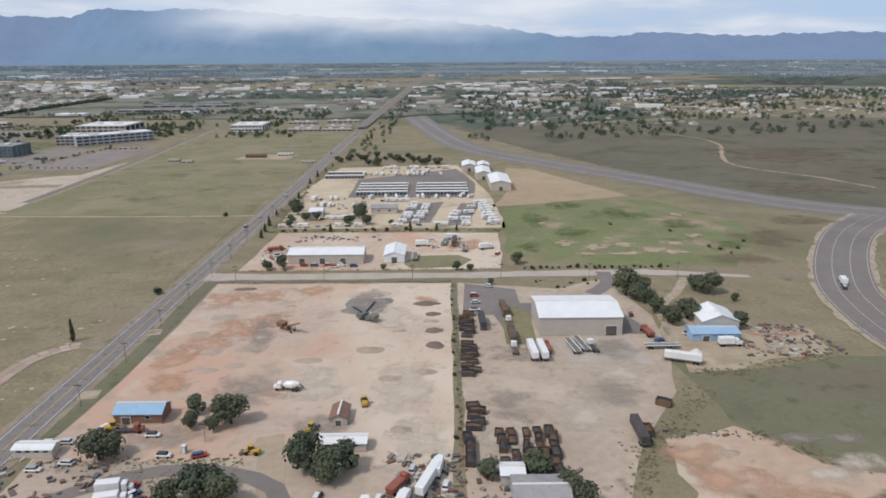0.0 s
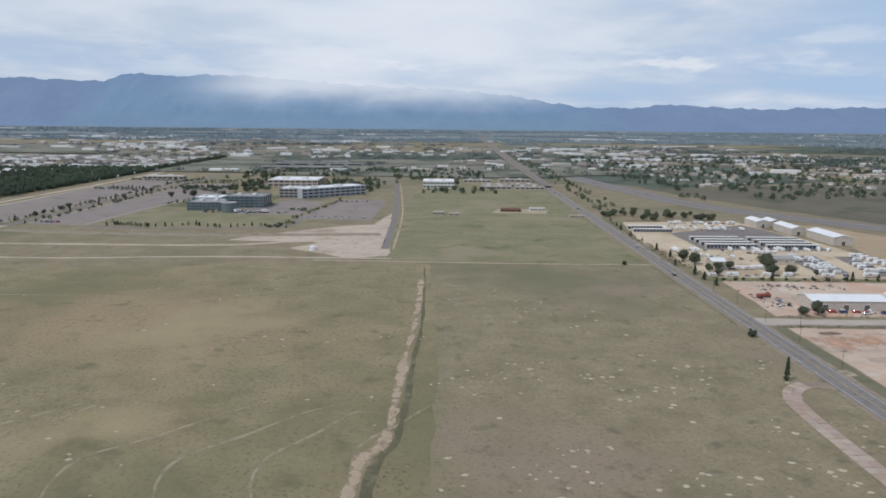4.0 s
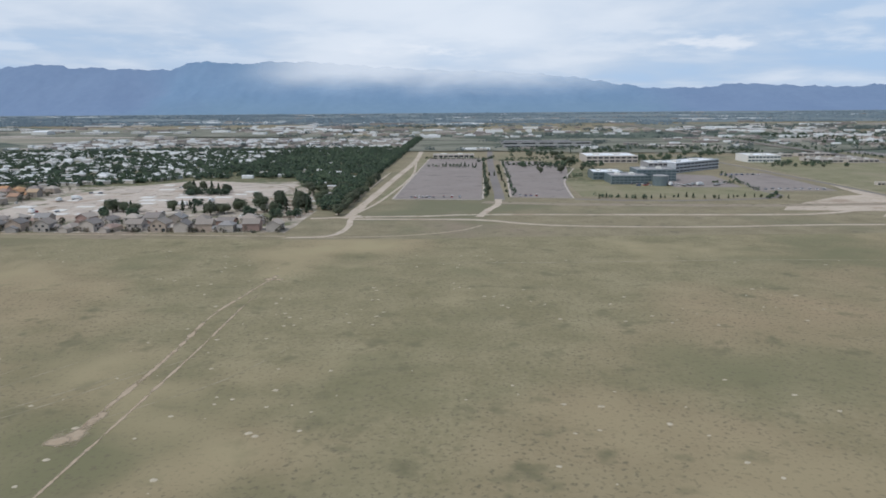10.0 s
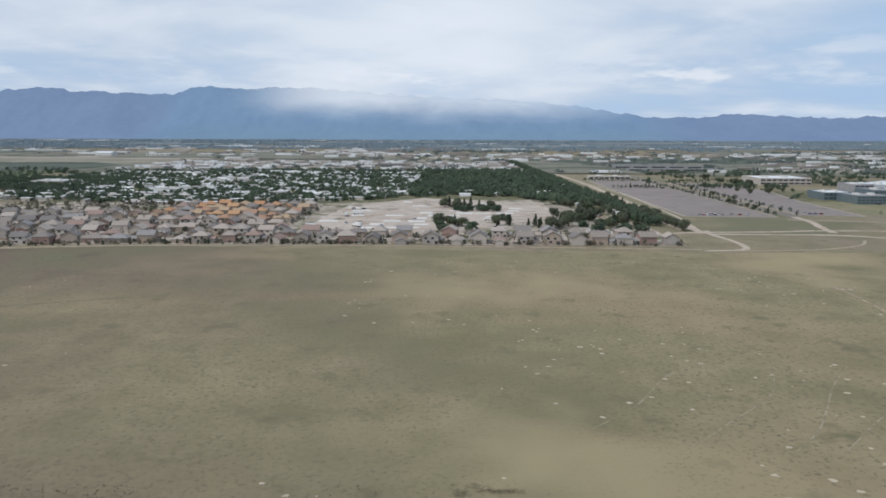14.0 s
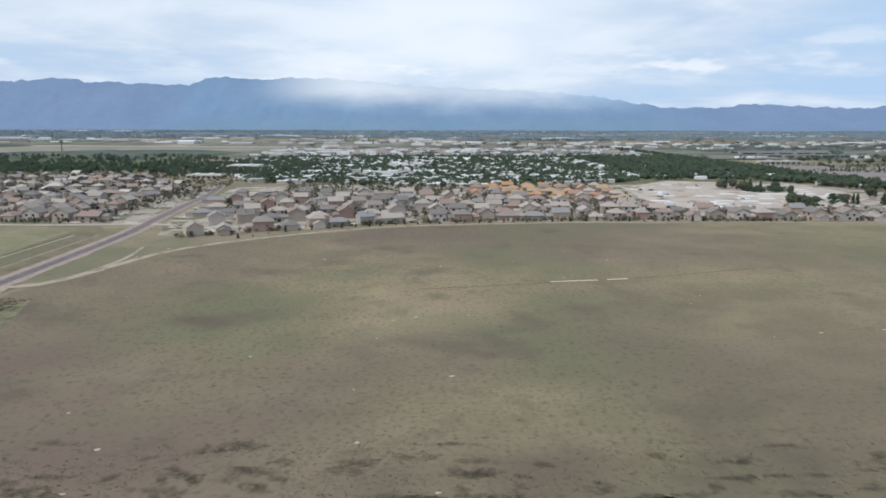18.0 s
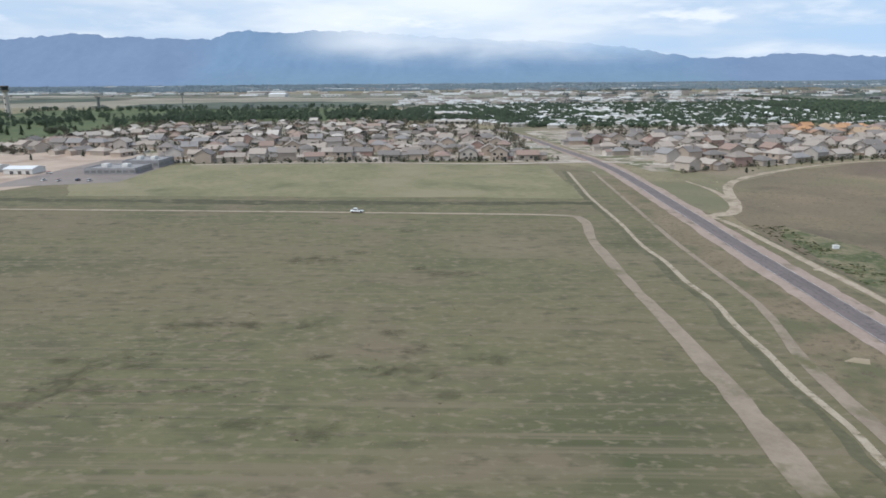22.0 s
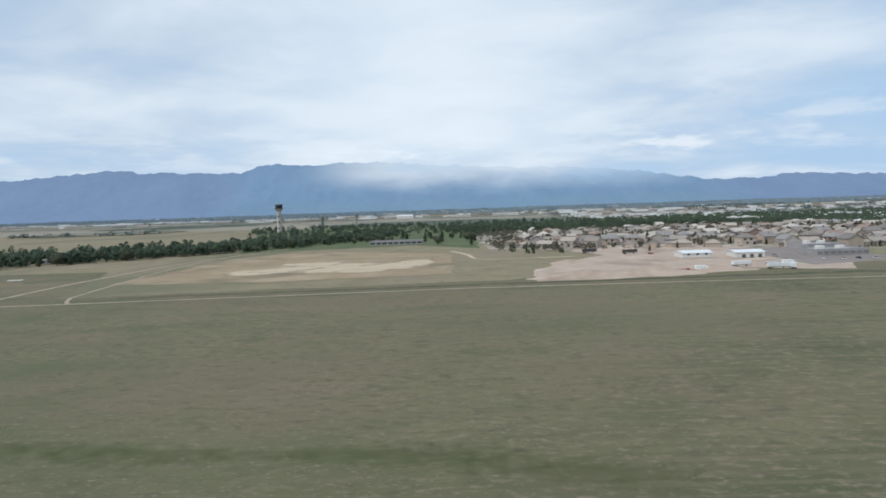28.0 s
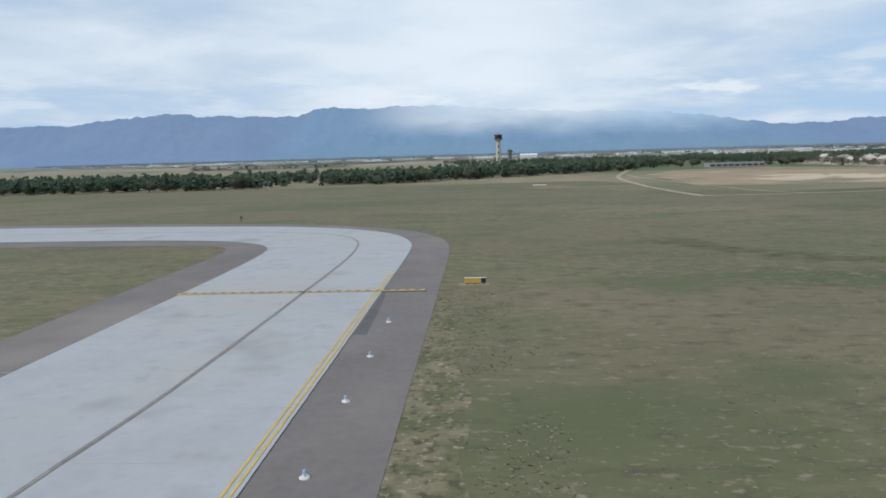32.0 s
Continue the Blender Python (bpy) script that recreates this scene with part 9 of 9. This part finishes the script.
# ---- lie of the land: a low rise and a shallow dip along the flight, level from the gardens on ----
LIE = [(-1060, 0), (-960, -0.7), (-880, -1.4), (-800, -2.1), (-740, -2.1), (-680, -1.7), (-600, -0.4), (-520, -0.1), (-450, 0.5), (-380, 2.2), (-300, 2.3), (-200, 1.4), (-120, 0.8), (-60, 0)]
LIE_X, LIE_Z = [p[0] for p in LIE], [p[1] for p in LIE]
LEVEL, FLAT = 243.0, 125.0


def lie(x, y):
    return np.interp(x, LIE_X, LIE_Z) * np.clip((LEVEL - np.asarray(y)) / (LEVEL - FLAT), 0.0, 1.0)


def drape(ob):
    """Cuts a broad sheet into strips and lays its vertices on the land."""
    me = ob.data
    xyz = np.empty(len(me.vertices) * 3)
    me.vertices.foreach_get("co", xyz)
    xyz = xyz.reshape(-1, 3)
    if xyz[:, 1].min() >= LEVEL or xyz[:, 0].max() <= LIE_X[0] or xyz[:, 0].min() >= LIE_X[-1]:
        return
    if len(me.polygons) == 1 and np.ptp(xyz[:, 0]) > 9:
        bm = bmesh.new()
        bm.from_mesh(me)
        cuts = [((x, 0, 0), (1, 0, 0)) for x in np.arange(LIE_X[0], LIE_X[-1] + 1, 10.0) if xyz[:, 0].min() < x < xyz[:, 0].max()]
        for where, way in cuts + [((0, y, 0), (0, 1, 0)) for y in np.linspace(FLAT, LEVEL, 9)]:
            bmesh.ops.bisect_plane(bm, geom=bm.verts[:] + bm.edges[:] + bm.faces[:], dist=0.001, plane_co=where, plane_no=way)
        bm.to_mesh(me)
        bm.free()
        xyz = np.empty(len(me.vertices) * 3)
        me.vertices.foreach_get("co", xyz)
        xyz = xyz.reshape(-1, 3)
    xyz[:, 2] += lie(xyz[:, 0], xyz[:, 1])
    me.vertices.foreach_set("co", xyz.ravel())
    me.update()


laid = set()
for ob in [o for o in scene.objects if o.parent is None and o.type in ("MESH", "EMPTY")]:
    pieces = [ob, *ob.children_recursive]
    if ob.matrix_basis.translation.xy.length > 1:      # stands at a place of its own
        x, y = ob.matrix_basis.translation.xy
        ob.matrix_basis = Matrix.Translation((0, 0, float(lie(x, y)))) @ ob.matrix_basis
        continue
    for o in pieces:                                    # built in world coordinates
        if o.type != "MESH":
            continue
        if o is not ob and o.matrix_basis.translation.xy.length > 1:
            x, y = o.matrix_basis.translation.xy
            o.matrix_basis = Matrix.Translation((0, 0, float(lie(x, y)))) @ o.matrix_basis
        elif o.data.name not in laid:
            laid.add(o.data.name)
            drape(o)

# the models of the kinds themselves are not part of the place
for ob in LATE:
    for o in (*ob.children_recursive, ob):
        bpy.data.objects.remove(o)
